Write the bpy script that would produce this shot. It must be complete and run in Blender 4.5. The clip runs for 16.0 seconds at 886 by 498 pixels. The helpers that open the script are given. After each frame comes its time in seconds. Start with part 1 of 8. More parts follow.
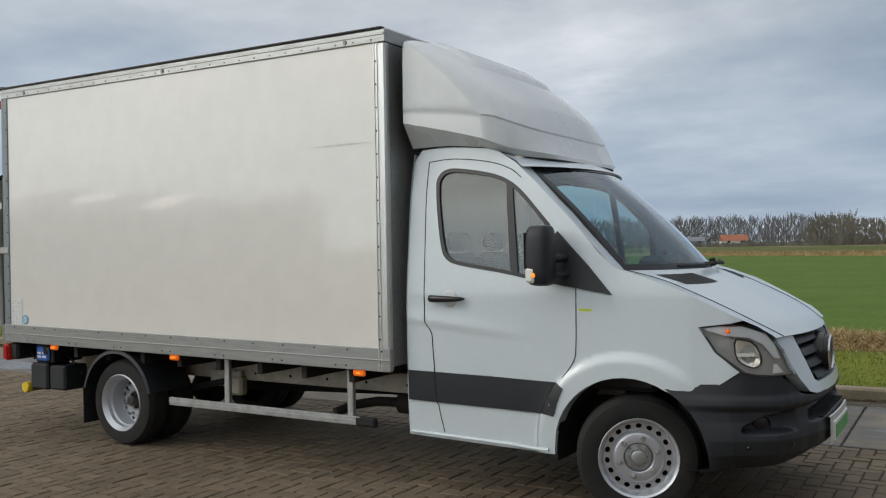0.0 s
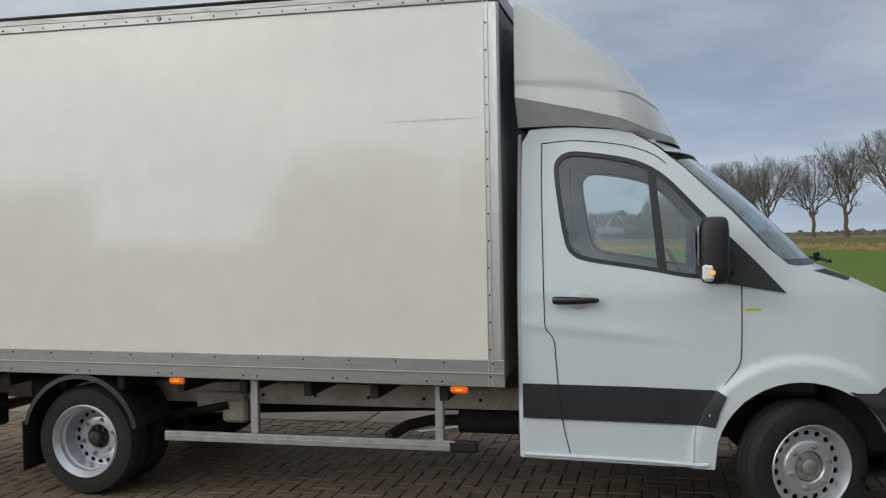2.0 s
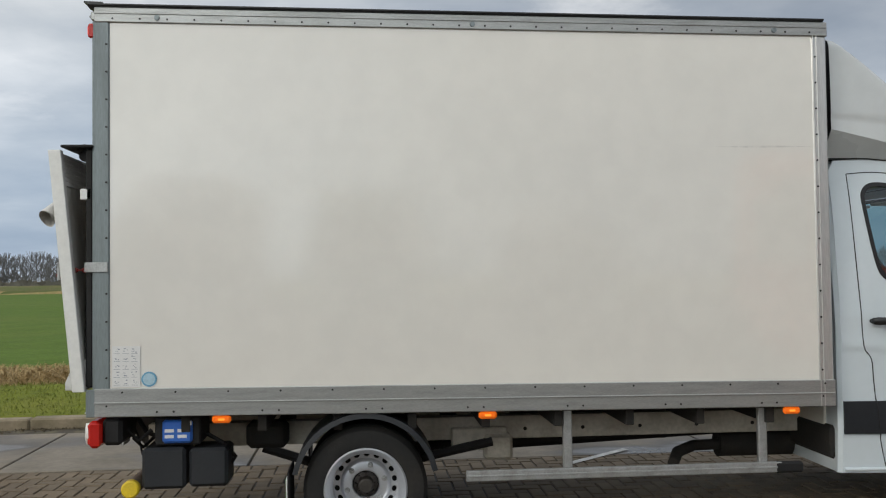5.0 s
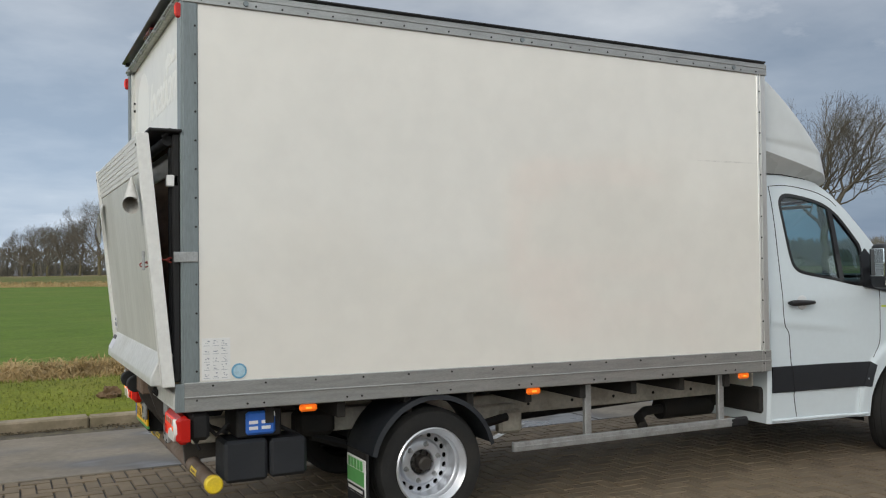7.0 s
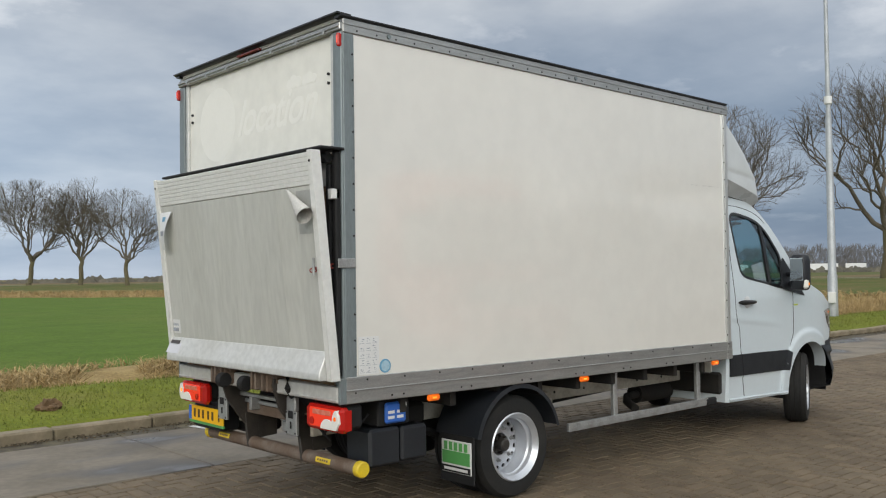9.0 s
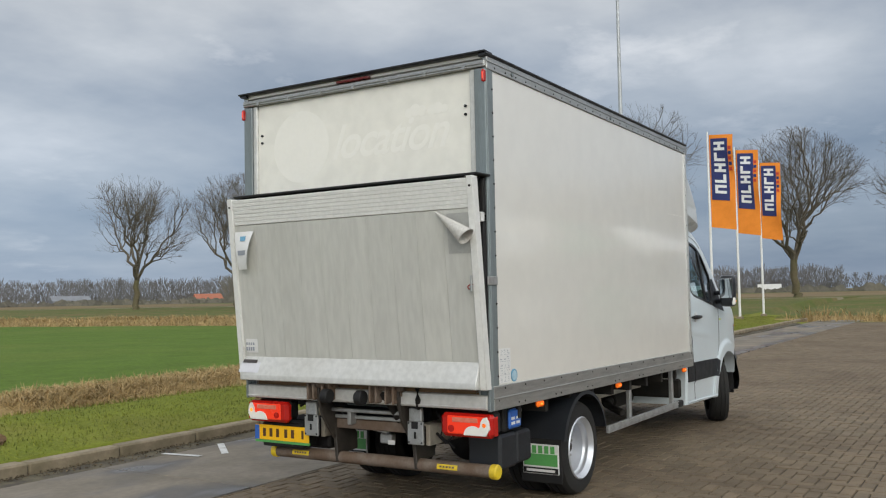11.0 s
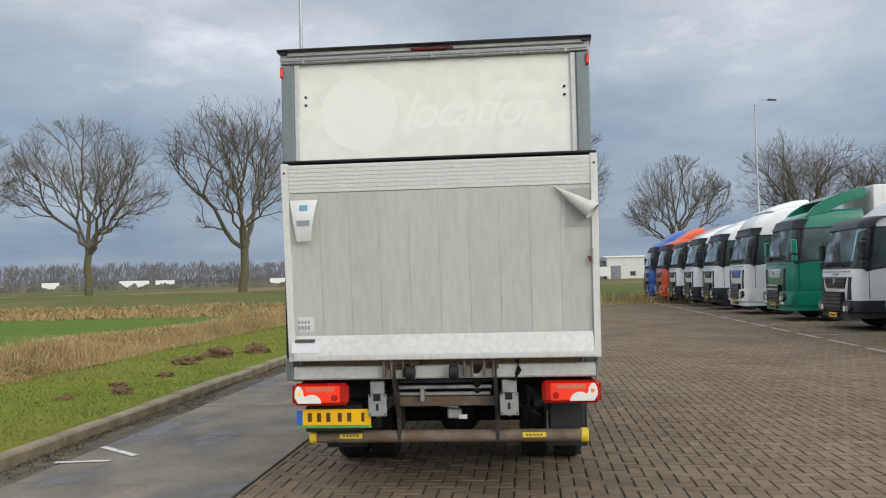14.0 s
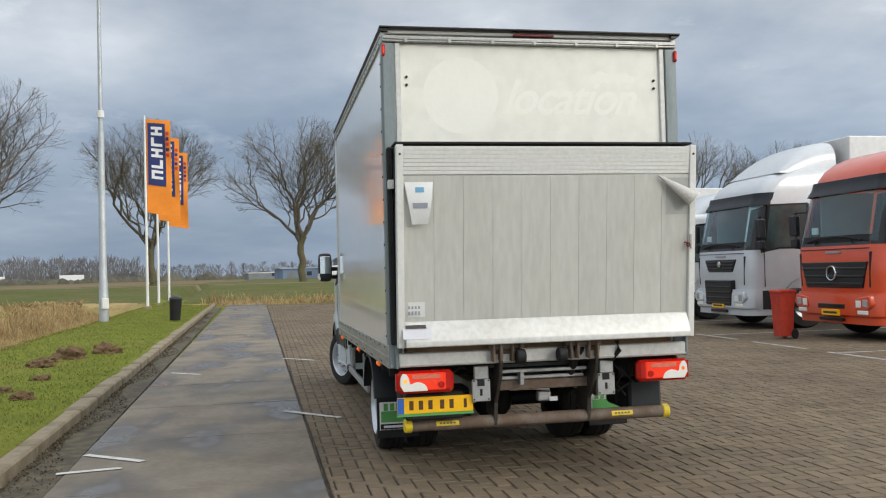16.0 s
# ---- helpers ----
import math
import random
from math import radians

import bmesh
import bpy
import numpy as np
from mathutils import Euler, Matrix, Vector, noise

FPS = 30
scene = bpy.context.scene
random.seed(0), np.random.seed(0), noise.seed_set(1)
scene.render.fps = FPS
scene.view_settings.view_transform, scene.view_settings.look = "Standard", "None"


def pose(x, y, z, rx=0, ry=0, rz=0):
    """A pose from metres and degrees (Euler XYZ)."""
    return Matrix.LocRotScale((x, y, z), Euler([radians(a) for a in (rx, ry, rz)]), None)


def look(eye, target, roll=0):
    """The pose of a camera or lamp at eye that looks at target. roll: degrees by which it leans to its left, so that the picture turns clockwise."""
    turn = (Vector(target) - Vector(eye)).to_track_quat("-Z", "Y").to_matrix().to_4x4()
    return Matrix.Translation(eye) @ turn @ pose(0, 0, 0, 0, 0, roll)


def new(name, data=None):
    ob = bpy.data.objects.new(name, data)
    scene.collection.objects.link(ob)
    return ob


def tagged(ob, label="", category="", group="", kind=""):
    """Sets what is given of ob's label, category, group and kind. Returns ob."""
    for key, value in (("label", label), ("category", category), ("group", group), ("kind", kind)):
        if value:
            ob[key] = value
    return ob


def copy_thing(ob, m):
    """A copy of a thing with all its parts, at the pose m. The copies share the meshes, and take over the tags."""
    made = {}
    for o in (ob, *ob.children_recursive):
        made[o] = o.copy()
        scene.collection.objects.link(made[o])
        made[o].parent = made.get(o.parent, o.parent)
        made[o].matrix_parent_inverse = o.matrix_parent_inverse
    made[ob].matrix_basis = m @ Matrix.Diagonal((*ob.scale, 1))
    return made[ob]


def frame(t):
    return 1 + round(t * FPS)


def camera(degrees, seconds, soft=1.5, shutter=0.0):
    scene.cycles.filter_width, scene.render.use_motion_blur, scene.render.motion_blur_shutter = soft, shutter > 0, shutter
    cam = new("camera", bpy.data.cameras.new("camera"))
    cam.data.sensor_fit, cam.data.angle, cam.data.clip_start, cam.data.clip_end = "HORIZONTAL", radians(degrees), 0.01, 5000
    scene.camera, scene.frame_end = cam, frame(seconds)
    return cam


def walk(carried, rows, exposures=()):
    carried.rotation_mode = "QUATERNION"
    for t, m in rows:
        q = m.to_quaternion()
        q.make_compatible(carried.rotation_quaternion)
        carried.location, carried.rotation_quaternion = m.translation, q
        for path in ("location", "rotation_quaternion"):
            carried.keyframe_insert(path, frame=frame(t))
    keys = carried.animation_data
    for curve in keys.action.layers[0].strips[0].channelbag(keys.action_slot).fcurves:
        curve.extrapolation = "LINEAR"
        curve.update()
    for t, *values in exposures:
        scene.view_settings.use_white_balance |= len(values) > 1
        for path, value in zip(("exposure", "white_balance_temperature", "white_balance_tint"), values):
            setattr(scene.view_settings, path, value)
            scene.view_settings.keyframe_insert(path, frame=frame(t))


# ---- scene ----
cam = camera(52.6, 16.0, soft=1.15)
PATH = [
    (0, (7.563, -5.883, 1.577), (6.523, -4.175, 1.573), -1.0),
    (0.5, (6.941, -5.956, 1.584), (5.998, -4.192, 1.576), -1.0),
    (1, (6.307, -5.961, 1.604), (5.529, -4.119, 1.587), -0.9),
    (1.5, (5.636, -5.991, 1.597), (5.026, -4.087, 1.581), -1.0),
    (2, (5.048, -6.015, 1.609), (4.583, -4.07, 1.584), -1.0),
    (2.5, (4.418, -6.077, 1.593), (4.124, -4.098, 1.603), -0.8),
    (3, (3.883, -6.141, 1.594), (3.691, -4.151, 1.655), -0.8),
    (3.5, (3.253, -6.136, 1.53), (3.154, -4.14, 1.622), -0.7),
    (4, (2.653, -6.199, 1.545), (2.63, -4.201, 1.628), -0.6),
    (4.5, (2.118, -6.152, 1.546), (2.156, -4.154, 1.619), -0.6),
    (5, (1.499, -6.099, 1.545), (1.664, -4.106, 1.606), -0.7),
    (7.5, (-1.404, -5.799, 1.557), (-0.385, -4.078, 1.592), -0.6),
    (8, (-1.922, -5.683, 1.567), (-0.81, -4.022, 1.598), -0.6),
    (10.3, (-4.339, -4.412, 1.524), (-2.747, -3.206, 1.625), -1.0),
    (10.5, (-4.496, -4.223, 1.541), (-2.875, -3.057, 1.645), -1.0),
    (11, (-4.946, -3.806, 1.532), (-3.254, -2.744, 1.635), -1.1),
    (11.5, (-5.284, -3.356, 1.488), (-3.534, -2.393, 1.59), -1.1),
    (12, (-5.597, -2.854, 1.512), (-3.778, -2.028, 1.609), -1.3),
    (12.5, (-5.839, -2.334, 1.506), (-3.96, -1.657, 1.6), -1.2),
    (13, (-5.961, -1.762, 1.5), (-4.043, -1.204, 1.585), -1.4),
    (13.5, (-6.059, -1.203, 1.538), (-4.102, -0.797, 1.598), -1.6),
    (14, (-6.054, -0.618, 1.476), (-4.064, -0.427, 1.542), -1.4),
    (14.5, (-6.109, 0.024, 1.475), (-4.11, 0.053, 1.536), -1.4),
    (15, (-6.106, 0.621, 1.461), (-4.111, 0.503, 1.519), -1.4),
    (15.5, (-6.081, 1.281, 1.446), (-4.099, 1.02, 1.501), -1.5),
    (16, (-5.931, 1.844, 1.443), (-3.969, 1.458, 1.491), -1.5),
]
walk(cam, [(t, look(eye, target, roll)) for t, eye, target, roll in PATH],
     exposures=((0, -0.37), (1.5, -0.36), (3.5, -0.34), (5, -0.31), (7.5, -0.09), (10.5, -0.06), (12, -0.02), (13.5, 0.12), (16, 0.14)))

# ---- world, sun ----
def nodes_of(tree):
    return tree.nodes, tree.links


world = bpy.data.worlds.new("overcast_sky")
scene.world = world
world.use_nodes = True
wn, wl = nodes_of(world.node_tree)
wn.clear()
SUN_AZ, SUN_EL = 212.0, 24.0          # degrees from +x towards +y
sky = wn.new("ShaderNodeTexSky")
sky.sky_type, sky.sun_disc = "NISHITA", False
sky.sun_elevation, sky.sun_rotation = radians(SUN_EL), radians(90 - SUN_AZ)
sky.air_density, sky.dust_density, sky.ozone_density = 1.0, 2.5, 2.0
coord = wn.new("ShaderNodeTexCoord")
sep = wn.new("ShaderNodeSeparateXYZ")
wl.new(coord.outputs["Generated"], sep.inputs[0])


def math_node(op, a, b=None, c=None, clamp=False, tree=None):
    n = (tree or world.node_tree).nodes.new("ShaderNodeMath")
    n.operation, n.use_clamp = op, clamp
    for i, v in enumerate((a, b, c)):
        if v is None:
            continue
        if isinstance(v, (int, float)):
            n.inputs[i].default_value = v
        else:
            (tree or world.node_tree).links.new(v, n.inputs[i])
    return n.outputs[0]


# clouds lie on a flat layer overhead, so they flatten out towards the horizon
rise = math_node("ADD", math_node("MAXIMUM", sep.outputs[2], 0.0), 0.16)
flat = wn.new("ShaderNodeCombineXYZ")
wl.new(math_node("DIVIDE", sep.outputs[0], rise), flat.inputs[0])
wl.new(math_node("DIVIDE", sep.outputs[1], rise), flat.inputs[1])


def cloud_noise(scale, detail, rough, offset, stretch=(1, 1, 1)):
    m = wn.new("ShaderNodeMapping")
    m.inputs["Location"].default_value = offset
    m.inputs["Scale"].default_value = stretch
    wl.new(flat.outputs[0], m.inputs[0])
    n = wn.new("ShaderNodeTexNoise")
    n.inputs["Scale"].default_value, n.inputs["Detail"].default_value = scale, detail
    n.inputs["Roughness"].default_value = rough
    wl.new(m.outputs[0], n.inputs["Vector"])
    return n.outputs["Fac"]


def ramp(tree, fac, stops):
    r = tree.nodes.new("ShaderNodeValToRGB")
    e = r.color_ramp.elements
    while len(e) < len(stops):
        e.new(0.5)
    for el, (p, c) in zip(e, stops):
        el.position, el.color = p, (*c, 1) if len(c) == 3 else c
    tree.links.new(fac, r.inputs[0])
    return r.outputs[0]


def mix(tree, fac, a, b, kind="MIX"):
    n = tree.nodes.new("ShaderNodeMix")
    n.data_type, n.blend_type = "RGBA", kind
    for sock, v in ((n.inputs[0], fac), (n.inputs[6], a), (n.inputs[7], b)):
        if isinstance(v, (int, float)):
            sock.default_value = v
        elif isinstance(v, tuple):
            sock.default_value = (*v, 1) if len(v) == 3 else v
        else:
            tree.links.new(v, sock)
    return n.outputs[2]


wt = world.node_tree
deck = ramp(wt, cloud_noise(0.75, 7, 0.55, (3.1, 1.7, 0)), [(0.32, (2.5, 2.9, 3.5)), (0.45, (4.1, 4.45, 4.95)), (0.56, (5.9, 6.15, 6.4)), (0.70, (8.8, 8.9, 9.0))])
tops = ramp(wt, cloud_noise(1.5, 8, 0.6, (7.3, 2.2, 0), (1, 1, 1)), [(0.60, (0, 0, 0)), (0.76, (1, 1, 1))])
deck = mix(wt, math_node("MULTIPLY", tops, 0.62), deck, (10.5, 10.4, 10.3))
# a band of darker, bluer cloud low down, paler haze at the very edge
low = ramp(wt, sep.outputs[2], [(0.0, (1, 1, 1)), (0.10, (0.85, 0.85, 0.85)), (0.34, (0, 0, 0))])
deck = mix(wt, math_node("MULTIPLY", low, 0.68), deck, (2.75, 3.85, 5.45))
haze = ramp(wt, sep.outputs[2], [(0.0, (1, 1, 1)), (0.035, (0, 0, 0))])
deck = mix(wt, math_node("MULTIPLY", haze, 0.5), deck, (5.2, 5.9, 6.9))
# an overcast dome grows brighter towards the zenith
dome = ramp(wt, sep.outputs[2], [(0.0, (0.5, 0.5, 0.5)), (0.38, (0.5, 0.5, 0.5)), (0.85, (1, 1, 1))])
deck = mix(wt, 1.0, deck, dome, "MULTIPLY")
deck = mix(wt, 1.0, deck, (2.0, 2.0, 2.0), "MULTIPLY")
# and towards the side where the sun stands behind the cloud
toward = wn.new("ShaderNodeVectorMath")
toward.operation = "DOT_PRODUCT"
wl.new(coord.outputs["Generated"], toward.inputs[0])
toward.inputs[1].default_value = (math.cos(radians(SUN_AZ + 28)), math.sin(radians(SUN_AZ + 28)), 0.25)
glow = ramp(wt, toward.outputs["Value"], [(0.0, (0.2, 0.2, 0.2)), (0.70, (0.25, 0.245, 0.232)), (0.84, (0.40, 0.385, 0.345)), (0.99, (0.95, 0.90, 0.79))])
deck = mix(wt, 1.0, deck, glow, "MULTIPLY")
deck = mix(wt, 1.0, deck, (5.0, 5.0, 5.0), "MULTIPLY")


def facing(azimuth, lo, hi):
    """0 to 1 as the sky turns towards an azimuth."""
    n = wn.new("ShaderNodeVectorMath")
    n.operation = "DOT_PRODUCT"
    wl.new(coord.outputs["Generated"], n.inputs[0])
    n.inputs[1].default_value = (math.cos(radians(azimuth)), math.sin(radians(azimuth)), 0)
    return ramp(wt, n.outputs["Value"], [(lo, (0, 0, 0)), (hi, (1, 1, 1))])


# slate rain cloud stands low beyond the yard's end, thinner cloud over the fields
slate = math_node("MULTIPLY", facing(6, 0.66, 0.94), ramp(wt, sep.outputs[2], [(0.0, (1, 1, 1)), (0.10, (0.85, 0.85, 0.85)), (0.26, (0, 0, 0))]))
deck = mix(wt, slate, deck, mix(wt, 1.0, deck, (0.64, 0.67, 0.71), "MULTIPLY"))
deck = mix(wt, facing(106, 0.72, 0.93), deck, mix(wt, 1.0, deck, (1.38, 1.37, 1.34), "MULTIPLY"))
deck = mix(wt, facing(164, 0.80, 0.97), deck, mix(wt, 1.0, deck, (1.48, 1.47, 1.44), "MULTIPLY"))
through_gaps = mix(wt, 0.9, sky.outputs[0], deck)
bg = wn.new("ShaderNodeBackground")
bg.inputs["Strength"].default_value = 0.108
wl.new(through_gaps, bg.inputs[0])
wo = wn.new("ShaderNodeOutputWorld")
wl.new(bg.outputs[0], wo.inputs[0])

sun = new("sun", bpy.data.lights.new("sun", "SUN"))
sun.data.energy, sun.data.angle, sun.data.color = 0.7, radians(14), (1.0, 0.93, 0.83)
sd = Vector((math.cos(radians(SUN_AZ)) * math.cos(radians(SUN_EL)), math.sin(radians(SUN_AZ)) * math.cos(radians(SUN_EL)), math.sin(radians(SUN_EL))))
sun.matrix_world = look(sd * 50, (0, 0, 0))


# ---- materials ----
def material(name, colour, rough=0.5, metal=0.0, spots=None, scale=6.0, amount=0.25, bump=0.0, bump_scale=60.0, spec=0.5, coat=0.0, random=0.0, stretch=(1, 1, 1)):
    """A surface with grain at two scales. spots: the colour of its stains; random: how far copies differ."""
    m = bpy.data.materials.new(name)
    m.use_nodes = True
    t = m.node_tree
    b = t.nodes["Principled BSDF"]
    b.inputs["Metallic"].default_value = metal
    b.inputs["Specular IOR Level"].default_value = spec
    b.inputs["Coat Weight"].default_value = coat
    b.inputs["Coat Roughness"].default_value = 0.06
    tc = t.nodes.new("ShaderNodeTexCoord")
    mp = t.nodes.new("ShaderNodeMapping")
    mp.inputs["Scale"].default_value = stretch
    t.links.new(tc.outputs["Object"], mp.inputs[0])

    def grain(s, detail=6):
        n = t.nodes.new("ShaderNodeTexNoise")
        n.inputs["Scale"].default_value, n.inputs["Detail"].default_value = s, detail
        t.links.new(mp.outputs[0], n.inputs["Vector"])
        return n.outputs["Fac"]
    dark = spots or tuple(c * 0.55 for c in colour)
    big = ramp(t, grain(scale), [(0.42, (0, 0, 0)), (0.68, (1, 1, 1))])
    fine = ramp(t, grain(scale * 9), [(0.35, (0.88, 0.88, 0.88)), (0.65, (1.06, 1.06, 1.06))])
    col = mix(t, math_node("MULTIPLY", big, amount, tree=t), colour, dark)
    col = mix(t, min(1.0, amount * 2.2), col, fine, "MULTIPLY")
    if random:
        oi = t.nodes.new("ShaderNodeObjectInfo")
        ge = t.nodes.new("ShaderNodeNewGeometry")
        r = math_node("FRACT", math_node("ADD", oi.outputs["Random"], ge.outputs["Random Per Island"], tree=t), tree=t)
        shade = ramp(t, r, [(0.0, (1 - random,) * 3), (0.6, (1.0, 1.0, 1.0)), (1.0, (1 + random * 0.7, 1 + random * 0.55, 1 + random * 0.4))])
        col = mix(t, 1.0, col, shade, "MULTIPLY")
    t.links.new(col, b.inputs["Base Color"])
    rr = math_node("ADD", math_node("MULTIPLY", big, 0.12 * min(1, amount * 4), tree=t), rough, tree=t, clamp=True)
    t.links.new(rr, b.inputs["Roughness"])
    if bump:
        bn = t.nodes.new("ShaderNodeBump")
        bn.inputs["Strength"].default_value, bn.inputs["Distance"].default_value = bump, 0.01
        t.links.new(grain(bump_scale, 4), bn.inputs["Height"])
        t.links.new(bn.outputs[0], b.inputs["Normal"])
    return m


def glass(name, tint, gloss=2.0, base=0.04, rough=0.02):
    """A thin pane: it lets most light straight through and mirrors the rest."""
    m = bpy.data.materials.new(name)
    m.use_nodes = True
    t = m.node_tree
    t.nodes.clear()
    out = t.nodes.new("ShaderNodeOutputMaterial")
    tr = t.nodes.new("ShaderNodeBsdfTransparent")
    tr.inputs[0].default_value = (*tint, 1)
    gl = t.nodes.new("ShaderNodeBsdfGlossy")
    gl.inputs["Roughness"].default_value = rough
    gl.inputs[0].default_value = (0.9, 0.95, 1, 1)
    fr = t.nodes.new("ShaderNodeLayerWeight")
    steep = math_node("ADD", math_node("MULTIPLY", math_node("POWER", fr.outputs["Facing"], 5.0, tree=t), 0.96, tree=t), 0.04, tree=t)
    mx = t.nodes.new("ShaderNodeMixShader")
    t.links.new(math_node("ADD", math_node("MULTIPLY", steep, gloss, tree=t), base, tree=t, clamp=True), mx.inputs[0])
    t.links.new(tr.outputs[0], mx.inputs[1])
    t.links.new(gl.outputs[0], mx.inputs[2])
    t.links.new(mx.outputs[0], out.inputs[0])
    return m


def lit(name, colour, strength):
    m = material(name, colour, 0.25, amount=0.05)
    b = m.node_tree.nodes["Principled BSDF"]
    b.inputs["Emission Color"].default_value = (*colour, 1)
    b.inputs["Emission Strength"].default_value = strength
    return m


M_white = material("white_paint", (0.61, 0.675, 0.715), 0.28, amount=0.05, coat=0.35, scale=2.5)
M_gel = material("cream_white_panel", (0.775, 0.752, 0.70), 0.30, spots=(0.71, 0.68, 0.63), scale=0.7, amount=0.10, coat=1.0)
M_gel.node_tree.nodes["Principled BSDF"].inputs["Coat IOR"].default_value = 1.62
M_reardoor = material("cream_rear_door", (0.82, 0.805, 0.735), 0.3, spots=(0.77, 0.75, 0.68), scale=0.9, amount=0.2, coat=0.2)
M_ghost = material("paler_film_ghost", (0.852, 0.838, 0.775), 0.36, amount=0.05, scale=4)
M_alu = material("worn_aluminium", (0.425, 0.43, 0.42), 0.31, metal=0.62, spots=(0.285, 0.29, 0.285), scale=5, amount=0.5, bump=0.06, bump_scale=90, stretch=(1, 8, 8))
M_bare = material("bare_aluminium", (0.66, 0.66, 0.645), 0.30, metal=0.65, spots=(0.50, 0.50, 0.48), scale=4, amount=0.35, stretch=(6, 6, 0.5))
M_post = material("grey_aluminium_post", (0.215, 0.25, 0.26), 0.42, metal=0.3, spots=(0.165, 0.185, 0.19), scale=4, amount=0.4, stretch=(5, 5, 0.6))
M_dark = material("black_rubber_and_shade", (0.006, 0.006, 0.007), 0.7, spots=(0.015, 0.0145, 0.013), scale=9, amount=0.5, bump=0.1, bump_scale=120)
M_tyre = material("tyre_rubber", (0.011, 0.011, 0.011), 0.82, spots=(0.034, 0.031, 0.027), scale=5, amount=0.6, bump=0.2, bump_scale=110)
M_plastic = material("dark_grey_plastic", (0.0125, 0.0150, 0.0195), 0.46, spots=(0.026, 0.028, 0.032), scale=7, amount=0.35, bump=0.08, bump_scale=260)
M_black = material("black_gloss_trim", (0.012, 0.012, 0.013), 0.3, amount=0.1)
M_seam = material("shut_line_shadow_gap", (0.02, 0.02, 0.022), 0.8, amount=0.1)
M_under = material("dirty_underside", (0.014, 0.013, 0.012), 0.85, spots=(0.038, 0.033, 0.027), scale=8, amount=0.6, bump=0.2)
M_frame = material("cream_chassis_paint", (0.50, 0.47, 0.40), 0.5, spots=(0.26, 0.22, 0.17), scale=5, amount=0.6)
M_galv = material("galvanised_steel", (0.45, 0.46, 0.46), 0.45, metal=0.7, spots=(0.28, 0.27, 0.25), scale=12, amount=0.5)
M_steel = material("silver_wheel_steel", (0.62, 0.64, 0.68), 0.30, metal=0.6, spots=(0.46, 0.46, 0.47), scale=14, amount=0.15)
M_rust = material("rusty_brown_steel", (0.14, 0.095, 0.065), 0.75, spots=(0.24, 0.20, 0.17), scale=7, amount=0.7, bump=0.15)
M_oily = material("oily_dark_steel", (0.045, 0.038, 0.032), 0.5, spots=(0.02, 0.018, 0.016), scale=9, amount=0.7, bump=0.1)
M_orange = lit("amber_lens", (0.9, 0.16, 0.01), 0.35)
M_amber_on = lit("lit_amber_lens", (1.0, 0.30, 0.03), 1.1)
M_red = lit("red_lens", (0.42, 0.010, 0.006), 0.07)
M_redon = lit("lit_red_lens", (0.78, 0.040, 0.014), 0.34)
M_reddark = material("dark_red_lens", (0.15, 0.014, 0.012), 0.25, amount=0.1)
M_clear = material("clear_white_lens", (0.86, 0.85, 0.80), 0.15, amount=0.06, coat=0.5)
M_yellow = material("yellow_plastic", (0.80, 0.58, 0.02), 0.45, spots=(0.45, 0.32, 0.06), scale=10, amount=0.35)
M_plate = material("yellow_plate", (0.95, 0.52, 0.005), 0.35, amount=0.08, scale=14)
M_blue = material("blue_label", (0.03, 0.13, 0.50), 0.4, amount=0.15)
M_lightblue = material("pale_blue_sticker", (0.14, 0.35, 0.52), 0.4, amount=0.2)
M_paper = material("white_sticker_film", (0.74, 0.74, 0.73), 0.35, amount=0.12, scale=9)
M_ink = material("grey_print", (0.30, 0.32, 0.36), 0.5, amount=0.1)
M_inkdark = material("dark_print", (0.05, 0.04, 0.04), 0.5, amount=0.1)
M_green = material("green_sign_film", (0.10, 0.36, 0.10), 0.4, amount=0.15)
M_chrome = material("chrome", (0.82, 0.83, 0.85), 0.08, metal=1.0, amount=0.05)
M_mirror = material("mirror_glass", (0.62, 0.66, 0.68), 0.02, metal=1.0, amount=0.0)
M_lift = material("grey_lift_platform", (0.56, 0.56, 0.52), 0.46, metal=0.1, spots=(0.45, 0.45, 0.405), scale=1.5, amount=0.27, bump=0.01, stretch=(1, 2.2, 0.45), random=0.04)
M_rib = material("pale_ribbed_aluminium", (0.74, 0.74, 0.715), 0.42, metal=0.08, spots=(0.64, 0.63, 0.59), scale=4, amount=0.2)
M_liftedge = material("bright_aluminium_edge", (0.61, 0.61, 0.59), 0.40, metal=0.25, spots=(0.46, 0.445, 0.40), scale=3, amount=0.34)
M_wood = material("brown_plywood", (0.26, 0.15, 0.07), 0.55, spots=(0.08, 0.045, 0.025), scale=3, amount=0.5, stretch=(1, 1, 6))
M_seat = material("dark_seat_cloth", (0.035, 0.036, 0.042), 0.9, amount=0.3, scale=20)
M_dash = material("dashboard_plastic", (0.04, 0.042, 0.045), 0.6, amount=0.2, scale=12)
M_lining = material("cream_cab_lining", (0.72, 0.69, 0.62), 0.8, amount=0.04, scale=3)
M_glass = glass("tinted_side_glass", (0.80, 0.85, 0.845), 2.3, 0.0)
M_ws = glass("windscreen_glass", (0.40, 0.65, 0.69), 1.5, 0.03)
M_lens = glass("lamp_cover", (0.95, 0.96, 0.97))

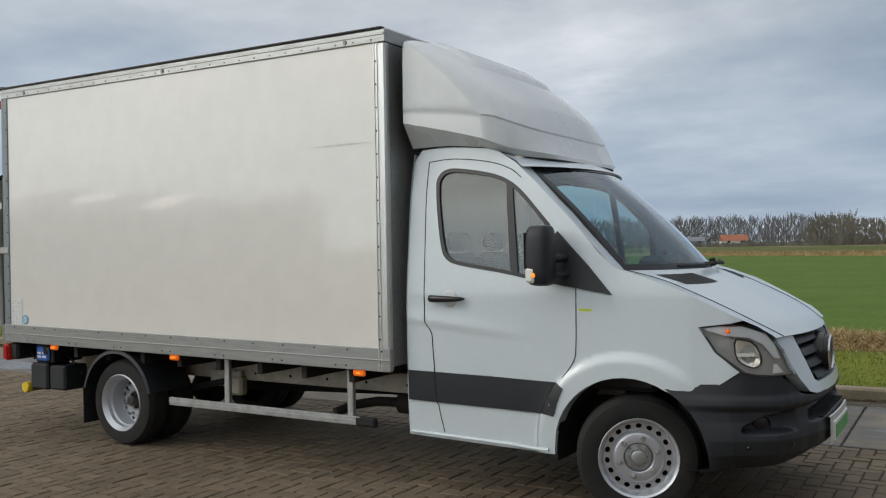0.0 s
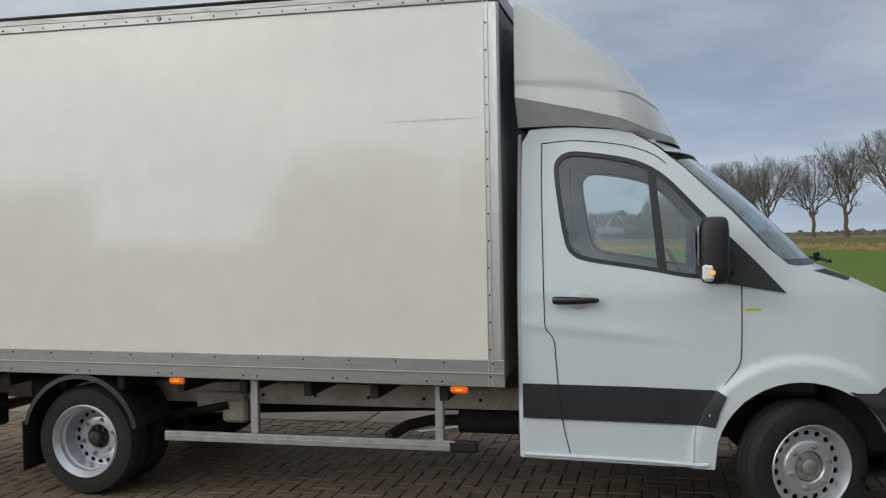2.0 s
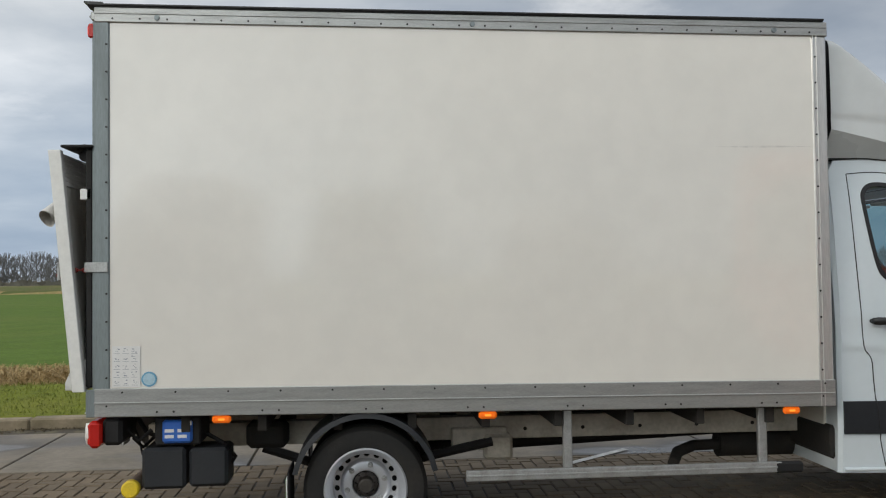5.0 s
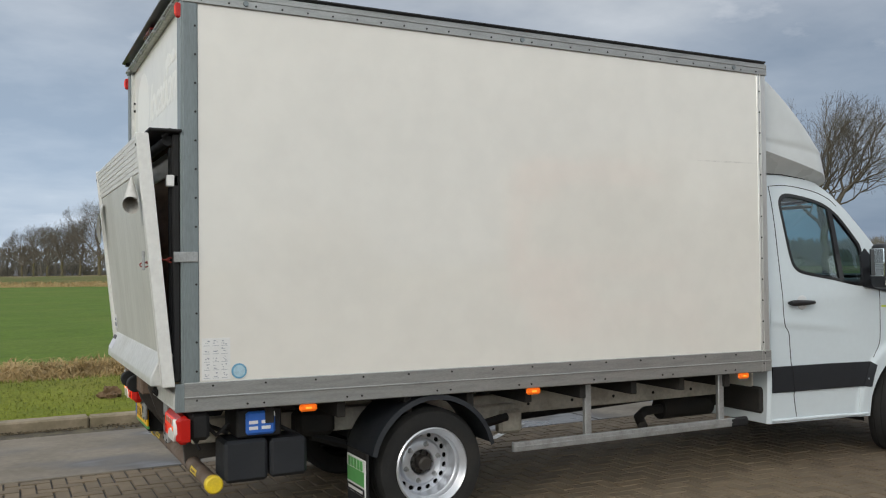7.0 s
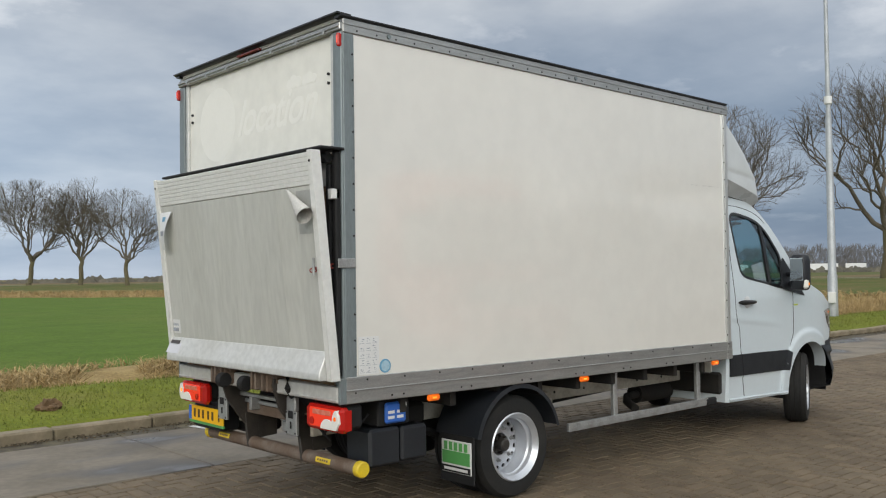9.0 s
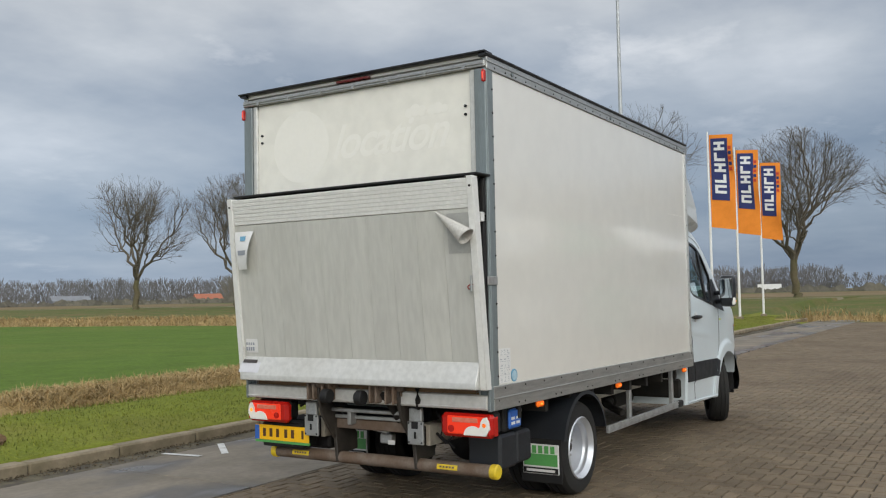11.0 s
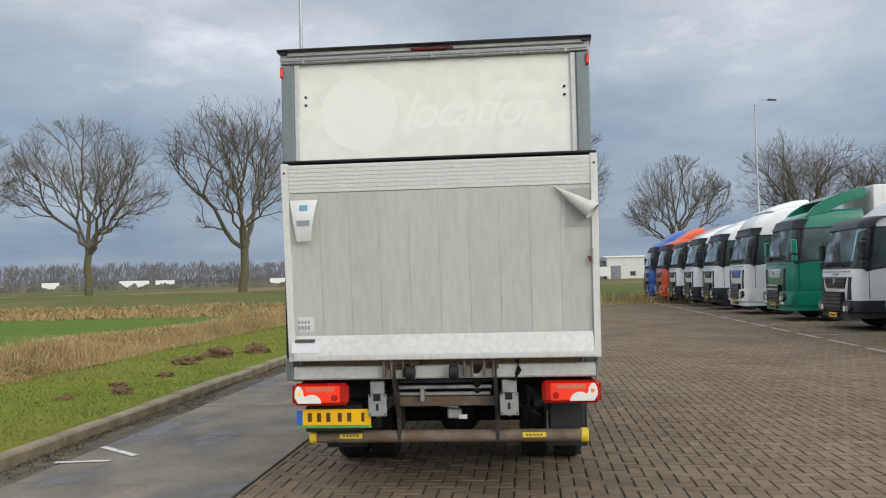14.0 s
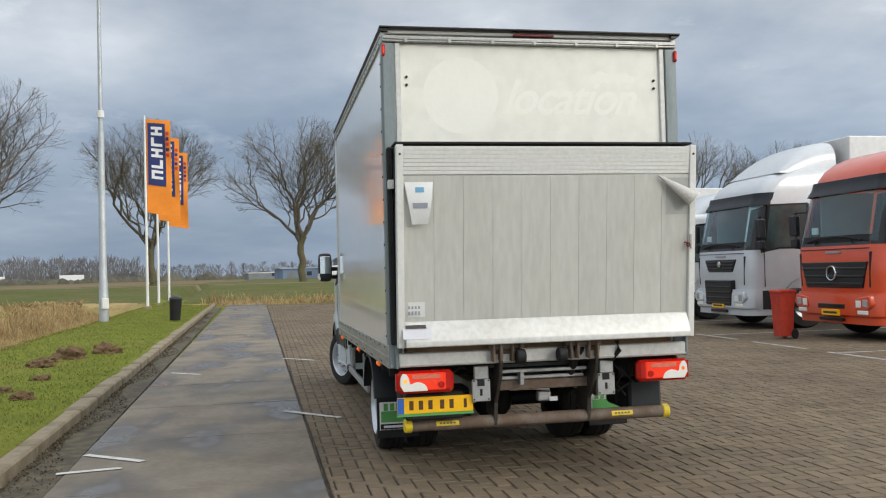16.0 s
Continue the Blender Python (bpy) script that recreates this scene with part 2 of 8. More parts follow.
# ---- building helpers ----
def part(name, bm, mat, parent=None, label="", smooth=35, at=None):
    """Links a bmesh as one mesh object, under a thing or a part when a parent is given."""
    me = bpy.data.meshes.new(name)
    bmesh.ops.recalc_face_normals(bm, faces=bm.faces)
    bm.to_mesh(me)
    bm.free()
    ob = new(name, me)
    me.materials.append(mat)
    if smooth:
        me.shade_smooth()
        me.set_sharp_from_angle(angle=radians(smooth))
    if parent:
        ob.parent = parent
    if at is not None:
        ob.matrix_basis = at
    return tagged(ob, label)


def empty(name, label, category, group="", at=None):
    ob = tagged(new(name), label, category, group)
    ob.empty_display_size = 0.2
    if at is not None:
        ob.matrix_basis = at
    return ob


def slab(x0, x1, y0, y1, z0, z1, bevel=0.006, bm=None):
    """A block with softened edges."""
    b = bmesh.new()
    bmesh.ops.create_cube(b, size=1, matrix=Matrix.LocRotScale(((x0 + x1) / 2, (y0 + y1) / 2, (z0 + z1) / 2), None, (abs(x1 - x0), abs(y1 - y0), abs(z1 - z0))))
    if bevel:
        bmesh.ops.bevel(b, geom=b.edges[:], offset=min(bevel, 0.45 * min(abs(x1 - x0), abs(y1 - y0), abs(z1 - z0))), segments=1, affect="EDGES")
    return joined(b, bm)


def joined(b, bm):
    if bm is None:
        return b
    me = bpy.data.meshes.new("scrap")
    b.to_mesh(me)
    b.free()
    bm.from_mesh(me)
    bpy.data.meshes.remove(me)
    return bm


def rod(p, q, r, r2=None, n=16, bm=None):
    """A round bar from p to q."""
    p, q = Vector(p), Vector(q)
    b = bmesh.new()
    d = q - p
    m = Matrix.Translation((p + q) / 2) @ d.to_track_quat("Z", "Y").to_matrix().to_4x4()
    bmesh.ops.create_cone(b, cap_ends=True, segments=n, radius1=r, radius2=r if r2 is None else r2, depth=d.length, matrix=m)
    return joined(b, bm)


def bent(points, r, n=8, bm=None):
    """A round tube along points."""
    b = bmesh.new() if bm is None else bm
    pts = [Vector(p) for p in points]
    rings = []
    for i, p in enumerate(pts):
        d = (pts[min(i + 1, len(pts) - 1)] - pts[max(i - 1, 0)]).normalized()
        q = d.to_track_quat("Z", "Y").to_matrix()
        rings.append([b.verts.new(p + q @ Vector((r * math.cos(a), r * math.sin(a), 0))) for a in [2 * math.pi * k / n for k in range(n)]])
    for a, c in zip(rings, rings[1:]):
        for k in range(n):
            b.faces.new((a[k], a[(k + 1) % n], c[(k + 1) % n], c[k]))
    b.faces.new(rings[0]), b.faces.new(rings[-1])
    return b


def prism(poly, axis, a, c, bevel=0.0, bm=None):
    """A flat outline pushed along an axis from a to c. The outline's two numbers are the other two axes in x, y, z order."""
    b = bmesh.new()

    def place(p, h):
        return {"x": (h, p[0], p[1]), "y": (p[0], h, p[1]), "z": (p[0], p[1], h)}[axis]
    lo = [b.verts.new(place(p, a)) for p in poly]
    hi = [b.verts.new(place(p, c)) for p in poly]
    k = len(poly)
    b.faces.new(lo), b.faces.new(hi)
    for i in range(k):
        b.faces.new((lo[i], lo[(i + 1) % k], hi[(i + 1) % k], hi[i]))
    if bevel:
        bmesh.ops.bevel(b, geom=b.edges[:], offset=bevel, segments=1, affect="EDGES")
    return joined(b, bm)


def lathe(profile, n=40, axis="y", bm=None, centre=(0, 0, 0)):
    """A turned shape: (radius, height) pairs about an axis."""
    b = bmesh.new() if bm is None else bm
    rings = []
    for r, h in profile:
        ring = []
        for k in range(n):
            a = 2 * math.pi * k / n
            u, v = r * math.cos(a), r * math.sin(a)
            p = {"y": (u, h, v), "x": (h, u, v), "z": (u, v, h)}[axis]
            ring.append(b.verts.new((p[0] + centre[0], p[1] + centre[1], p[2] + centre[2])))
        rings.append(ring)
    for a, c in zip(rings, rings[1:]):
        for k in range(n):
            b.faces.new((a[k], a[(k + 1) % n], c[(k + 1) % n], c[k]))
    return b


def loft(rows, close=False, bm=None):
    """A skin over rows of points."""
    b = bmesh.new() if bm is None else bm
    vs = [[b.verts.new(p) for p in row] for row in rows]
    for a, c in zip(vs, vs[1:]):
        for k in range(len(a) - (0 if close else 1)):
            j = (k + 1) % len(a)
            b.faces.new((a[k], a[j], c[j], c[k]))
    return b


def curve_through(pts, n=24):
    """Even points on a smooth curve through pts."""
    P = [Vector(p) for p in pts]
    out = []
    for i in range(len(P) - 1):
        p0, p1, p2, p3 = P[max(i - 1, 0)], P[i], P[i + 1], P[min(i + 2, len(P) - 1)]
        for k in range(n):
            t = k / n
            out.append(0.5 * ((2 * p1) + (p2 - p0) * t + (2 * p0 - 5 * p1 + 4 * p2 - p3) * t * t + (3 * p1 - p0 - 3 * p2 + p3) * t ** 3))
    return out + [P[-1]]


def lerp_table(table, x):
    if x <= table[0][0]:
        return table[0][1]
    for (a, u), (c, v) in zip(table, table[1:]):
        if x <= c:
            return u + (v - u) * (x - a) / (c - a)
    return table[-1][1]


def skin(outline, holes, place, step=0.06, depth=0.025, back=None):
    """A thin curved sheet: a flat outline with holes, cut into small faces and bent by place(u, v, d), with edges turned in by depth."""
    b = bmesh.new()
    for loop in [outline] + holes:
        vs = [b.verts.new((u, v, 0)) for u, v in loop]
        for i in range(len(vs)):
            b.edges.new((vs[i], vs[(i + 1) % len(vs)]))
    bmesh.ops.triangle_fill(b, use_beauty=True, use_dissolve=False, edges=b.edges[:])
    us, vs_ = [p[0] for p in outline], [p[1] for p in outline]
    u = min(us) + step
    while u < max(us):
        bmesh.ops.bisect_plane(b, geom=b.verts[:] + b.edges[:] + b.faces[:], plane_co=(u, 0, 0), plane_no=(1, 0, 0))
        u += step
    v = min(vs_) + step
    while v < max(vs_):
        bmesh.ops.bisect_plane(b, geom=b.verts[:] + b.edges[:] + b.faces[:], plane_co=(0, v, 0), plane_no=(0, 1, 0))
        v += step
    bmesh.ops.remove_doubles(b, verts=b.verts[:], dist=0.0015)
    flat_of = {w: (w.co.x, w.co.y) for w in b.verts}
    rim = [e for e in b.edges if e.is_boundary]
    inner = {}
    for e in rim:
        for w in e.verts:
            if w not in inner:
                inner[w] = b.verts.new(place(*flat_of[w], depth))
    for e in rim:
        a, c = e.verts
        try:
            b.faces.new((a, c, inner[c], inner[a]))
        except ValueError:
            pass
    for w, (p, q) in flat_of.items():
        w.co = place(p, q, 0)
    return b

# ---- ground ----
ROAD_Y, SLAB_Y, KERB_Y, VERGE_Y = 1.46, 3.345, 3.69, 6.75
STRIP_SKEW, SKEW = 0.0115, 0.0165                              # the kerb runs off at a slight angle to the truck
PAVE_X = 38.0
FAR_DITCH = [(40.0, 9.0), (38.0, 30.0), (37.0, 46.0), (32.0, 66.0), (22.0, 84.0), (9.0, 96.0), (-30.0, 112.0), (-120.0, 135.0), (-420.0, 175.0)]


def past_far_ditch(x, y):
    """Metres beyond the far ditch, which bounds the near field."""
    best, side = 1e9, 1
    for (ax, ay), (bx, by) in zip(FAR_DITCH, FAR_DITCH[1:]):
        dx, dy = bx - ax, by - ay
        u = max(0.0, min(1.0, ((x - ax) * dx + (y - ay) * dy) / (dx * dx + dy * dy)))
        ex, ey = x - ax - u * dx, y - ay - u * dy
        d = math.hypot(ex, ey)
        if d < best:
            best, side = d, (1 if dx * ey - dy * ex < 0 else -1)
    return best * side


def bank(x):
    """Where the roadside ditch ends and the field begins."""
    return lerp_table([(-20, 10.2), (8, 10.3), (14, 10.8), (19, 12.6), (24, 11.7), (28, 10.6), (40, 10.6)], x)


def lean(y):
    return lerp_table([(0, 0.0), (2.5, 1.0), (12, 1.0), (40, 0.0)], y)


def square(x, y):
    """The distance from the truck's axis as it would be if kerb and ditch ran along it."""
    return y - SKEW * max(-60, min(x, 60)) * lean(y)


def ground_height(x, y):
    y = square(x, y)
    rough = 0.05 * noise.noise((x * 0.25, y * 0.25, 0)) + 0.02 * noise.noise((x * 1.1, y * 1.1, 3))
    if y < KERB_Y + 0.1 and x < PAVE_X:
        return -0.06
    side = 0.0
    if x > PAVE_X:                        # bank, shallow ditch and road dyke at the end of the yard
        d = x - PAVE_X
        end = lerp_table([(0, 0.0), (0.8, 0.02), (2.0, -0.5), (3.2, -0.35), (4.4, 0.15), (10.0, 0.25), (30, 0.7), (46, 0.75), (60, 0.3), (400, 0.0)], d)
        if y < 5.5:
            return end + rough * 0.5
    if y < VERGE_Y:
        return 0.10 + 0.05 * min(1, (y - KERB_Y) / 2) + rough * 0.6
    e = bank(x)
    if y < e + 1.5 and x < 39:
        return lerp_table([(VERGE_Y, 0.12), (VERGE_Y + 0.7, -0.65), (e - 2.0, -0.6), (e - 0.6, -0.05), (e + 1.5, -0.05)], y) + rough
    p = past_far_ditch(x, y)
    return lerp_table([(-6, -0.05), (-2.2, -0.12), (-1.2, -0.5), (0.2, -0.5), (2.0, 0.2), (8, 0.35), (24, 0.72), (45, 0.75), (60, 0.3), (90, 0.0), (1e5, 0)], p) + rough * 0.7


def ground_kind(x, y):
    """0 mown grass, 1 dry reed bed, 2 near field, 3 far grassland, 4 brown ploughed land, 5 dyke grass, 6 dyke road."""
    y = square(x, y)
    wob = 1.2 * noise.noise((x * 0.22, y * 0.22, 9)) + 0.5 * noise.noise((x * 0.9, y * 0.9, 4))
    if x > PAVE_X and y < 5.6:
        d = x - PAVE_X
        return 1 if 0.9 + 0.3 * wob < d < 4.4 + 0.4 * wob else 6 if 36.5 < d < 39.5 else 5 if d < 60 else 3
    if y < VERGE_Y + 0.1 + 0.12 * wob:
        d = x - PAVE_X
        return 0 if d < 8 + wob else 6 if 36.5 < d < 39.5 else 5 if d < 60 else 3
    if y < bank(x) + 0.5 * wob and x < 40:
        return 1
    p = past_far_ditch(x, y)
    if p < -1.8 + 0.4 * wob:
        return 2
    if p < 2.4 + 0.4 * wob:
        return 1
    if 34.5 < p < 37.5:
        return 6
    if p < 60:
        return 5
    return 4 if noise.noise((x * 0.004 + 2, y * 0.012, 5)) > 0.05 else 3


def grass_material(name, base, second, third, scale, bump=0.5):
    m = bpy.data.materials.new(name)
    m.use_nodes = True
    t = m.node_tree
    b = t.nodes["Principled BSDF"]
    tc = t.nodes.new("ShaderNodeTexCoord")

    def grain(s, d=8, rough=0.6):
        n = t.nodes.new("ShaderNodeTexNoise")
        n.inputs["Scale"].default_value, n.inputs["Detail"].default_value, n.inputs["Roughness"].default_value = s, d, rough
        t.links.new(tc.outputs["Object"], n.inputs["Vector"])
        return n.outputs["Fac"]
    c = mix(t, ramp(t, grain(scale), [(0.40, (0, 0, 0)), (0.62, (1, 1, 1))]), base, second)
    c = mix(t, ramp(t, grain(scale * 0.16, 4), [(0.48, (0, 0, 0)), (0.66, (0.7, 0.7, 0.7))]), c, third)
    c = mix(t, 0.55, c, ramp(t, grain(scale * 14), [(0.3, (0.5, 0.5, 0.5)), (0.7, (1.35, 1.35, 1.3))]), "MULTIPLY")
    t.links.new(c, b.inputs["Base Color"])
    b.inputs["Roughness"].default_value = 0.9
    b.inputs["Specular IOR Level"].default_value = 0.15
    bn = t.nodes.new("ShaderNodeBump")
    bn.inputs["Strength"].default_value, bn.inputs["Distance"].default_value = bump, 0.06
    t.links.new(grain(scale * 9), bn.inputs["Height"])
    t.links.new(bn.outputs[0], b.inputs["Normal"])
    return m


G_verge = grass_material("verge_grass", (0.176, 0.204, 0.026), (0.136, 0.164, 0.020), (0.200, 0.180, 0.044), 1.6)
G_reed = grass_material("dry_reed_litter", (0.400, 0.300, 0.145), (0.280, 0.200, 0.090), (0.190, 0.185, 0.060), 1.3)
G_field = grass_material("winter_wheat_field", (0.098, 0.158, 0.022), (0.080, 0.132, 0.018), (0.122, 0.160, 0.030), 0.7)
G_far = grass_material("far_grassland", (0.105, 0.115, 0.036), (0.088, 0.104, 0.030), (0.160, 0.120, 0.058), 0.06)
G_brown = grass_material("ploughed_land", (0.200, 0.145, 0.080), (0.160, 0.115, 0.062), (0.215, 0.165, 0.095), 0.05)
G_dyke = grass_material("dyke_grass", (0.095, 0.118, 0.030), (0.150, 0.122, 0.050), (0.078, 0.104, 0.022), 0.35)
G_road = grass_material("dyke_road", (0.27, 0.235, 0.175), (0.22, 0.19, 0.135), (0.19, 0.17, 0.10), 0.3)


def spread(near, far, step, grow=1.22):
    vals, v, s = [], near, step
    while v < far:
        vals.append(v)
        v += s
        s *= grow
    return vals + [far]


def build_ground():
    xs = [-v for v in spread(12, 2200, 2.0)][::-1] + list(np.arange(-11, 30, 0.55)) + list(np.arange(30, 62, 0.45)) + spread(62.5, 2200, 1.0)
    ys = [-v for v in spread(44, 2200, 3.0)][::-1] + list(np.arange(-42, 3.0, 3.0)) + [3.0, KERB_Y + 0.08, KERB_Y + 0.15] + list(np.arange(4.0, 15, 0.36)) + list(np.arange(15.2, 60, 0.9)) + list(np.arange(60.5, 125, 1.3)) + spread(126.5, 2200, 1.6)
    verts = [(x, y + SKEW * max(-60, min(x, 60)) * lean(y), 0) for y in ys for x in xs]
    verts = [(x, y, ground_height(x, y)) for x, y, z in verts]
    n = len(xs)
    faces, kinds = [], []
    for j in range(len(ys) - 1):
        for i in range(n - 1):
            faces.append((j * n + i, j * n + i + 1, (j + 1) * n + i + 1, (j + 1) * n + i))
            a, c = verts[j * n + i], verts[(j + 1) * n + i + 1]
            kinds.append(ground_kind((a[0] + c[0]) / 2, (a[1] + c[1]) / 2))
    me = bpy.data.meshes.new("ground")
    me.from_pydata(verts, [], faces)
    for m in (G_verge, G_reed, G_field, G_far, G_brown, G_dyke, G_road):
        me.materials.append(m)
    me.polygons.foreach_set("material_index", kinds)
    me.shade_smooth()
    return tagged(new("ground", me), "flat winter polder land with grass verge, reed ditches and green fields", "ground", kind="structure")


build_ground()


class Heap:
    """Plain lists for large meshes."""
    def __init__(self):
        self.v, self.f = [], []

    def add(self, verts, faces):
        k = len(self.v)
        self.v.extend(verts)
        self.f.extend(tuple(i + k for i in f) for f in faces)

    def build(self, name, mat, parent=None, label="", category="", kind="", smooth=False):
        me = bpy.data.meshes.new(name)
        me.from_pydata(self.v, [], self.f)
        me.materials.append(mat)
        if smooth:
            me.shade_smooth()
        ob = new(name, me)
        if parent:
            ob.parent = parent
        return tagged(ob, label, category, kind=kind)


# paving: a sunken bed with a paver pattern where single stones are too far off to tell apart
def paver_bed_material(c1=(0.045, 0.037, 0.029), c2=(0.055, 0.045, 0.035), name="paver_bed"):
    m = bpy.data.materials.new(name)
    m.use_nodes = True
    t = m.node_tree
    b = t.nodes["Principled BSDF"]
    tc = t.nodes.new("ShaderNodeTexCoord")
    b.inputs["Specular IOR Level"].default_value = 0.22
    br = t.nodes.new("ShaderNodeTexBrick")
    br.inputs["Scale"].default_value = 1.0
    br.inputs["Brick Width"].default_value, br.inputs["Row Height"].default_value = 0.21, 0.105
    br.inputs["Mortar Size"].default_value = 0.006
    br.inputs["Color1"].default_value, br.inputs["Color2"].default_value = (*c1, 1), (*c2, 1)
    br.inputs["Mortar"].default_value = (0.022, 0.019, 0.016, 1)
    t.links.new(tc.outputs["Object"], br.inputs["Vector"])
    n = t.nodes.new("ShaderNodeTexNoise")
    n.inputs["Scale"].default_value, n.inputs["Detail"].default_value = 0.45, 6
    t.links.new(tc.outputs["Object"], n.inputs["Vector"])
    c = mix(t, 0.8, br.outputs["Color"], ramp(t, n.outputs["Fac"], [(0.35, (0.72, 0.72, 0.72)), (0.65, (1.15, 1.13, 1.1))]), "MULTIPLY")
    t.links.new(c, b.inputs["Base Color"])
    t.links.new(ramp(t, n.outputs["Fac"], [(0.35, (0.58,) * 3), (0.6, (0.8,) * 3)]), b.inputs["Roughness"])
    return m


M_bed = paver_bed_material()
M_paver = material("concrete_paver", (0.180, 0.141, 0.096), 0.78, spots=(0.132, 0.100, 0.070), scale=0.55, amount=0.75, bump=0.15, bump_scale=130, random=0.16, spec=0.25)
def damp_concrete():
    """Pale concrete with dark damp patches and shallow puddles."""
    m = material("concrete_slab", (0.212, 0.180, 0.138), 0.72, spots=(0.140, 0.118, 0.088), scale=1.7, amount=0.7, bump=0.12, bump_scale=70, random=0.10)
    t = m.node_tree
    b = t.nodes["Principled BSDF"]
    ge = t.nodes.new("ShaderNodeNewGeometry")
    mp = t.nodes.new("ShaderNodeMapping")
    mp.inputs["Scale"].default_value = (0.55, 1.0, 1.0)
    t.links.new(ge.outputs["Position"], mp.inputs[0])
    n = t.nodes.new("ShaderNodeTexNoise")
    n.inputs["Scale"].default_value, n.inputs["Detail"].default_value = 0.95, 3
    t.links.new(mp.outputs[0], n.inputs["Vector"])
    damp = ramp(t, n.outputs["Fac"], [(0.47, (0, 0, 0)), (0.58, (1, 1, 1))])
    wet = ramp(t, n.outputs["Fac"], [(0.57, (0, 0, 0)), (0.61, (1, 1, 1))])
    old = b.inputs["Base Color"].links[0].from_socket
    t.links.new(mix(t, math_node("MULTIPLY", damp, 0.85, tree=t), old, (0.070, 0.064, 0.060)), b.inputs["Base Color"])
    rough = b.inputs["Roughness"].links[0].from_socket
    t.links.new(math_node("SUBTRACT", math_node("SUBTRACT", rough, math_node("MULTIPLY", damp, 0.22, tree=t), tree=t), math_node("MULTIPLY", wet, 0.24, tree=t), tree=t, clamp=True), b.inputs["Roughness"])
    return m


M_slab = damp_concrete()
M_kerb = material("kerb_concrete", (0.27, 0.22, 0.15), 0.85, spots=(0.10, 0.085, 0.045), scale=2.5, amount=0.7, bump=0.3, bump_scale=40, random=0.12)
M_gutter = material("gutter_dirt", (0.060, 0.050, 0.036), 0.9, spots=(0.145, 0.125, 0.078), scale=6, amount=0.9, bump=0.5, bump_scale=30)
M_line = material("worn_road_paint", (0.62, 0.62, 0.60), 0.7, spots=(0.32, 0.31, 0.29), scale=7, amount=0.7)
M_faded = material("faded_road_paint", (0.40, 0.40, 0.38), 0.7, spots=(0.16, 0.15, 0.13), scale=5, amount=0.9)
M_soil = material("molehill_soil", (0.145, 0.088, 0.044), 0.95, spots=(0.10, 0.064, 0.036), scale=14, amount=0.6, bump=0.5, bump_scale=25)

yard = tagged(part("pavement", prism([(-90, -70), (PAVE_X, -70), (PAVE_X, ROAD_Y + STRIP_SKEW * PAVE_X), (-90, ROAD_Y - STRIP_SKEW * 90)], "z", -0.05, -0.010), M_bed, smooth=0), "brown-grey block-paved yard with worn joints", "pavement", kind="structure")

M_bedfar = paver_bed_material((0.092, 0.074, 0.054), (0.122, 0.098, 0.072), "paver_pattern")
tagged(part("pavement", slab(-90, PAVE_X, -70, -8.87, -0.05, -0.004, 0), M_bedfar, smooth=0), "block paving under the parked lorries", "pavement", kind="structure")
tagged(part("pavement", slab(-90, -7.9, -8.87, ROAD_Y - 0.95, -0.05, -0.004, 0), M_bedfar, smooth=0), "block paving behind the truck", "pavement", kind="structure")

strip = tagged(part("concrete_strip", slab(-60, PAVE_X - 1, ROAD_Y, SLAB_Y, -0.05, -0.022, 0), M_gutter, smooth=0), "damp concrete slab strip beside the kerb", "pavement", kind="structure")
gutter = tagged(part("gutter", slab(-60, PAVE_X - 1, SLAB_Y, KERB_Y, -0.05, -0.010, 0), M_gutter, smooth=0), "dirty gutter along the kerb", "gutter", kind="structure")
strip.rotation_euler.z, gutter.rotation_euler.z = STRIP_SKEW, SKEW


def kerb():
    k = tagged(part("kerb", slab(-60, PAVE_X, KERB_Y + 0.02, KERB_Y + 0.16, -0.05, 0.07, 0.0), M_gutter, smooth=0), "weathered concrete kerb along the grass verge", "kerb", kind="structure")
    k.rotation_euler.z = SKEW
    b = slab(0.004, 0.996, KERB_Y, KERB_Y + 0.20, -0.03, 0.105, 0.018)
    me = part("kerb_stone", b, M_kerb, k, smooth=30)
    me.location.x = -14
    for i in range(1, 55):
        o = me.copy()
        scene.collection.objects.link(o)
        o.location = (-14 + i, 0.006 * math.sin(i * 2.3), 0.004 * math.sin(i * 1.7))


kerb()


def slabs():
    b = slab(0.010, 2.020, ROAD_Y + 0.02, SLAB_Y, -0.03, 0.0, 0.006)
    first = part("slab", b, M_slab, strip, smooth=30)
    first.location.x = -11.68
    for i in range(1, 26):
        o = first.copy()
        scene.collection.objects.link(o)
        o.location = (-11.68 + i * 2.03, 0, 0.003 * math.sin(i * 5.1))


slabs()


def painted(points, w, z=0.004):
    h = Heap()
    for (ax, ay), (bx, by) in points:
        d = Vector((bx - ax, by - ay, 0)).normalized() * w / 2
        p = Vector((-d.y, d.x, 0))
        h.add([(ax + p.x, ay + p.y, z), (bx + p.x, by + p.y, z), (bx - p.x, by - p.y, z), (ax - p.x, ay - p.y, z)], [(0, 1, 2, 3)])
    return h


painted([((1.92, 3.34), (1.50, 2.84)), ((1.22, 3.42), (1.29, 2.96)), ((3.74, 1.70), (3.10, 1.16)), ((8.2, 3.3), (7.8, 2.85)), ((9.8, 1.6), (9.2, 1.1))], 0.07, 0.005).build("parking_mark", M_line, None, "worn white parking corner marks on the paving", "road marking", "structure")
painted([((x, -6.82), (x + 1.6, -6.79)) for x in np.arange(3, 40, 2.2)] + [((x, -6.8), (x + 0.05, -13.5)) for x in (6.6, 10.8, 14.9, 19.4, 24.1, 28.4, 32.7, 37.0)], 0.1, 0.004).build("bay_line", M_faded, None, "faded white bay lines before the parked lorries", "road marking", "structure")

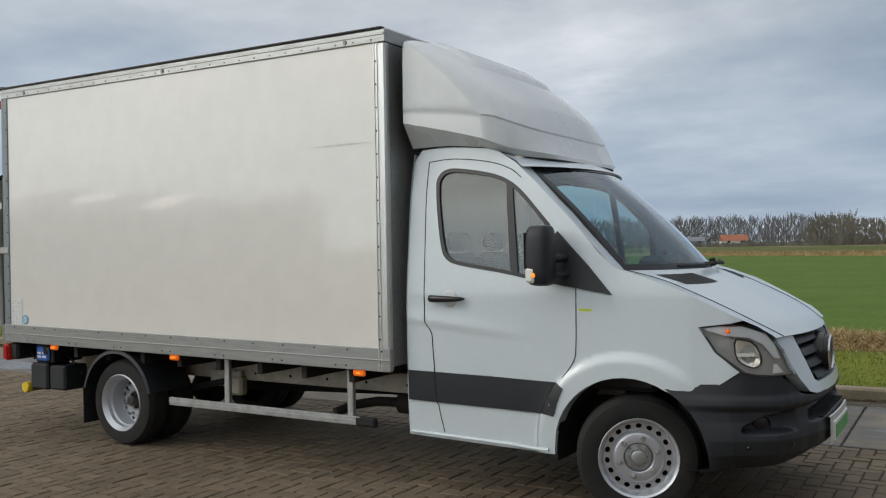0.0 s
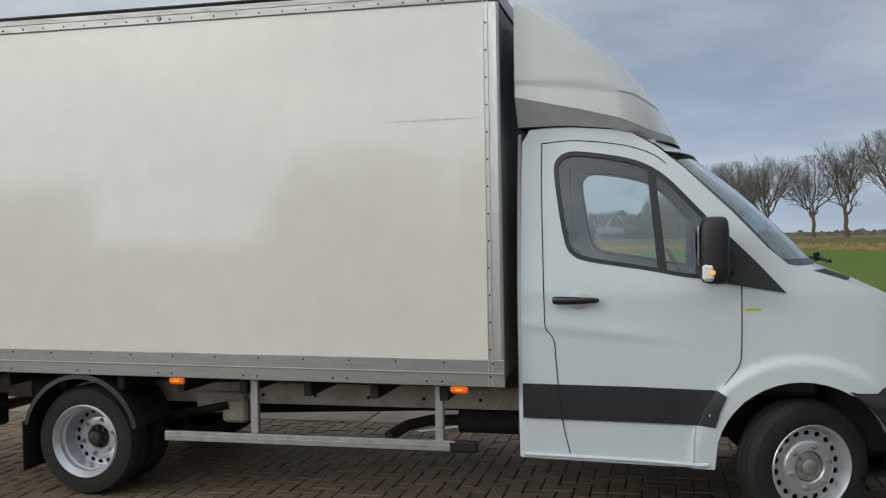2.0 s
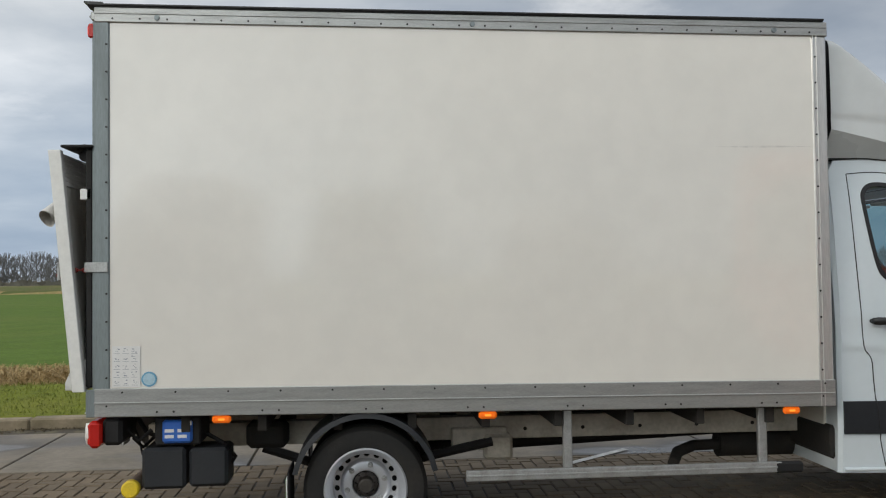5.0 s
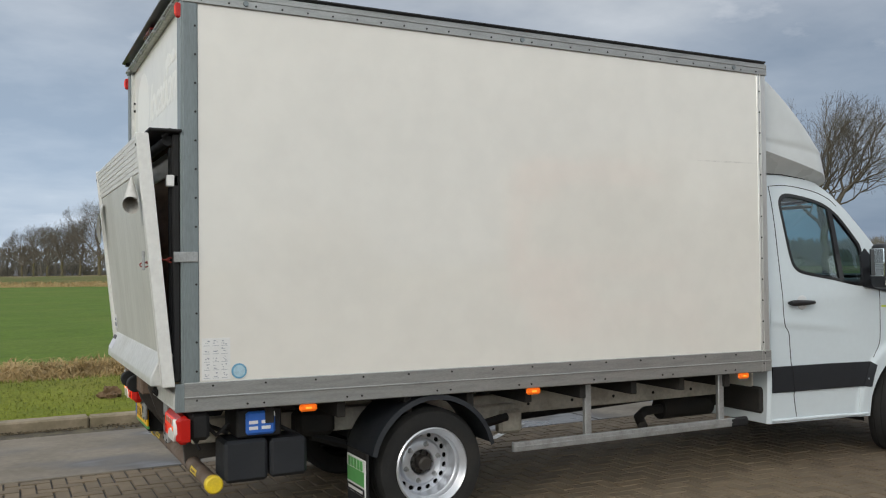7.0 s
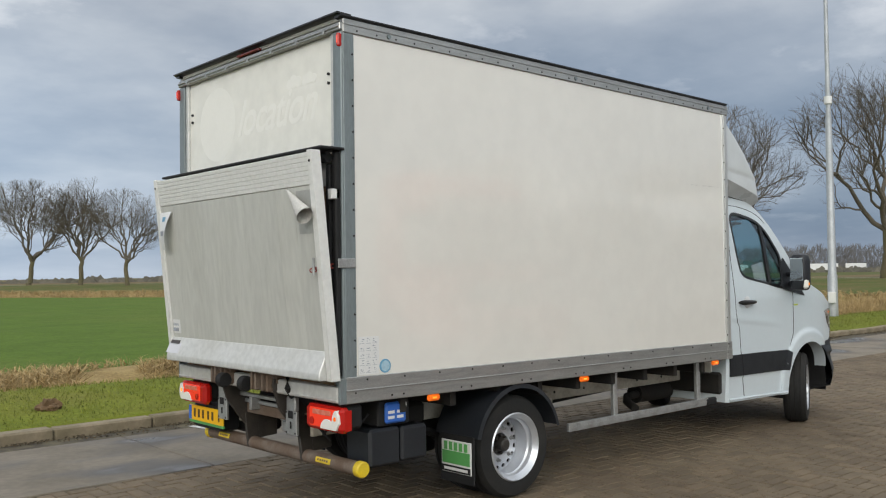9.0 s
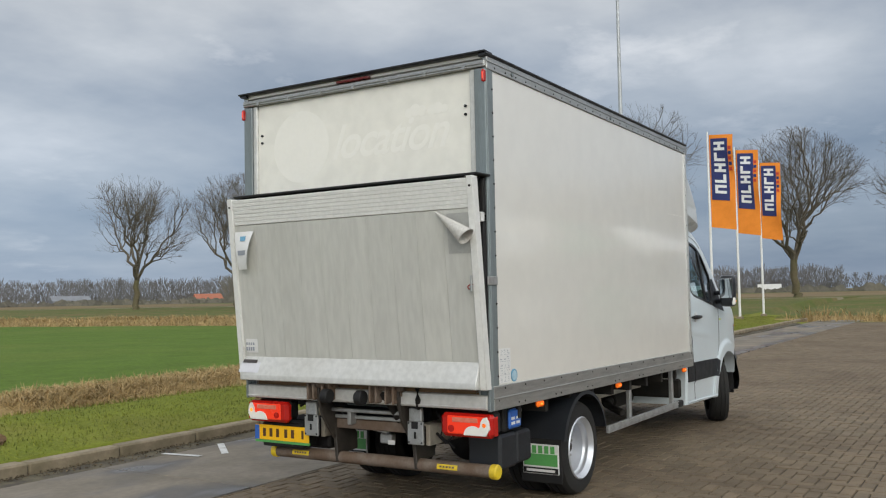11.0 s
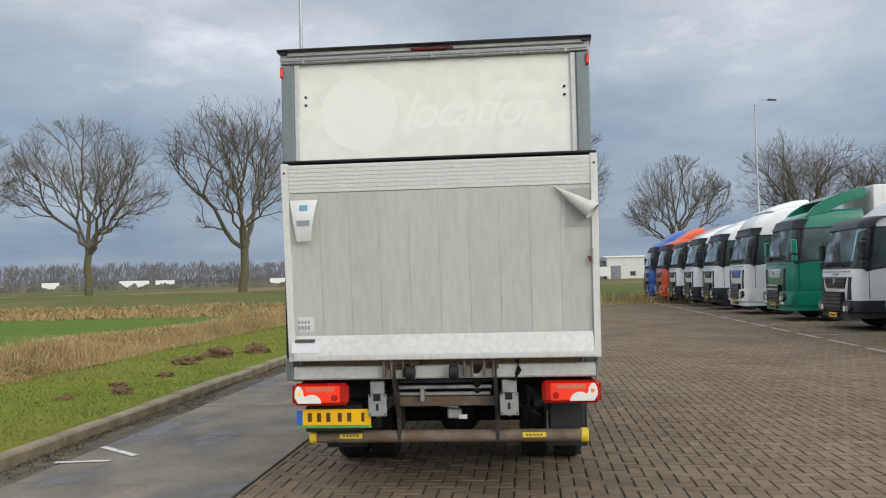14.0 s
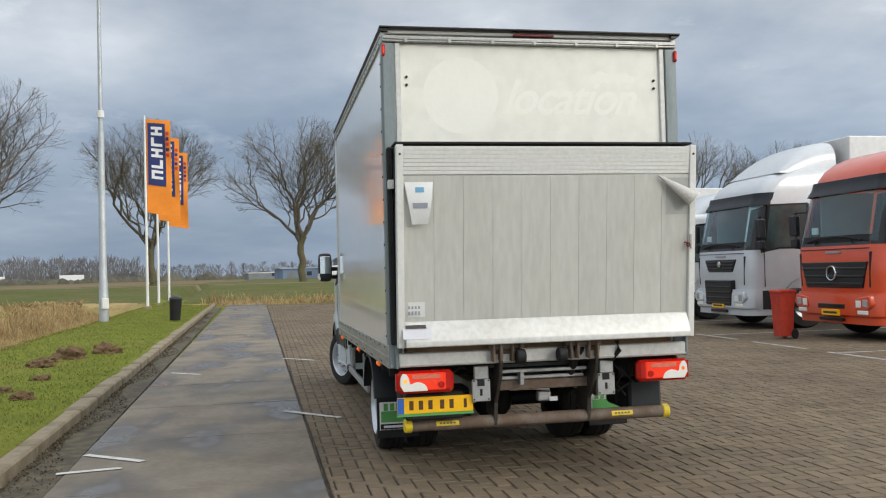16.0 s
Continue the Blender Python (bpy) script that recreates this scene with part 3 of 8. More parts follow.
# ---- the box truck ----
truck = empty("box_truck", "white box truck with cream cargo box and folded grey tail lift", "truck")
RAKE = 0.0092                              # the body stands a little nose-down
RIGHT, LEFT = -1.05, 1.06


def raked(bm):
    for v in bm.verts:
        v.co.z -= RAKE * v.co.x
    return bm


def cargo_box():
    body = part("cargo_box", raked(slab(0.06, 4.17, RIGHT + 0.03, LEFT - 0.03, 0.86, 3.04, 0)), M_gel, truck, "cream cargo box with grey aluminium profiles")
    for y, s in ((RIGHT, 1), (LEFT, -1)):
        part("side_panel", raked(slab(0.075, 4.112, y + s * 0.004, y + s * 0.034, 0.945, 2.985, 0)), M_gel, body, "glossy cream side panel")
        b = slab(0.0, 4.205, y - s * 0.008, y + s * 0.03, 0.80, 0.955, 0.004)
        rail = part("bottom_rail", raked(b), M_alu, body)
        for z in (0.872,):
            part("rail_rib", raked(slab(0.0, 4.2, y - s * 0.014, y, z, z + 0.009, 0.002)), M_alu, body)
        b = slab(0.0, 4.205, y - s * 0.008, y + s * 0.03, 2.972, 3.055, 0.004)
        part("top_rail", raked(b), M_alu, body)
        part("rail_rib", raked(slab(0.0, 4.2, y - s * 0.013, y, 3.018, 3.03, 0.002)), M_alu, body)
        part("roof_gutter", raked(prism([(y - s * 0.022, 3.064), (y - s * 0.022, 3.071), (y + s * 0.04, 3.076), (y + s * 0.04, 3.05), (y - s * 0.002, 3.053)], "x", -0.03, 4.18)), M_black, body, "dark roof edge lip")
        part("rear_post", raked(slab(0.0, 0.082, y - s * 0.004, y + s * 0.05, 0.80, 2.975, 0.006)), M_post, body)
        b = slab(4.105, 4.2, y - s * 0.004, y + s * 0.05, 0.80, 2.975, 0.012)
        part("front_post", raked(b), M_bare, body, "bare aluminium corner post")
        for x in (4.112, 4.135):
            part("post_rib", raked(slab(x, x + 0.006, y - s * 0.009, y, 0.80, 2.975, 0.001)), M_bare, body)
        h = bmesh.new()
        for i in range(28):
            x = 0.1 + i * 0.148
            rod((x, y - s * 0.011, 2.992), (x, y, 2.992), 0.006, n=6, bm=h)
        for i in range(15):
            x = 0.15 + i * 0.285
            rod((x, y - s * 0.012, 0.934), (x, y, 0.934), 0.006, n=6, bm=h)
            if i % 2:
                for k in (0, 0.09):
                    rod((x - 0.1 + k, y - s * 0.012, 0.826), (x - 0.1 + k, y, 0.826), 0.006, n=6, bm=h)
        for i in range(14):
            z = 0.86 + i * 0.153
            for x in (0.066, 4.127):
                rod((x, y - s * 0.009, z), (x, y, z), 0.006, n=6, bm=h)
        tagged(part("rivets", raked(h), M_under, body), kind="stuff")
    h = bmesh.new()
    for x in (0.34, 2.1, 3.88):
        rod((x, RIGHT - 0.016, 3.0), (x, RIGHT, 3.0), 0.014, 0.018, n=12, bm=h)
    tagged(part("dome_bolts", raked(h), M_post, body), kind="stuff")
    part("roof", raked(slab(0.0, 4.19, RIGHT + 0.02, LEFT - 0.02, 3.045, 3.072, 0.004)), M_gel, body, "pale roof sheet")
    part("front_wall", raked(slab(4.165, 4.19, RIGHT + 0.04, LEFT - 0.04, 0.83, 3.04, 0.003)), M_alu, body)
    b = slab(4.17, 4.2, RIGHT, LEFT, 2.97, 3.06, 0.004)
    part("front_rail", raked(b), M_alu, body)
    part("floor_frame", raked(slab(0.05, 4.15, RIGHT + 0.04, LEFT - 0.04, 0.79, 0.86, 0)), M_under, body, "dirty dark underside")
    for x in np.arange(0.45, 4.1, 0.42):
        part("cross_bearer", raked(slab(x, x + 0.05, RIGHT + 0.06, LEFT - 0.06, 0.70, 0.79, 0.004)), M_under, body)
    for x in (0.68, 2.16, 3.94):
        b = slab(x - 0.052, x + 0.052, RIGHT - 0.004, RIGHT + 0.022, 0.757, 0.80, 0.012)
        m = part("marker_lamp", raked(b), M_orange, body, "lit amber side marker lamp")
        part("marker_core", raked(slab(x - 0.018, x + 0.018, RIGHT - 0.007, RIGHT + 0.01, 0.772, 0.784, 0.003)), M_amber_on, m)
        part("marker_lamp", raked(slab(x - 0.052, x + 0.052, LEFT - 0.022, LEFT + 0.004, 0.757, 0.80, 0.012)), M_orange, body)
    part("scuff_mark", raked(loft([[(x, RIGHT + 0.0033, 2.31 + 0.012 * (x - 3.3) + e * 0.006 * math.sin(math.pi * (x - 3.5) / 0.61)) for x in np.linspace(3.5, 4.11, 14)] for e in (-1, 1)])), material("faint_grey_scuff", (0.69, 0.67, 0.625), 0.4, amount=0.3, scale=30), body, "faint grey scuff")
    # printed sheet and round sticker low on the side
    part("instruction_sticker", raked(slab(0.095, 0.245, RIGHT, RIGHT + 0.004, 0.962, 1.185, 0)), M_paper, body, "white instruction sheet with small grey print", at=Matrix.Translation((0, -0.0006, 0)))
    b = bmesh.new()
    rp = random.Random(3)
    for r in range(5):
        for c in range(3):
            x0, z0 = 0.103 + c * 0.047, 0.972 + r * 0.043
            slab(x0, x0 + 0.034, RIGHT - 0.0014, RIGHT + 0.001, z0, z0 + 0.002, 0, b)
            for k in range(4):
                u, v = x0 + rp.uniform(0, 0.026), z0 + rp.uniform(0.006, 0.028)
                slab(u, u + rp.uniform(0.003, 0.010), RIGHT - 0.0014, RIGHT + 0.001, v, v + rp.uniform(0.002, 0.006), 0, b)
    tagged(part("fine_print", raked(b), M_ink, body), kind="stuff")
    s = part("round_sticker", raked(rod((0.292, RIGHT - 0.002, 1.004), (0.292, RIGHT + 0.004, 1.004), 0.041, n=32)), M_lightblue, body, "round pale blue sticker")
    b = rod((0.292, RIGHT - 0.0026, 1.004), (0.292, RIGHT - 0.001, 1.004), 0.032, n=28)
    part("sticker_disc", raked(b), material("sticker_inner_blue", (0.40, 0.58, 0.68), 0.4, amount=0.3, scale=60), s)
    # rear portal
    part("portal_post", raked(slab(-0.012, 0.03, RIGHT, RIGHT + 0.085, 0.80, 2.98, 0.006)), M_post, body, "grey aluminium rear portal post")
    part("portal_post", raked(slab(-0.012, 0.03, LEFT - 0.085, LEFT, 0.80, 2.98, 0.006)), M_post, body, "grey aluminium rear portal post")
    b = slab(-0.02, 0.04, RIGHT, LEFT, 2.985, 3.03, 0.005)
    slab(-0.03, 0.02, RIGHT + 0.01, LEFT - 0.01, 3.0, 3.012, 0.003, b)
    for i in range(7):
        y = RIGHT + 0.15 + i * 0.3
        rod((-0.034, y, 2.992), (-0.01, y, 2.992), 0.012, n=10, bm=b)
    part("rear_header", raked(b), M_alu, body)
    part("rear_roof_lip", raked(prism([(-0.05, 3.082), (-0.05, 3.074), (-0.01, 3.066), (0.05, 3.066), (0.05, 3.08)], "y", RIGHT - 0.02, LEFT + 0.02)), M_black, body, "dark roof edge lip")
    d = part("rear_door", raked(slab(0.02, 0.05, RIGHT + 0.1, LEFT - 0.1, 0.9, 2.985, 0.004)), M_reardoor, body, "cream upper rear door with pale ghost of removed lettering")
    for y in (RIGHT + 0.085, LEFT - 0.125):
        part("door_guide", raked(slab(0.0, 0.035, y, y + 0.04, 0.9, 2.985, 0.006)), M_liftedge, d)
    b = bmesh.new()
    for y in (RIGHT + 0.165, LEFT - 0.165):
        for z in (2.70, 2.755):
            rod((0.008, y, z), (0.022, y, z), 0.009, n=10, bm=b)
    tagged(part("door_bolts", raked(b), M_dark, d), kind="stuff")
    part("ghost_disc", raked(rod((0.0194, 0.52, 2.635), (0.022, 0.52, 2.635), 0.262, n=64)), M_ghost, d, "pale round ghost mark")
    part("brake_lamp", raked(slab(-0.030, 0.0, -0.14, 0.15, 3.038, 3.056, 0.005)), M_reddark, body, "dark red high brake lamp")
    for y in (RIGHT - 0.002, LEFT - 0.018):
        f = part("position_lamp", raked(slab(-0.035, 0.0, y, y + 0.022, 2.885, 2.965, 0.008)), M_red, body, "small red rear position lamp")
        part("lamp_lens", raked(slab(-0.038, -0.02, y + 0.005, y + 0.017, 2.90, 2.95, 0.004)), M_redon, f)
    return body


box = cargo_box()


def ghost_word():
    cu = bpy.data.curves.new("location", "FONT")
    cu.body, cu.size, cu.shear, cu.extrude, cu.space_character = "location", 0.34, 0.40, 0.0008, 0.93
    cu.offset = 0.004
    ob = bpy.data.objects.new("word", cu)
    me = bpy.data.meshes.new_from_object(ob)
    xs = [v.co.x for v in me.vertices]
    k = 0.98 / (max(xs) - min(xs))
    for v in me.vertices:
        v.co.x = (v.co.x - min(xs)) * k
        v.co.z = max(-0.002, min(0.002, v.co.z))
    o = new("ghost_word", me)
    me.materials.append(M_ghost)
    o.parent = box
    o.matrix_basis = Matrix.Translation((0.0196, 0.22, 2.515)) @ Matrix(((0, 0, -1, 0), (-1, 0, 0, 0), (0, 1, 0, 0), (0, 0, 0, 1)))
    for k, (y, z, r) in enumerate(((-0.44, 2.765, 0.032), (-0.49, 2.778, 0.042), (-0.545, 2.768, 0.036), (-0.62, 2.765, 0.034), (-0.67, 2.772, 0.038), (-0.72, 2.762, 0.028))):
        part("ghost_mark", raked(rod((0.0192 - 0.0006 * (k % 3), y, z), (0.022 + 0.0006 * (k % 3), y, z), r, n=20)), M_ghost, box)
    return tagged(o, "pale ghost of the removed word location")


ghost_word()

# -- cab --
M_warm = material("warm_bulb_glass", (0.92, 0.87, 0.76), 0.12, metal=0.3, amount=0.05, coat=0.5)
M_bowl = material("grey_lamp_bowl", (0.40, 0.40, 0.385), 0.30, metal=0.0, amount=0.15, scale=12)
M_bright = material("bright_lamp_reflector", (0.80, 0.83, 0.86), 0.16, metal=0.3, amount=0.1, scale=12)
WIDTH = [(4.2, 0.968), (5.2, 0.978), (5.9, 0.978), (6.15, 0.965), (6.35, 0.93), (6.5, 0.87), (6.62, 0.77), (6.70, 0.64), (6.76, 0.45)]


def half_width(x, z):
    w = lerp_table(WIDTH, x)
    if z > 1.28:
        w -= 0.105 * (z - 1.28) + 0.035 * max(0, z - 1.8) ** 2 * 6
    if z < 0.62:
        w -= 0.06 * (0.62 - z)
    dx, dz = x - 5.79, z - 0.36
    r = math.hypot(dx, dz)
    if r > 0.43 and z > 0.3:
        k = max(0.0, min(1.0, (0.60 - r) / 0.05))
        w += 0.024 * k * k * (3 - 2 * k) * max(0.0, min(1.0, (6.22 - x) / 0.16))
    d = z - 1.095 + (x - 4.4) * 0.10          # pressed crease along the door
    w += 0.008 * math.exp(-((d / (0.06 if d > 0 else 0.014)) ** 2)) * max(0.0, min(1.0, (5.30 - x) / 0.5))
    return w


def on_side(s):
    return lambda u, v, d: (u, s * (half_width(u, v) - d), v)


def arc(cx, cz, r, a0, a1, n):
    return [(cx + r * math.cos(radians(a0 + (a1 - a0) * i / n)), cz + r * math.sin(radians(a0 + (a1 - a0) * i / n))) for i in range(n + 1)]


ARCH = arc(5.79, 0.36, 0.455, 165, 18, 18)
SIDE = [(4.29, 0.35), (4.29, 1.2), (4.295, 2.15), (4.34, 2.225), (4.55, 2.24), (4.75, 2.225), (4.92, 2.18), (5.05, 2.10), (5.2, 1.97), (5.45, 1.72), (5.62, 1.53), (5.72, 1.44), (5.9, 1.385), (6.1, 1.315), (6.3, 1.215), (6.42, 1.15),
        (6.36, 1.135), (6.2, 1.115), (6.27, 0.985), (6.40, 0.87), (6.30, 0.80), (6.20, 0.765), (6.1, 0.755)] + ARCH[::-1][5:] + [(5.335, 0.33), (5.0, 0.335)]
WINDOW = [(4.475, 1.98), (4.49, 2.045), (4.54, 2.085), (4.62, 2.09), (4.85, 2.052), (4.985, 2.01), (5.10, 1.935), (5.25, 1.77), (5.34, 1.67), (5.34, 1.36), (5.22, 1.365), (5.0, 1.41), (4.85, 1.432), (4.66, 1.462), (4.585, 1.49), (4.535, 1.56)]


def rounded(poly, times=2):
    """The outline with its corners cut back to soft curves."""
    for _ in range(times):
        poly = [(a[0] * f + b[0] * (1 - f), a[1] * f + b[1] * (1 - f)) for a, b in zip(poly, poly[1:] + poly[:1]) for f in (0.75, 0.25)]
    return poly


WINDOW = rounded(WINDOW)


def handle_bar(s):
    """A bar handle, fattest at its rear end."""
    rows = []
    for x, out, h in ((4.470, 0.982, 0.010), (4.476, 1.002, 0.019), (4.50, 1.014, 0.023), (4.58, 1.022, 0.021), (4.66, 1.019, 0.017), (4.712, 1.010, 0.014), (4.730, 0.99, 0.008)):
        rows.append([(x, s * (out + 0.012 * math.cos(a)), 1.248 + h * math.sin(a)) for a in [2 * math.pi * k / 12 for k in range(12)]])
    b = loft(rows, True)
    b.faces.new([b.verts.new(p) for p in rows[0]]), b.faces.new([b.verts.new(p) for p in rows[-1]])
    return b


def cab():
    for s in (-1, 1):
        side = part("cab_side", skin(SIDE, [WINDOW], on_side(s), 0.02 if s < 0 else 0.04, 0.03), M_white, truck, "white painted cab side")
        # window frame, glass, the division bar and the mirror triangle
        inner = [(4.50, 1.975), (4.515, 2.03), (4.555, 2.06), (4.62, 2.065), (4.84, 2.028), (4.975, 1.988), (5.085, 1.915), (5.23, 1.755), (5.315, 1.66), (5.315, 1.385), (5.22, 1.388), (5.0, 1.433), (4.85, 1.456), (4.67, 1.485), (4.605, 1.51), (4.56, 1.57)]
        inner = rounded(inner)
        part("window_frame", skin(WINDOW, [inner], lambda u, v, d, s=s: (u, s * (half_width(u, v) + 0.002 - d), v), 0.2, 0.02), M_black, side, "black rubber window surround")
        g = part("side_window", skin(inner, [], lambda u, v, d, s=s: (u, s * (half_width(u, v) - 0.012 - d), v), 0.2, 0.003), M_glass, side, "tinted side window")
        g.visible_shadow = False
        part("window_bar", skin([(4.995, 2.0), (5.04, 1.975), (5.10, 1.40), (5.05, 1.405)], [], lambda u, v, d, s=s: (u, s * (half_width(u, v) + 0.001 - d), v), 0.2, 0.02), M_black, side)
        part("mirror_base", skin([(5.30, 1.60), (5.36, 1.66), (5.56, 1.455), (5.71, 1.285), (5.30, 1.355)], [], lambda u, v, d, s=s: (u, s * (half_width(u, v) + 0.012 - d), v), 0.08, 0.02), M_plastic, side, "black mirror triangle")
        # shut lines
        for pts in ([(4.41, 2.14), (4.41, 1.9), (4.415, 1.6), (4.42, 1.35), (4.425, 1.13), (4.435, 1.08), (4.475, 1.02), (4.485, 0.9), (4.50, 0.72), (4.52, 0.55), (4.555, 0.385)],
                    [(4.41, 2.14), (4.6, 2.15), (4.86, 2.115), (5.02, 2.06), (5.1, 2.0)], [(5.485, 1.325), (5.484, 1.15), (5.480, 0.97), (5.468, 0.90), (5.435, 0.845), (5.39, 0.79)]):
            b = bent([(x, s * (half_width(x, z) + (0.0125 if 0.578 < z < 0.775 else 0.0005)), z) for x, z in [(p.x, p.y) for p in curve_through([Vector((a, c)) for a, c in pts], 5)]], 0.0032, 6)
            part("shut_line", b, M_seam, side)
        h = part("door_handle", handle_bar(s), M_black, side, "black bar door handle")
        b = bmesh.new()
        bmesh.ops.create_uvsphere(b, u_segments=20, v_segments=10, radius=0.056, matrix=Matrix.LocRotScale((4.618, s * 0.974, 1.248), None, (1, 0.16, 1)))
        part("handle_recess", b, material("handle_recess_white", (0.60, 0.61, 0.62), 0.3, amount=0.05) if s < 0 else M_white, side)
        # stripe, arch lip, sill
        part("side_stripe", skin([(4.295, 0.775), (4.9, 0.77), (5.345, 0.76), (5.29, 0.66), (5.25, 0.57), (4.9, 0.575), (4.295, 0.582)], [], lambda u, v, d, s=s: (u, s * (half_width(u, v) + 0.012 - d), v), 0.1, 0.02), M_plastic, side, "dark grey rubbing strip")
        part("arch_end", skin([(5.255, 0.57), (5.295, 0.66), (5.35, 0.76), (5.40, 0.73), (5.365, 0.65), (5.338, 0.56)], [], lambda u, v, d, s=s: (u, s * (half_width(u, v) + 0.010 - d), v), 0.1, 0.02), M_plastic, side)
        b = bent([(x, s * (half_width(x, z) + 0.004), z) for x, z in ((4.30, 0.372), (4.6, 0.366), (5.0, 0.358), (5.25, 0.352), (5.30, 0.355))], 0.011, 8)
        part("sill_edge", b, M_white, side, "rolled white sill edge")
        b = bent([(x, s * (half_width(x, z) + 0.002), z) for x, z in ((5.235, 0.565), (5.225, 0.48), (5.222, 0.36))], 0.009, 8)
        part("sill_fold", b, M_white, side)
        lip = [(x, z) for x, z in arc(5.79, 0.36, 0.458, 160, 22, 20)]
        part("arch_lip", loft([[(x, s * (half_width(x, z) + 0.001), z) for x, z in lip], [(x, s * (half_width(x, z) - 0.12), z) for x, z in lip]]), M_white, side)
        part("wheel_well", loft([[(x, s * 0.93, z) for x, z in arc(5.79, 0.36, 0.462, 190, -10, 20)], [(x, s * 0.5, z) for x, z in arc(5.79, 0.36, 0.462, 190, -10, 20)]]), M_dark, truck, "black wheel arch liner")
        b = slab(5.50, 5.585, s * 0.968, s * 0.9785, 1.185, 1.205, 0.003)
        part("side_badge", b, material("yellow_green_badge", (0.50, 0.58, 0.03), 0.4, amount=0.1), side, "small yellow-green badge")
        # cab rear corner and back wall
        part("cab_rear_corner", loft([[(4.29, s * half_width(4.3, z), z) for z in np.linspace(0.35, 2.2, 14)], [(4.268, s * (half_width(4.3, z) - 0.02), z) for z in np.linspace(0.35, 2.2, 14)], [(4.276, s * (half_width(4.3, z) - 0.07), z) for z in np.linspace(0.35, 2.2, 14)], [(4.276, s * 0.3, z) for z in np.linspace(0.35, 2.2, 14)]]), M_white, truck)
        # mirrors
        m = part("door_mirror", mirror_shell(s), M_plastic, side, "black twin door mirror on an arm")
        part("mirror_glass", slab(5.255, 5.262, *sorted((s * 1.07, s * 1.20)), 1.44, 1.655, 0.01), M_mirror, m)
        ind = part("mirror_lamp", slab(5.272, 5.335, *sorted((s * 1.165, s * 1.226)), 1.36, 1.452, 0.016), M_clear, m, "clear indicator with amber bulb in the mirror foot")
        part("indicator_bulb", slab(5.312, 5.337, *sorted((s * 1.20, s * 1.228)), 1.392, 1.418, 0.006), M_amber_on, ind)
        b = bent([(5.42, s * 0.93, 1.50), (5.40, s * 1.03, 1.50), (5.36, s * 1.1, 1.5)], 0.026, 10)
        bent([(5.44, s * 0.93, 1.40), (5.40, s * 1.03, 1.40), (5.36, s * 1.1, 1.41)], 0.026, 10, b)
        part("mirror_arm", b, M_plastic, m)
        # headlamp
        HL = [(6.195, 1.112), (6.30, 1.127), (6.42, 1.13), (6.53, 1.085), (6.60, 0.98), (6.645, 0.85), (6.52, 0.845), (6.42, 0.865), (6.28, 0.975)]
        lamp = part("headlamp", skin(HL, [], lambda u, v, d, s=s: (u, s * (half_width(u, v) - 0.034 - d), v), 0.05, 0.03), M_bowl, truck, "grey-bowled headlamp behind clear cover")
        mid = (sum(p[0] for p in HL) / len(HL), sum(p[1] for p in HL) / len(HL))
        part("headlamp_rim", skin(HL, [[(mid[0] + (u - mid[0]) * 0.982, mid[1] + (v - mid[1]) * 0.972) for u, v in HL]], lambda u, v, d, s=s: (u, s * (half_width(u, v) + 0.001 - d), v), 0.08, 0.06), M_black, lamp)
        hl = part("headlamp_cover", skin(HL, [], lambda u, v, d, s=s: (u, s * (half_width(u, v) + 0.003 - d), v), 0.05, 0.012), M_lens, lamp)
        hl.visible_shadow = False
        q = Vector((0.72, s * 0.69, 0)).normalized()
        BOWL = rounded([(6.375, 1.043), (6.415, 1.043), (6.466, 1.028), (6.50, 0.96), (6.498, 0.912), (6.470, 0.893), (6.414, 0.912), (6.384, 0.945)], 1)
        bu, bv = sum(p[0] for p in BOWL) / len(BOWL), sum(p[1] for p in BOWL) / len(BOWL)

        def dish(u, v, d, s=s):             # hollow towards its middle, in upright facets
            r = max(0.0, 1 - (((u - bu) / 0.06) ** 2 + ((v - bv) / 0.075) ** 2))
            return (u, s * (half_width(u, v) - 0.014 - 0.03 * r - 0.006 * abs(math.sin(u * 150)) - d), v)
        part("headlamp_reflector", skin(BOWL, [], dish, 0.012, 0.02), M_warm, lamp, "bright faceted reflector")
        part("reflector_rim", skin([(bu + (u - bu) * 1.10, bv + (v - bv) * 1.08) for u, v in BOWL], [BOWL], lambda u, v, d, s=s: (u, s * (half_width(u, v) - 0.012 - d), v), 0.06, 0.02), M_plastic, lamp)
        c = Vector((6.44, s * 0.838, 0.962))
        part("headlamp_bulb", rod(c + q * 0.0, c + q * 0.05, 0.018, 0.010, 12), M_warm, lamp)
        part("bulb_shield", skin([(6.382, 0.972), (6.43, 0.975), (6.474, 0.966), (6.44, 0.953), (6.388, 0.955)], [], lambda u, v, d, s=s: (u, s * (half_width(u, v) - 0.011 - d), v), 0.06, 0.004), M_clear, lamp)
        part("headlamp_upper", skin([(6.215, 1.104), (6.30, 1.119), (6.42, 1.119), (6.525, 1.077), (6.565, 1.02), (6.590, 0.945), (6.562, 0.945), (6.515, 1.02), (6.45, 1.058), (6.334, 1.068)], [], lambda u, v, d, s=s: (u, s * (half_width(u, v) - 0.006 - d), v), 0.05, 0.01), M_bright, lamp, "bright upper lamp strip")
        part("headlamp_lower", skin([(6.560, 0.912), (6.574, 0.914), (6.600, 0.866), (6.553, 0.862)], [], lambda u, v, d, s=s: (u, s * (half_width(u, v) - 0.006 - d), v), 0.06, 0.01), M_paper, lamp)
        b = bmesh.new()
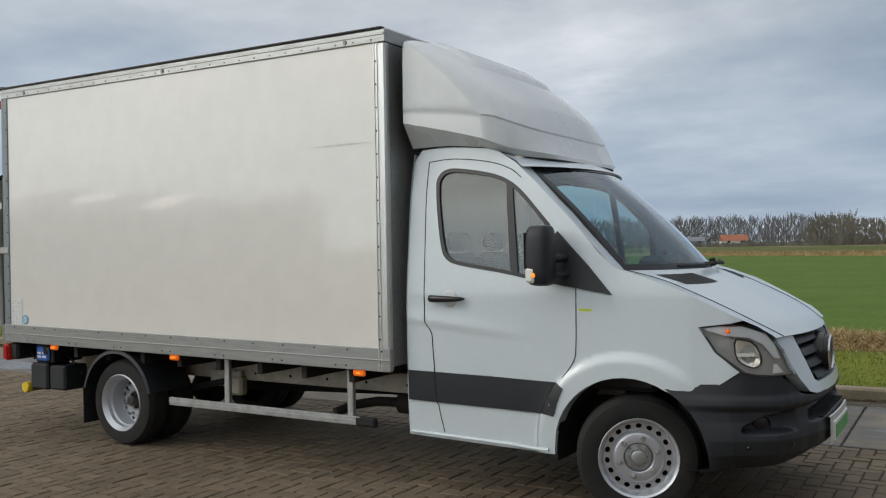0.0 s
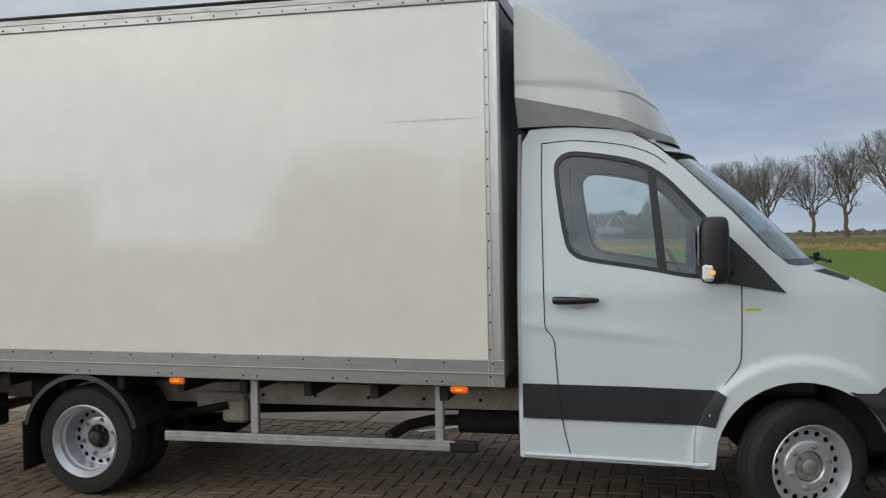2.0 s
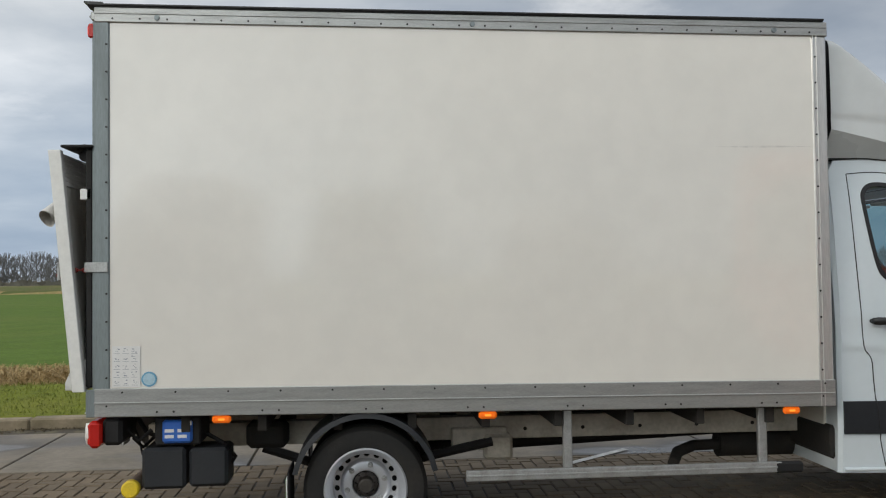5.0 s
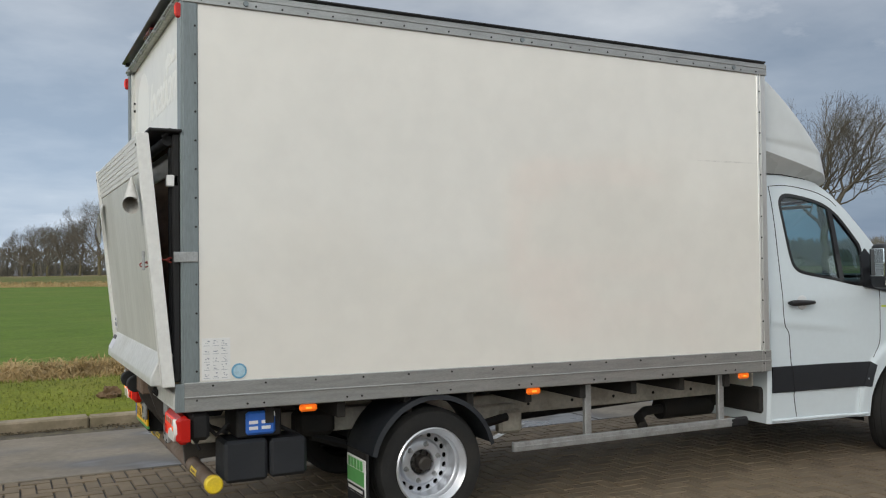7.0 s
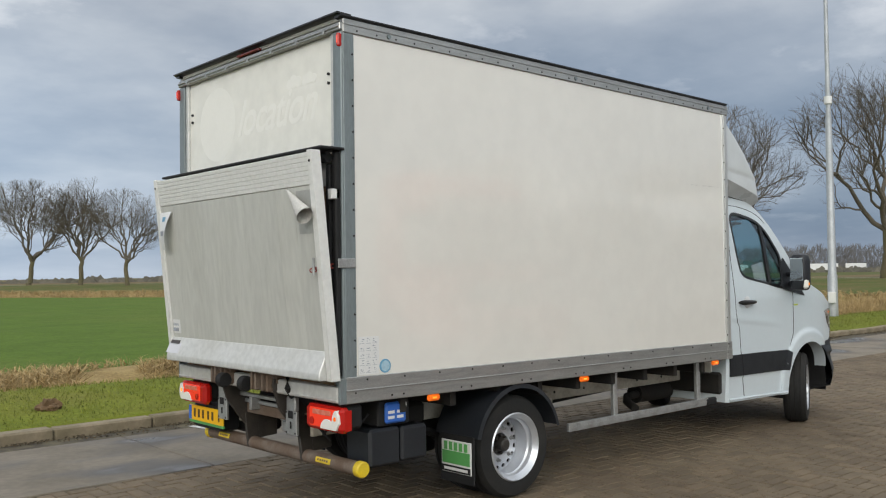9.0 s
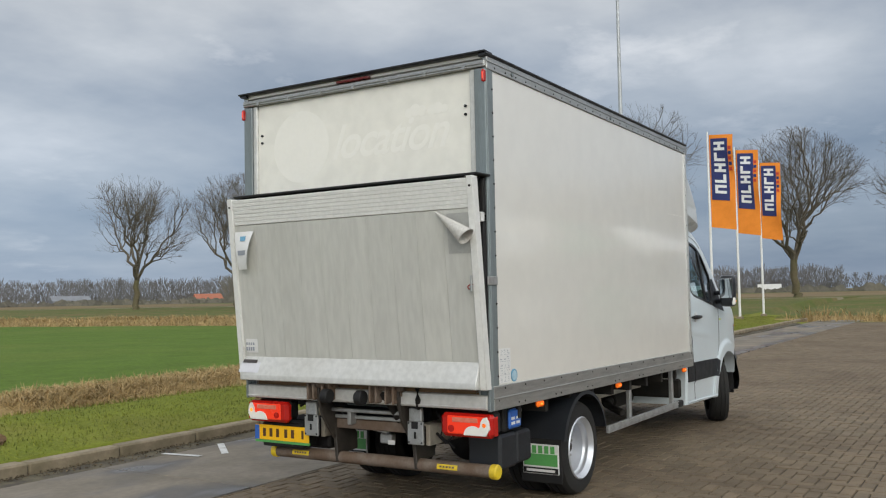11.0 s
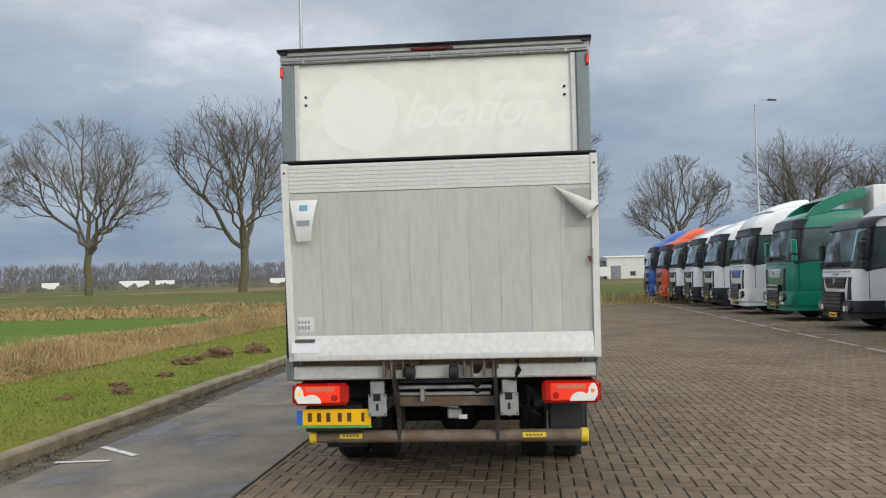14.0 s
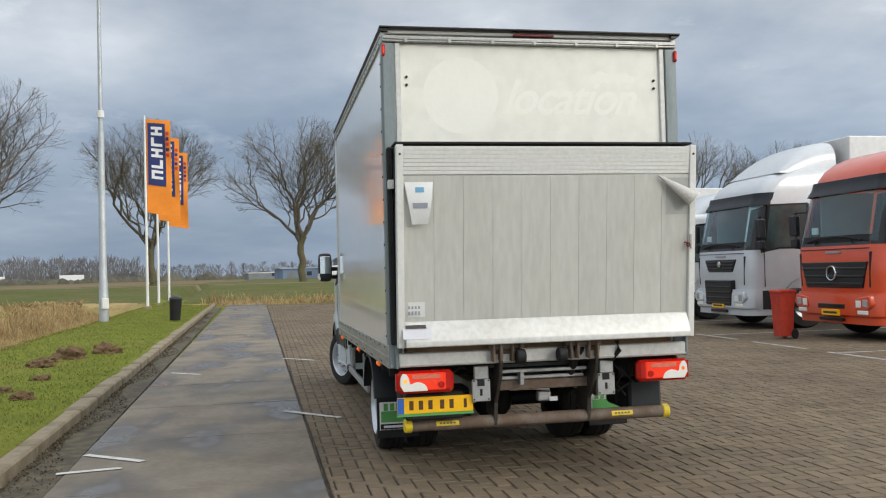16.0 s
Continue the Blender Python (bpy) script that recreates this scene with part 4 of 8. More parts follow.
        bmesh.ops.create_uvsphere(b, u_segments=12, v_segments=8, radius=0.013, matrix=Matrix.Translation((6.345, s * (half_width(6.345, 1.093) - 0.008), 1.093)))
        part("headlamp_indicator", b, M_orange, lamp)
    # roof
    rows = []
    for xs, xc, ze, zc in ((4.25, 4.25, 2.205, 2.26), (4.4, 4.4, 2.228, 2.28), (4.6, 4.62, 2.232, 2.29), (4.8, 4.86, 2.205, 2.245), (4.92, 5.03, 2.17, 2.2), (5.0, 5.16, 2.138, 2.15), (5.05, 5.225, 2.112, 2.122), (5.10, 5.295, 2.070, 2.082)):
        w = half_width(xs, ze) - 0.004
        rows.append([(xs + (xc - xs) * (1 - (y / w) ** 2), y, zc - (zc - ze) * abs(y / w) ** 3) for y in np.linspace(-w, w, 25)])
    part("cab_roof", loft(rows), M_white, truck)
    # windscreen with black border
    def ws(u, v, d):                        # u -1..1 across, v 0 bottom..1 top
        wb, wtop = 0.80, 0.755
        y = u * (wb + (wtop - wb) * v)
        xb, xt = 5.99 - 0.27 * u * u, 5.295 - 0.20 * u * u
        z = 1.42 + (2.078 - 0.003 * u * u - 1.42) * v
        x = xb + (xt - xb) * v + 0.035 * math.sin(math.pi * v)
        return (x - d * 0.7, y, z - d * 0.7)
    outer = [(-1, 0), (-0.5, 0), (0, 0), (0.5, 0), (1, 0), (1, 0.5), (1, 1), (0.5, 1), (0, 1), (-0.5, 1), (-1, 1), (-1, 0.5)]
    inn = [(-0.955, 0.055), (0, 0.045), (0.955, 0.055), (0.96, 0.5), (0.955, 0.98), (0, 0.98), (-0.955, 0.98), (-0.96, 0.5)]
    part("windscreen_border", skin(outer, [inn], ws, 0.12, 0.02), M_black, truck)
    w = part("windscreen", skin(inn, [], lambda u, v, d: ws(u, v, d + 0.004), 0.12, 0.004), M_ws, truck, "clear raked windscreen")
    w.visible_shadow = False
    for s in (-1, 1):                       # pillar skin between screen and side
        part("pillar", loft([[(lerp_table([(0, 5.72), (1, 5.075)], v), s * 0.80 + s * -0.05 * v, 1.425 + 0.67 * v) for v in np.linspace(0, 1, 9)],
                             [(x, s * half_width(x, z), z) for x, z in [(5.72 - 0.66 * v, 1.44 + 0.655 * v) for v in np.linspace(0, 1, 9)]]]), M_white, truck)
    # wipers
    b = bent([(5.99, -0.62, 1.44), (6.03, -0.2, 1.435), (6.035, 0.05, 1.45)], 0.011, 6)
    bent([(6.0, -0.05, 1.445), (6.02, 0.3, 1.44), (5.9, 0.68, 1.45)], 0.011, 6, b)
    rod((6.03, 0.02, 1.425), (6.02, 0.02, 1.475), 0.02, n=10, bm=b)
    part("wiper", b, M_dark, truck)
    # bonnet
    centre = curve_through([Vector(p) for p in ((5.99, 0, 1.415), (6.2, 0, 1.325), (6.42, 0, 1.215), (6.60, 0, 1.115), (6.672, 0, 1.045))], 5)
    edge = curve_through([Vector(p) for p in ((5.71, 0.79, 1.425), (5.95, 0.80, 1.365), (6.2, 0.795, 1.262), (6.43, 0.765, 1.148), (6.585, 0.66, 1.05))], 5)
    rows = []
    for c, e in zip(centre, edge):
        rows.append([(c.x + (e.x - c.x) * k * k, e.y * k, c.z + (e.z - c.z) * abs(k) ** 2.4) for k in np.linspace(-1, 1, 21)])
    part("bonnet", loft(rows), M_white, truck, "white painted bonnet")
    def on_bonnet(r, k, up=0.0):            # r 0..1 along, k -1..1 across
        i = min(int(r * (len(centre) - 1)), len(centre) - 2)
        f = r * (len(centre) - 1) - i
        c, e = centre[i].lerp(centre[i + 1], f), edge[i].lerp(edge[i + 1], f)
        return (c.x + (e.x - c.x) * k * k + up * 0.4, e.y * k, c.z + (e.z - c.z) * abs(k) ** 2.4 + up)
    for s in (-1, 1):                       # strip between bonnet edge and wing
        top_of = [(5.7, 1.445), (5.9, 1.385), (6.1, 1.315), (6.3, 1.215), (6.42, 1.152), (6.5, 1.115), (6.58, 1.05)]
        part("wing_top", loft([[(e.x, s * e.y, e.z) for e in edge], [(x, s * (half_width(x, z) - 0.002), z) for x, z in [(x, lerp_table(top_of, x)) for x in np.linspace(5.71, 6.575, len(edge))]]]), M_white, truck)
        b = bent([(e.x, s * e.y, e.z + 0.001) for e in edge], 0.0035, 6)
        part("bonnet_gap", b, M_seam, truck)
        corner = [(0.138, 0.90), (0.10, 0.47), (0.294, 0.87), (0.231, 0.40)]
        part("bonnet_vent", loft([[on_bonnet(*[(corner[0][q] * (1 - i) + corner[2][q] * i) * (1 - j) + (corner[1][q] * (1 - i) + corner[3][q] * i) * j for q in (0,)], s * ((corner[0][1] * (1 - i) + corner[2][1] * i) * (1 - j) + (corner[1][1] * (1 - i) + corner[3][1] * i) * j), 0.003) for j in np.linspace(0, 1, 9)] for i in np.linspace(0, 1, 7)]), M_seam, truck, "black mesh bonnet air intake")
    # nose: white surround, black grille with slats, plain round badge
    def nose(y, z, d=0.0):
        return (6.715 - 0.14 * y * y - 0.25 * max(0, abs(y) - 0.45) ** 2 - 0.30 * (z - 0.80) + d, y, z)
    half = [(0.0, 0.700), (0.40, 0.706), (0.52, 0.732), (0.60, 0.81), (0.69, 0.98), (0.725, 1.062)]
    hole = [(0.0, 0.762), (0.33, 0.764), (0.385, 0.782), (0.44, 0.90), (0.515, 1.045), (0.0, 1.052)]
    part("nose_panel", skin(half + [(-y, z) for y, z in half[:0:-1]], [hole + [(-y, z) for y, z in hole[-2:0:-1]]], lambda u, v, d: nose(u, v, -d), 0.08, 0.07), M_white, truck, "white grille surround")

    def grille_half(z):
        return lerp_table([(0.76, 0.33), (0.785, 0.385), (0.90, 0.445), (1.05, 0.52)], z)
    gr = part("grille", loft([[nose(y * (grille_half(z) + 0.03), z, -0.06) for y in np.linspace(-1, 1, 21)] for z in np.linspace(0.735, 1.07, 8)]), M_seam, truck, "black four-bar grille")
    for z in (0.768, 0.838, 0.908, 0.978):
        w = grille_half(z) - 0.004
        b = loft([[nose(y, z + dz, d) for y in np.linspace(-w, w, 21)] for dz, d in ((0.0, -0.055), (0.004, -0.01), (0.014, 0.006), (0.044, -0.006), (0.054, -0.022), (0.054, -0.055))])
        part("grille_bar", b, M_plastic, gr)
    part("grille_centre", rod((6.65, 0, 0.90), (6.705, 0, 0.90), 0.125, 0.118, n=36), M_black, gr)
    part("nose_badge", lathe([(0.0, 6.775), (0.098, 6.775), (0.105, 6.765), (0.105, 6.72)], 36, "x", centre=(-0.045, 0, 0.90)), M_black, gr, "plain round nose badge")
    part("badge_ring", lathe([(0.088, 6.776), (0.098, 6.785), (0.106, 6.776), (0.098, 6.77)], 36, "x", centre=(-0.045, 0, 0.90)), M_chrome, gr)
    # bumper
    def bumper(a, z, out=0.0):              # a: 0 at the wheel arch .. 1 at the centre
        plan = [(0.0, 6.0, 1.0), (0.05, 6.055, 0.994), (0.12, 6.12, 0.982), (0.2, 6.2, 0.968), (0.3, 6.31, 0.948), (0.4, 6.42, 0.91), (0.48, 6.51, 0.865), (0.55, 6.58, 0.815), (0.62, 6.625, 0.74), (0.68, 6.66, 0.66), (0.75, 6.69, 0.55), (0.82, 6.712, 0.42), (0.9, 6.728, 0.25), (1.0, 6.735, 0.0)]
        x = lerp_table([(p[0], p[1]) for p in plan], a)
        y = lerp_table([(p[0], p[2]) for p in plan], a)
        tuck = lerp_table([(0.30, -0.13), (0.36, -0.055), (0.42, 0.0), (0.50, 0.014), (0.545, 0.006), (0.60, -0.008), (0.655, -0.012), (0.67, 0.0), (0.685, 0.010), (0.715, 0.006), (0.745, -0.006), (0.84, -0.010)], z) + out
        tuck *= min(1.0, 0.25 + a * 2.2)
        arch = 5.79 + math.sqrt(max(0, 0.462 ** 2 - (z - 0.36) ** 2))
        if x < 6.42:
            x = arch + (x - 6.0) / 0.42 * (6.42 - arch)
        # fog lamp pocket and the step in the middle
        floor_z, roof_z = 0.535, lerp_table([(0.34, 0.545), (0.5, 0.635), (0.66, 0.662)], a)

        def inside(v, lo, hi, soft):
            return max(0.0, min(1.0, (v - lo) / soft)) * max(0.0, min(1.0, (hi - v) / soft))
        tuck -= 0.055 * inside(a, 0.37, 0.665, 0.035) * inside(z, floor_z, roof_z, 0.02)
        step = inside(a, 0.76, 1.4, 0.02)
        tuck -= 0.09 * step * inside(z, 0.568, 0.655, 0.012)
        tuck += 0.02 * inside(a, 0.74, 1.4, 0.05) * inside(z, 0.40, 0.58, 0.02)
        n = Vector((a * 0.9 + 0.1, 1 - a, 0)).normalized()
        return (x + n.x * tuck, y + n.y * tuck, z)
    A = list(np.linspace(0, 1, 111))
    top = lambda a: lerp_table([(0, 0.765), (0.2, 0.785), (0.3, 0.83), (0.35, 0.862), (0.4, 0.872), (0.46, 0.858), (0.58, 0.845), (0.65, 0.79), (0.70, 0.735), (0.78, 0.712), (1.0, 0.704)], a)
    bot = lambda a: lerp_table([(0, 0.33), (0.4, 0.335), (0.6, 0.35), (0.8, 0.40), (1.0, 0.42)], a)
    rows = []
    for k in np.linspace(0, 1, 72):
        half = [bumper(a, bot(a) + (top(a) - bot(a)) * k) for a in A]
        rows.append([(x, -y, z) for x, y, z in half] + [(x, y, z) for x, y, z in half[:-1]][::-1])
    half = [bumper(a, top(a) + 0.002, -0.10) for a in A]
    rows.append([(x, -y, z) for x, y, z in half] + [(x, y, z) for x, y, z in half[:-1]][::-1])
    part("front_bumper", loft(rows), M_plastic, truck, "dark grey unpainted front bumper")
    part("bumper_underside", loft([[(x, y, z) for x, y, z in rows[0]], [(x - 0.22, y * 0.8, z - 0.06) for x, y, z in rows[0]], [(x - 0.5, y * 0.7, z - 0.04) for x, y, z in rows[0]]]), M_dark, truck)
    for s in (-1, 1):
        fx, fy, fz = bumper(0.505, 0.585)
        q = Vector((0.62, s * 0.78, 0)).normalized()
        f = part("fog_lamp", lathe([(0.0, 0.012), (0.03, 0.010), (0.04, 0.004), (0.042, 0.016), (0.048, 0.014), (0.05, -0.03)], 24, "z"), M_black, truck, "dark round fog lamp", at=Matrix.Translation((fx, s * fy, fz)) @ q.to_track_quat("Z", "Y").to_matrix().to_4x4())
        for a, z in ((0.42, 0.465), (0.63, 0.475)):
            sx, sy, sz = bumper(a, z)
            part("parking_sensor", rod((sx - 0.01, s * sy, sz), (sx + 0.003, s * (sy + 0.003), sz), 0.012, n=12), M_black, truck)
    b = slab(6.62, 6.735, -0.40, 0.40, 0.562, 0.569, 0.002)
    for i in range(24):
        y = -0.39 + i * 0.033
        slab(6.64, 6.745, y, y + 0.014, 0.569, 0.576, 0.002, b)
    part("bumper_step", b, M_dark, truck, "ribbed step tread in the bumper")
    part("plate_bracket", loft([[(6.782 - 0.10 * y * y, y, z) for y in np.linspace(-0.33, 0.33, 13)] for z in (0.40, 0.56)] + [[(6.772 - 0.10 * y * y, y, 0.563) for y in np.linspace(-0.33, 0.33, 13)]]), M_liftedge, truck, "pale bowed plate holder")
    fp = part("front_plate", slab(6.770, 6.788, -0.26, 0.26, 0.415, 0.525, 0.004), M_paper, truck, "white and green dealer plate")
    part("plate_bar", slab(6.786, 6.790, -0.25, 0.25, 0.425, 0.505, 0), M_green, fp)
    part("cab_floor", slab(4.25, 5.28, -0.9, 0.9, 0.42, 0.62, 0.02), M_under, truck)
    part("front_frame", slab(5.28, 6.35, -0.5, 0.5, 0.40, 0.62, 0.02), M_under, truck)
    part("engine_bay", slab(5.95, 6.5, -0.7, 0.7, 0.35, 1.05, 0.05), M_dark, truck)


def mirror_shell(s):
    """A rounded housing, narrower at head and foot."""
    rows = []
    for z, k in ((1.343, 0.45), (1.352, 0.78), (1.375, 0.94), (1.42, 1.0), (1.55, 1.0), (1.63, 0.97), (1.668, 0.9), (1.688, 0.74), (1.695, 0.4)):
        row = []
        for i in range(24):
            c, sn = math.cos(2 * math.pi * i / 24), math.sin(2 * math.pi * i / 24)
            row.append((5.335 + 0.078 * k * math.copysign(abs(c) ** 0.6, c) + 0.02 * (1 - k), s * (1.135 + 0.085 * k * math.copysign(abs(sn) ** 0.6, sn)), z))
        rows.append(row)
    b = loft(rows, True)
    b.faces.new([v for v in b.verts if abs(v.co.z - 1.343) < 1e-4])
    b.faces.new([v for v in b.verts if abs(v.co.z - 1.695) < 1e-4])
    return b


cab()


def cab_inside():
    part("cab_back_wall", slab(4.262, 4.28, -0.80, 0.80, 0.6, 2.2, 0.004), M_lining, truck)
    part("headlining", slab(4.28, 5.05, -0.8, 0.8, 2.12, 2.15, 0.01), M_lining, truck)
    for y, w in ((-0.52, 0.24), (0.0, 0.22), (0.55, 0.25)):
        seat = part("seat", slab(4.55, 5.05, y - w, y + w, 0.80, 0.96, 0.05), M_seat, truck, "dark cloth cab seat")
        b = slab(4.42, 4.56, y - w, y + w, 0.92, 1.54, 0.05)
        bmesh.ops.rotate(b, verts=b.verts[:], cent=(4.5, y, 0.92), matrix=Matrix.Rotation(radians(-8), 3, "Y"))
        part("backrest", b, M_seat, seat)
        part("headrest", slab(4.38, 4.47, y - 0.13, y + 0.13, 1.54, 1.68, 0.04), M_seat, seat)
    d = part("dashboard", prism([(5.35, 0.7), (5.35, 1.25), (5.45, 1.40), (5.70, 1.42), (5.9, 1.38), (5.9, 0.7)], "y", -0.78, 0.78, 0.03), M_dash, truck, "dark plastic dashboard")
    part("instrument_hood", slab(5.40, 5.60, 0.35, 0.75, 1.38, 1.49, 0.04), M_dash, d)
    b = bmesh.new()
    ring = [Vector((5.22, 0.55, 1.33)) + Matrix.Rotation(radians(-32), 3, "Y") @ Vector((0.0, 0.2 * math.cos(a), 0.2 * math.sin(a))) for a in [2 * math.pi * k / 28 for k in range(29)]]
    bent(ring, 0.016, 8, b)
    rod((5.22, 0.55, 1.33), (5.42, 0.55, 1.22), 0.035, n=10, bm=b)
    rod((5.22, 0.37, 1.33), (5.22, 0.73, 1.33), 0.018, n=8, bm=b)
    part("steering_wheel", b, M_dash, truck, "black steering wheel")
    part("sun_visor", slab(5.0, 5.12, -0.65, -0.1, 2.0, 2.02, 0.005), M_lining, truck)
    part("sun_visor", slab(5.0, 5.12, 0.1, 0.65, 2.0, 2.02, 0.005), M_lining, truck)


cab_inside()


M_grp = material("white_glassfibre", (0.60, 0.625, 0.63), 0.26, spots=(0.565, 0.585, 0.585), scale=1.2, amount=0.12, coat=0.7)


def deflector():
    """A moulded shell: level by level a flat flank that rounds into the sloping front, creased low down over a tucked skirt."""
    foot = [(4.27, 2.236), (4.55, 2.238), (4.8, 2.212), (4.95, 2.168), (5.03, 2.142), (5.2, 2.130)]
    low_crease = [(4.27, 2.40), (4.64, 2.315), (4.85, 2.26), (5.0, 2.20), (5.2, 2.165)]
    high_crease = [(4.27, 2.475), (4.645, 2.435), (4.93, 2.384), (5.08, 2.315), (5.2, 2.295)]
    # height (or a line of heights), half width, end of the flank, nose on the centre line
    levels = [(foot, half_width(4.6, 2.235) + 0.006, 4.86, 5.195), ([(x, z - 0.006) for x, z in low_crease], 0.950, 4.86, 5.182), (low_crease, 0.956, 4.862, 5.172),
              ([(x, z - 0.020) for x, z in high_crease], 0.953, 4.84, 5.105), (high_crease, 0.951, 4.835, 5.09), ([(x, z + 0.014) for x, z in high_crease], 0.955, 4.835, 5.09)]
    flat = [(2.50, 0.956, 4.755, 4.985), (2.58, 0.955, 4.69, 4.905), (2.66, 0.954, 4.615, 4.815), (2.74, 0.953, 4.53, 4.715), (2.82, 0.951, 4.44, 4.605), (2.88, 0.948, 4.365, 4.515), (2.922, 0.94, 4.315, 4.455), (2.952, 0.905, 4.282, 4.38), (2.98, 0.74, 4.275, 4.32), (2.99, 0.4, 4.273, 4.29)]
    smooth_up = curve_through([Vector(p[1:]) for p in flat], 2)
    heights = curve_through([Vector((p[0], 0, 0)) for p in flat], 2)
    levels += [(h.x, *v) for h, v in zip(heights, smooth_up)]

    def at(level, y=None, f=None):
        """A point of a level: f along the flank, or y across the front."""
        z, w, xs, xc = level
        if f is not None:
            x, yy = 4.272 + (xs - 4.272) * f, w
        else:
            yy = min(w, y)
            a = math.acos(min(1.0, yy / w) ** 2.0)
            x = xs + (xc - xs) * math.sin(a) ** 1.25
        return (x, yy, lerp_table(z, x) if isinstance(z, list) else z)
    rows = []
    for lv in levels:
        half = [at(lv, f=k / 8) for k in range(9)] + [at(lv, y=lv[1] * math.cos(math.pi / 2 * k / 20) ** 0.5 if k < 20 else 0.0) for k in range(1, 21)]
        rows.append([(x, -y, z) for x, y, z in half] + half[-2::-1])
    d = part("roof_deflector", loft(rows), M_grp, truck, "white moulded roof air deflector", smooth=24)
    back = [r[0] for r in rows] + [r[-1] for r in rows[::-1]]
    b = bmesh.new()
    b.faces.new([b.verts.new((4.276, y * 0.99, z)) for x, y, z in back])
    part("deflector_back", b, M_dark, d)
    part("deflector_seal", bent([(x, y * 1.001, z) for x, y, z in rows[0]], 0.0045, 6), M_seam, d, "black rubber seal")
    # raised pad on the crown
    pad = []
    crown = [lv for lv in levels[6:] if lv[1] > 0.7][7:]
    for i, lv in enumerate(crown):
        lift = -0.004 if i == 0 else 0.020
        row = []
        for y in np.linspace(-0.66, 0.66, 25):
            x, yy, z = at(lv, y=abs(y))
            e = lift if abs(y) < 0.63 else -0.004
            row.append((x + e * 0.5, y, z + e))
        pad.append(row)
    part("deflector_pad", loft(pad), M_grp, d)


deflector()


def wheel(name, x, y, s, rear):
    """One wheel; s is the outward side. Rear wheels are twin with a deep dish."""
    w = empty_part(name, truck, (x, y, 0.347))
    R = 0.352
    side = [(0.222, -0.10), (0.235, -0.105), (0.28, -0.112), (0.33, -0.10), (0.346, -0.075), (R, -0.06), (R - 0.007, -0.057), (R - 0.007, -0.05), (R, -0.047), (R, -0.012), (R - 0.008, -0.009), (R - 0.008, -0.003), (R, 0), (R, 0.04), (R - 0.007, 0.043), (R - 0.007, 0.05), (R, 0.053), (0.346, 0.075), (0.33, 0.10), (0.28, 0.112), (0.235, 0.105), (0.222, 0.10)]
    b = lathe(side, 56)
    if rear:
        lathe([(r, h - s * 0.265) for r, h in side], 40, bm=b)
    part("tyre", b, M_tyre, w, "dusty black tyre")
    if rear:
        rim = [(0.236, s * 0.108), (0.228, s * 0.116), (0.218, s * 0.106), (0.207, s * 0.088), (0.200, s * 0.080), (0.203, s * 0.06), (0.199, s * 0.045), (0.190, s * 0.036), (0.196, s * 0.0), (0.194, -s * 0.05), (0.188, -s * 0.066)]
        band, face, bore = -s * 0.066, -s * 0.040, 0.076
    else:
        rim = [(0.236, s * 0.098), (0.228, s * 0.108), (0.216, s * 0.10), (0.208, s * 0.078), (0.203, s * 0.055), (0.199, s * 0.045)]
        band, face, bore = s * 0.045, s * 0.078, 0.083
    ro = rim[-1][0]
    part("rim", lathe(rim, 48), M_steel, w, "silver steel rim")
    # disc: an outer band pierced by round vents, then a raised bowl with a bore for the hub
    b = bmesh.new()
    inner = 0.156 if not rear else 0.148
    loops = [[(r * math.cos(2 * math.pi * k / 54), r * math.sin(2 * math.pi * k / 54)) for k in range(54)] for r in (ro, inner)]
    for i in range(18):
        a = 2 * math.pi * (i + 0.4) / 18
        loops.append([((ro + inner) / 2 * math.cos(a) + 0.0145 * math.cos(c) * math.cos(a) - 0.018 * math.sin(c) * math.sin(a), (ro + inner) / 2 * math.sin(a) + 0.0145 * math.cos(c) * math.sin(a) + 0.018 * math.sin(c) * math.cos(a)) for c in [2 * math.pi * q / 12 for q in range(12)]])
    for loop in loops:
        vs = [b.verts.new((u, band, v)) for u, v in loop]
        for k in range(len(vs)):
            b.edges.new((vs[k], vs[(k + 1) % len(vs)]))
    bmesh.ops.triangle_fill(b, use_beauty=True, use_dissolve=False, edges=b.edges[:])
    for e in [e for e in b.edges if e.is_boundary and all(inner + 0.002 < math.hypot(v.co.x, v.co.z) < ro - 0.002 for v in e.verts)]:
        p, q = e.verts
        b.faces.new((p, q, b.verts.new(q.co - Vector((0, s * 0.012, 0))), b.verts.new(p.co - Vector((0, s * 0.012, 0)))))
    lathe([(inner, band), (inner - 0.006, band + (face - band) * 0.35), (inner - 0.014, band + (face - band) * 0.85), (inner - 0.024, face), (bore + 0.006, face), (bore, face - s * 0.006), (bore - 0.002, face - s * 0.03)], 54, bm=b)
    part("disc", b, M_steel, w, "silver disc with a ring of round vents", smooth=40)
    # a black disc stands in for the shade seen through the vents
    part("vent_shadow", lathe([(0.0, band - s * 0.05), (ro, band - s * 0.05)], 32), M_dark, w)
    for k in range(6):
        a = 2 * math.pi * (k + 0.27) / 6
        u, v = 0.112 * math.cos(a), 0.112 * math.sin(a)
        b = rod((u, face - s * 0.002, v), (u, face + s * 0.008, v), 0.017, 0.013, 12)
        rod((u, face, v), (u, face + s * 0.026, v), 0.0115, 0.010, 6, b)
        part("wheel_nut", b, M_galv, w)
    hubmat = M_oily if rear else M_galv
    hub = lathe([(bore - 0.004, face - s * 0.035), (bore - 0.006, face - s * 0.018), (0.046, face - s * 0.012), (0.042, face + s * (0.050 if rear else 0.006)), (0.032, face + s * (0.058 if rear else 0.012)), (0.0, face + s * (0.060 if rear else 0.010))], 28)
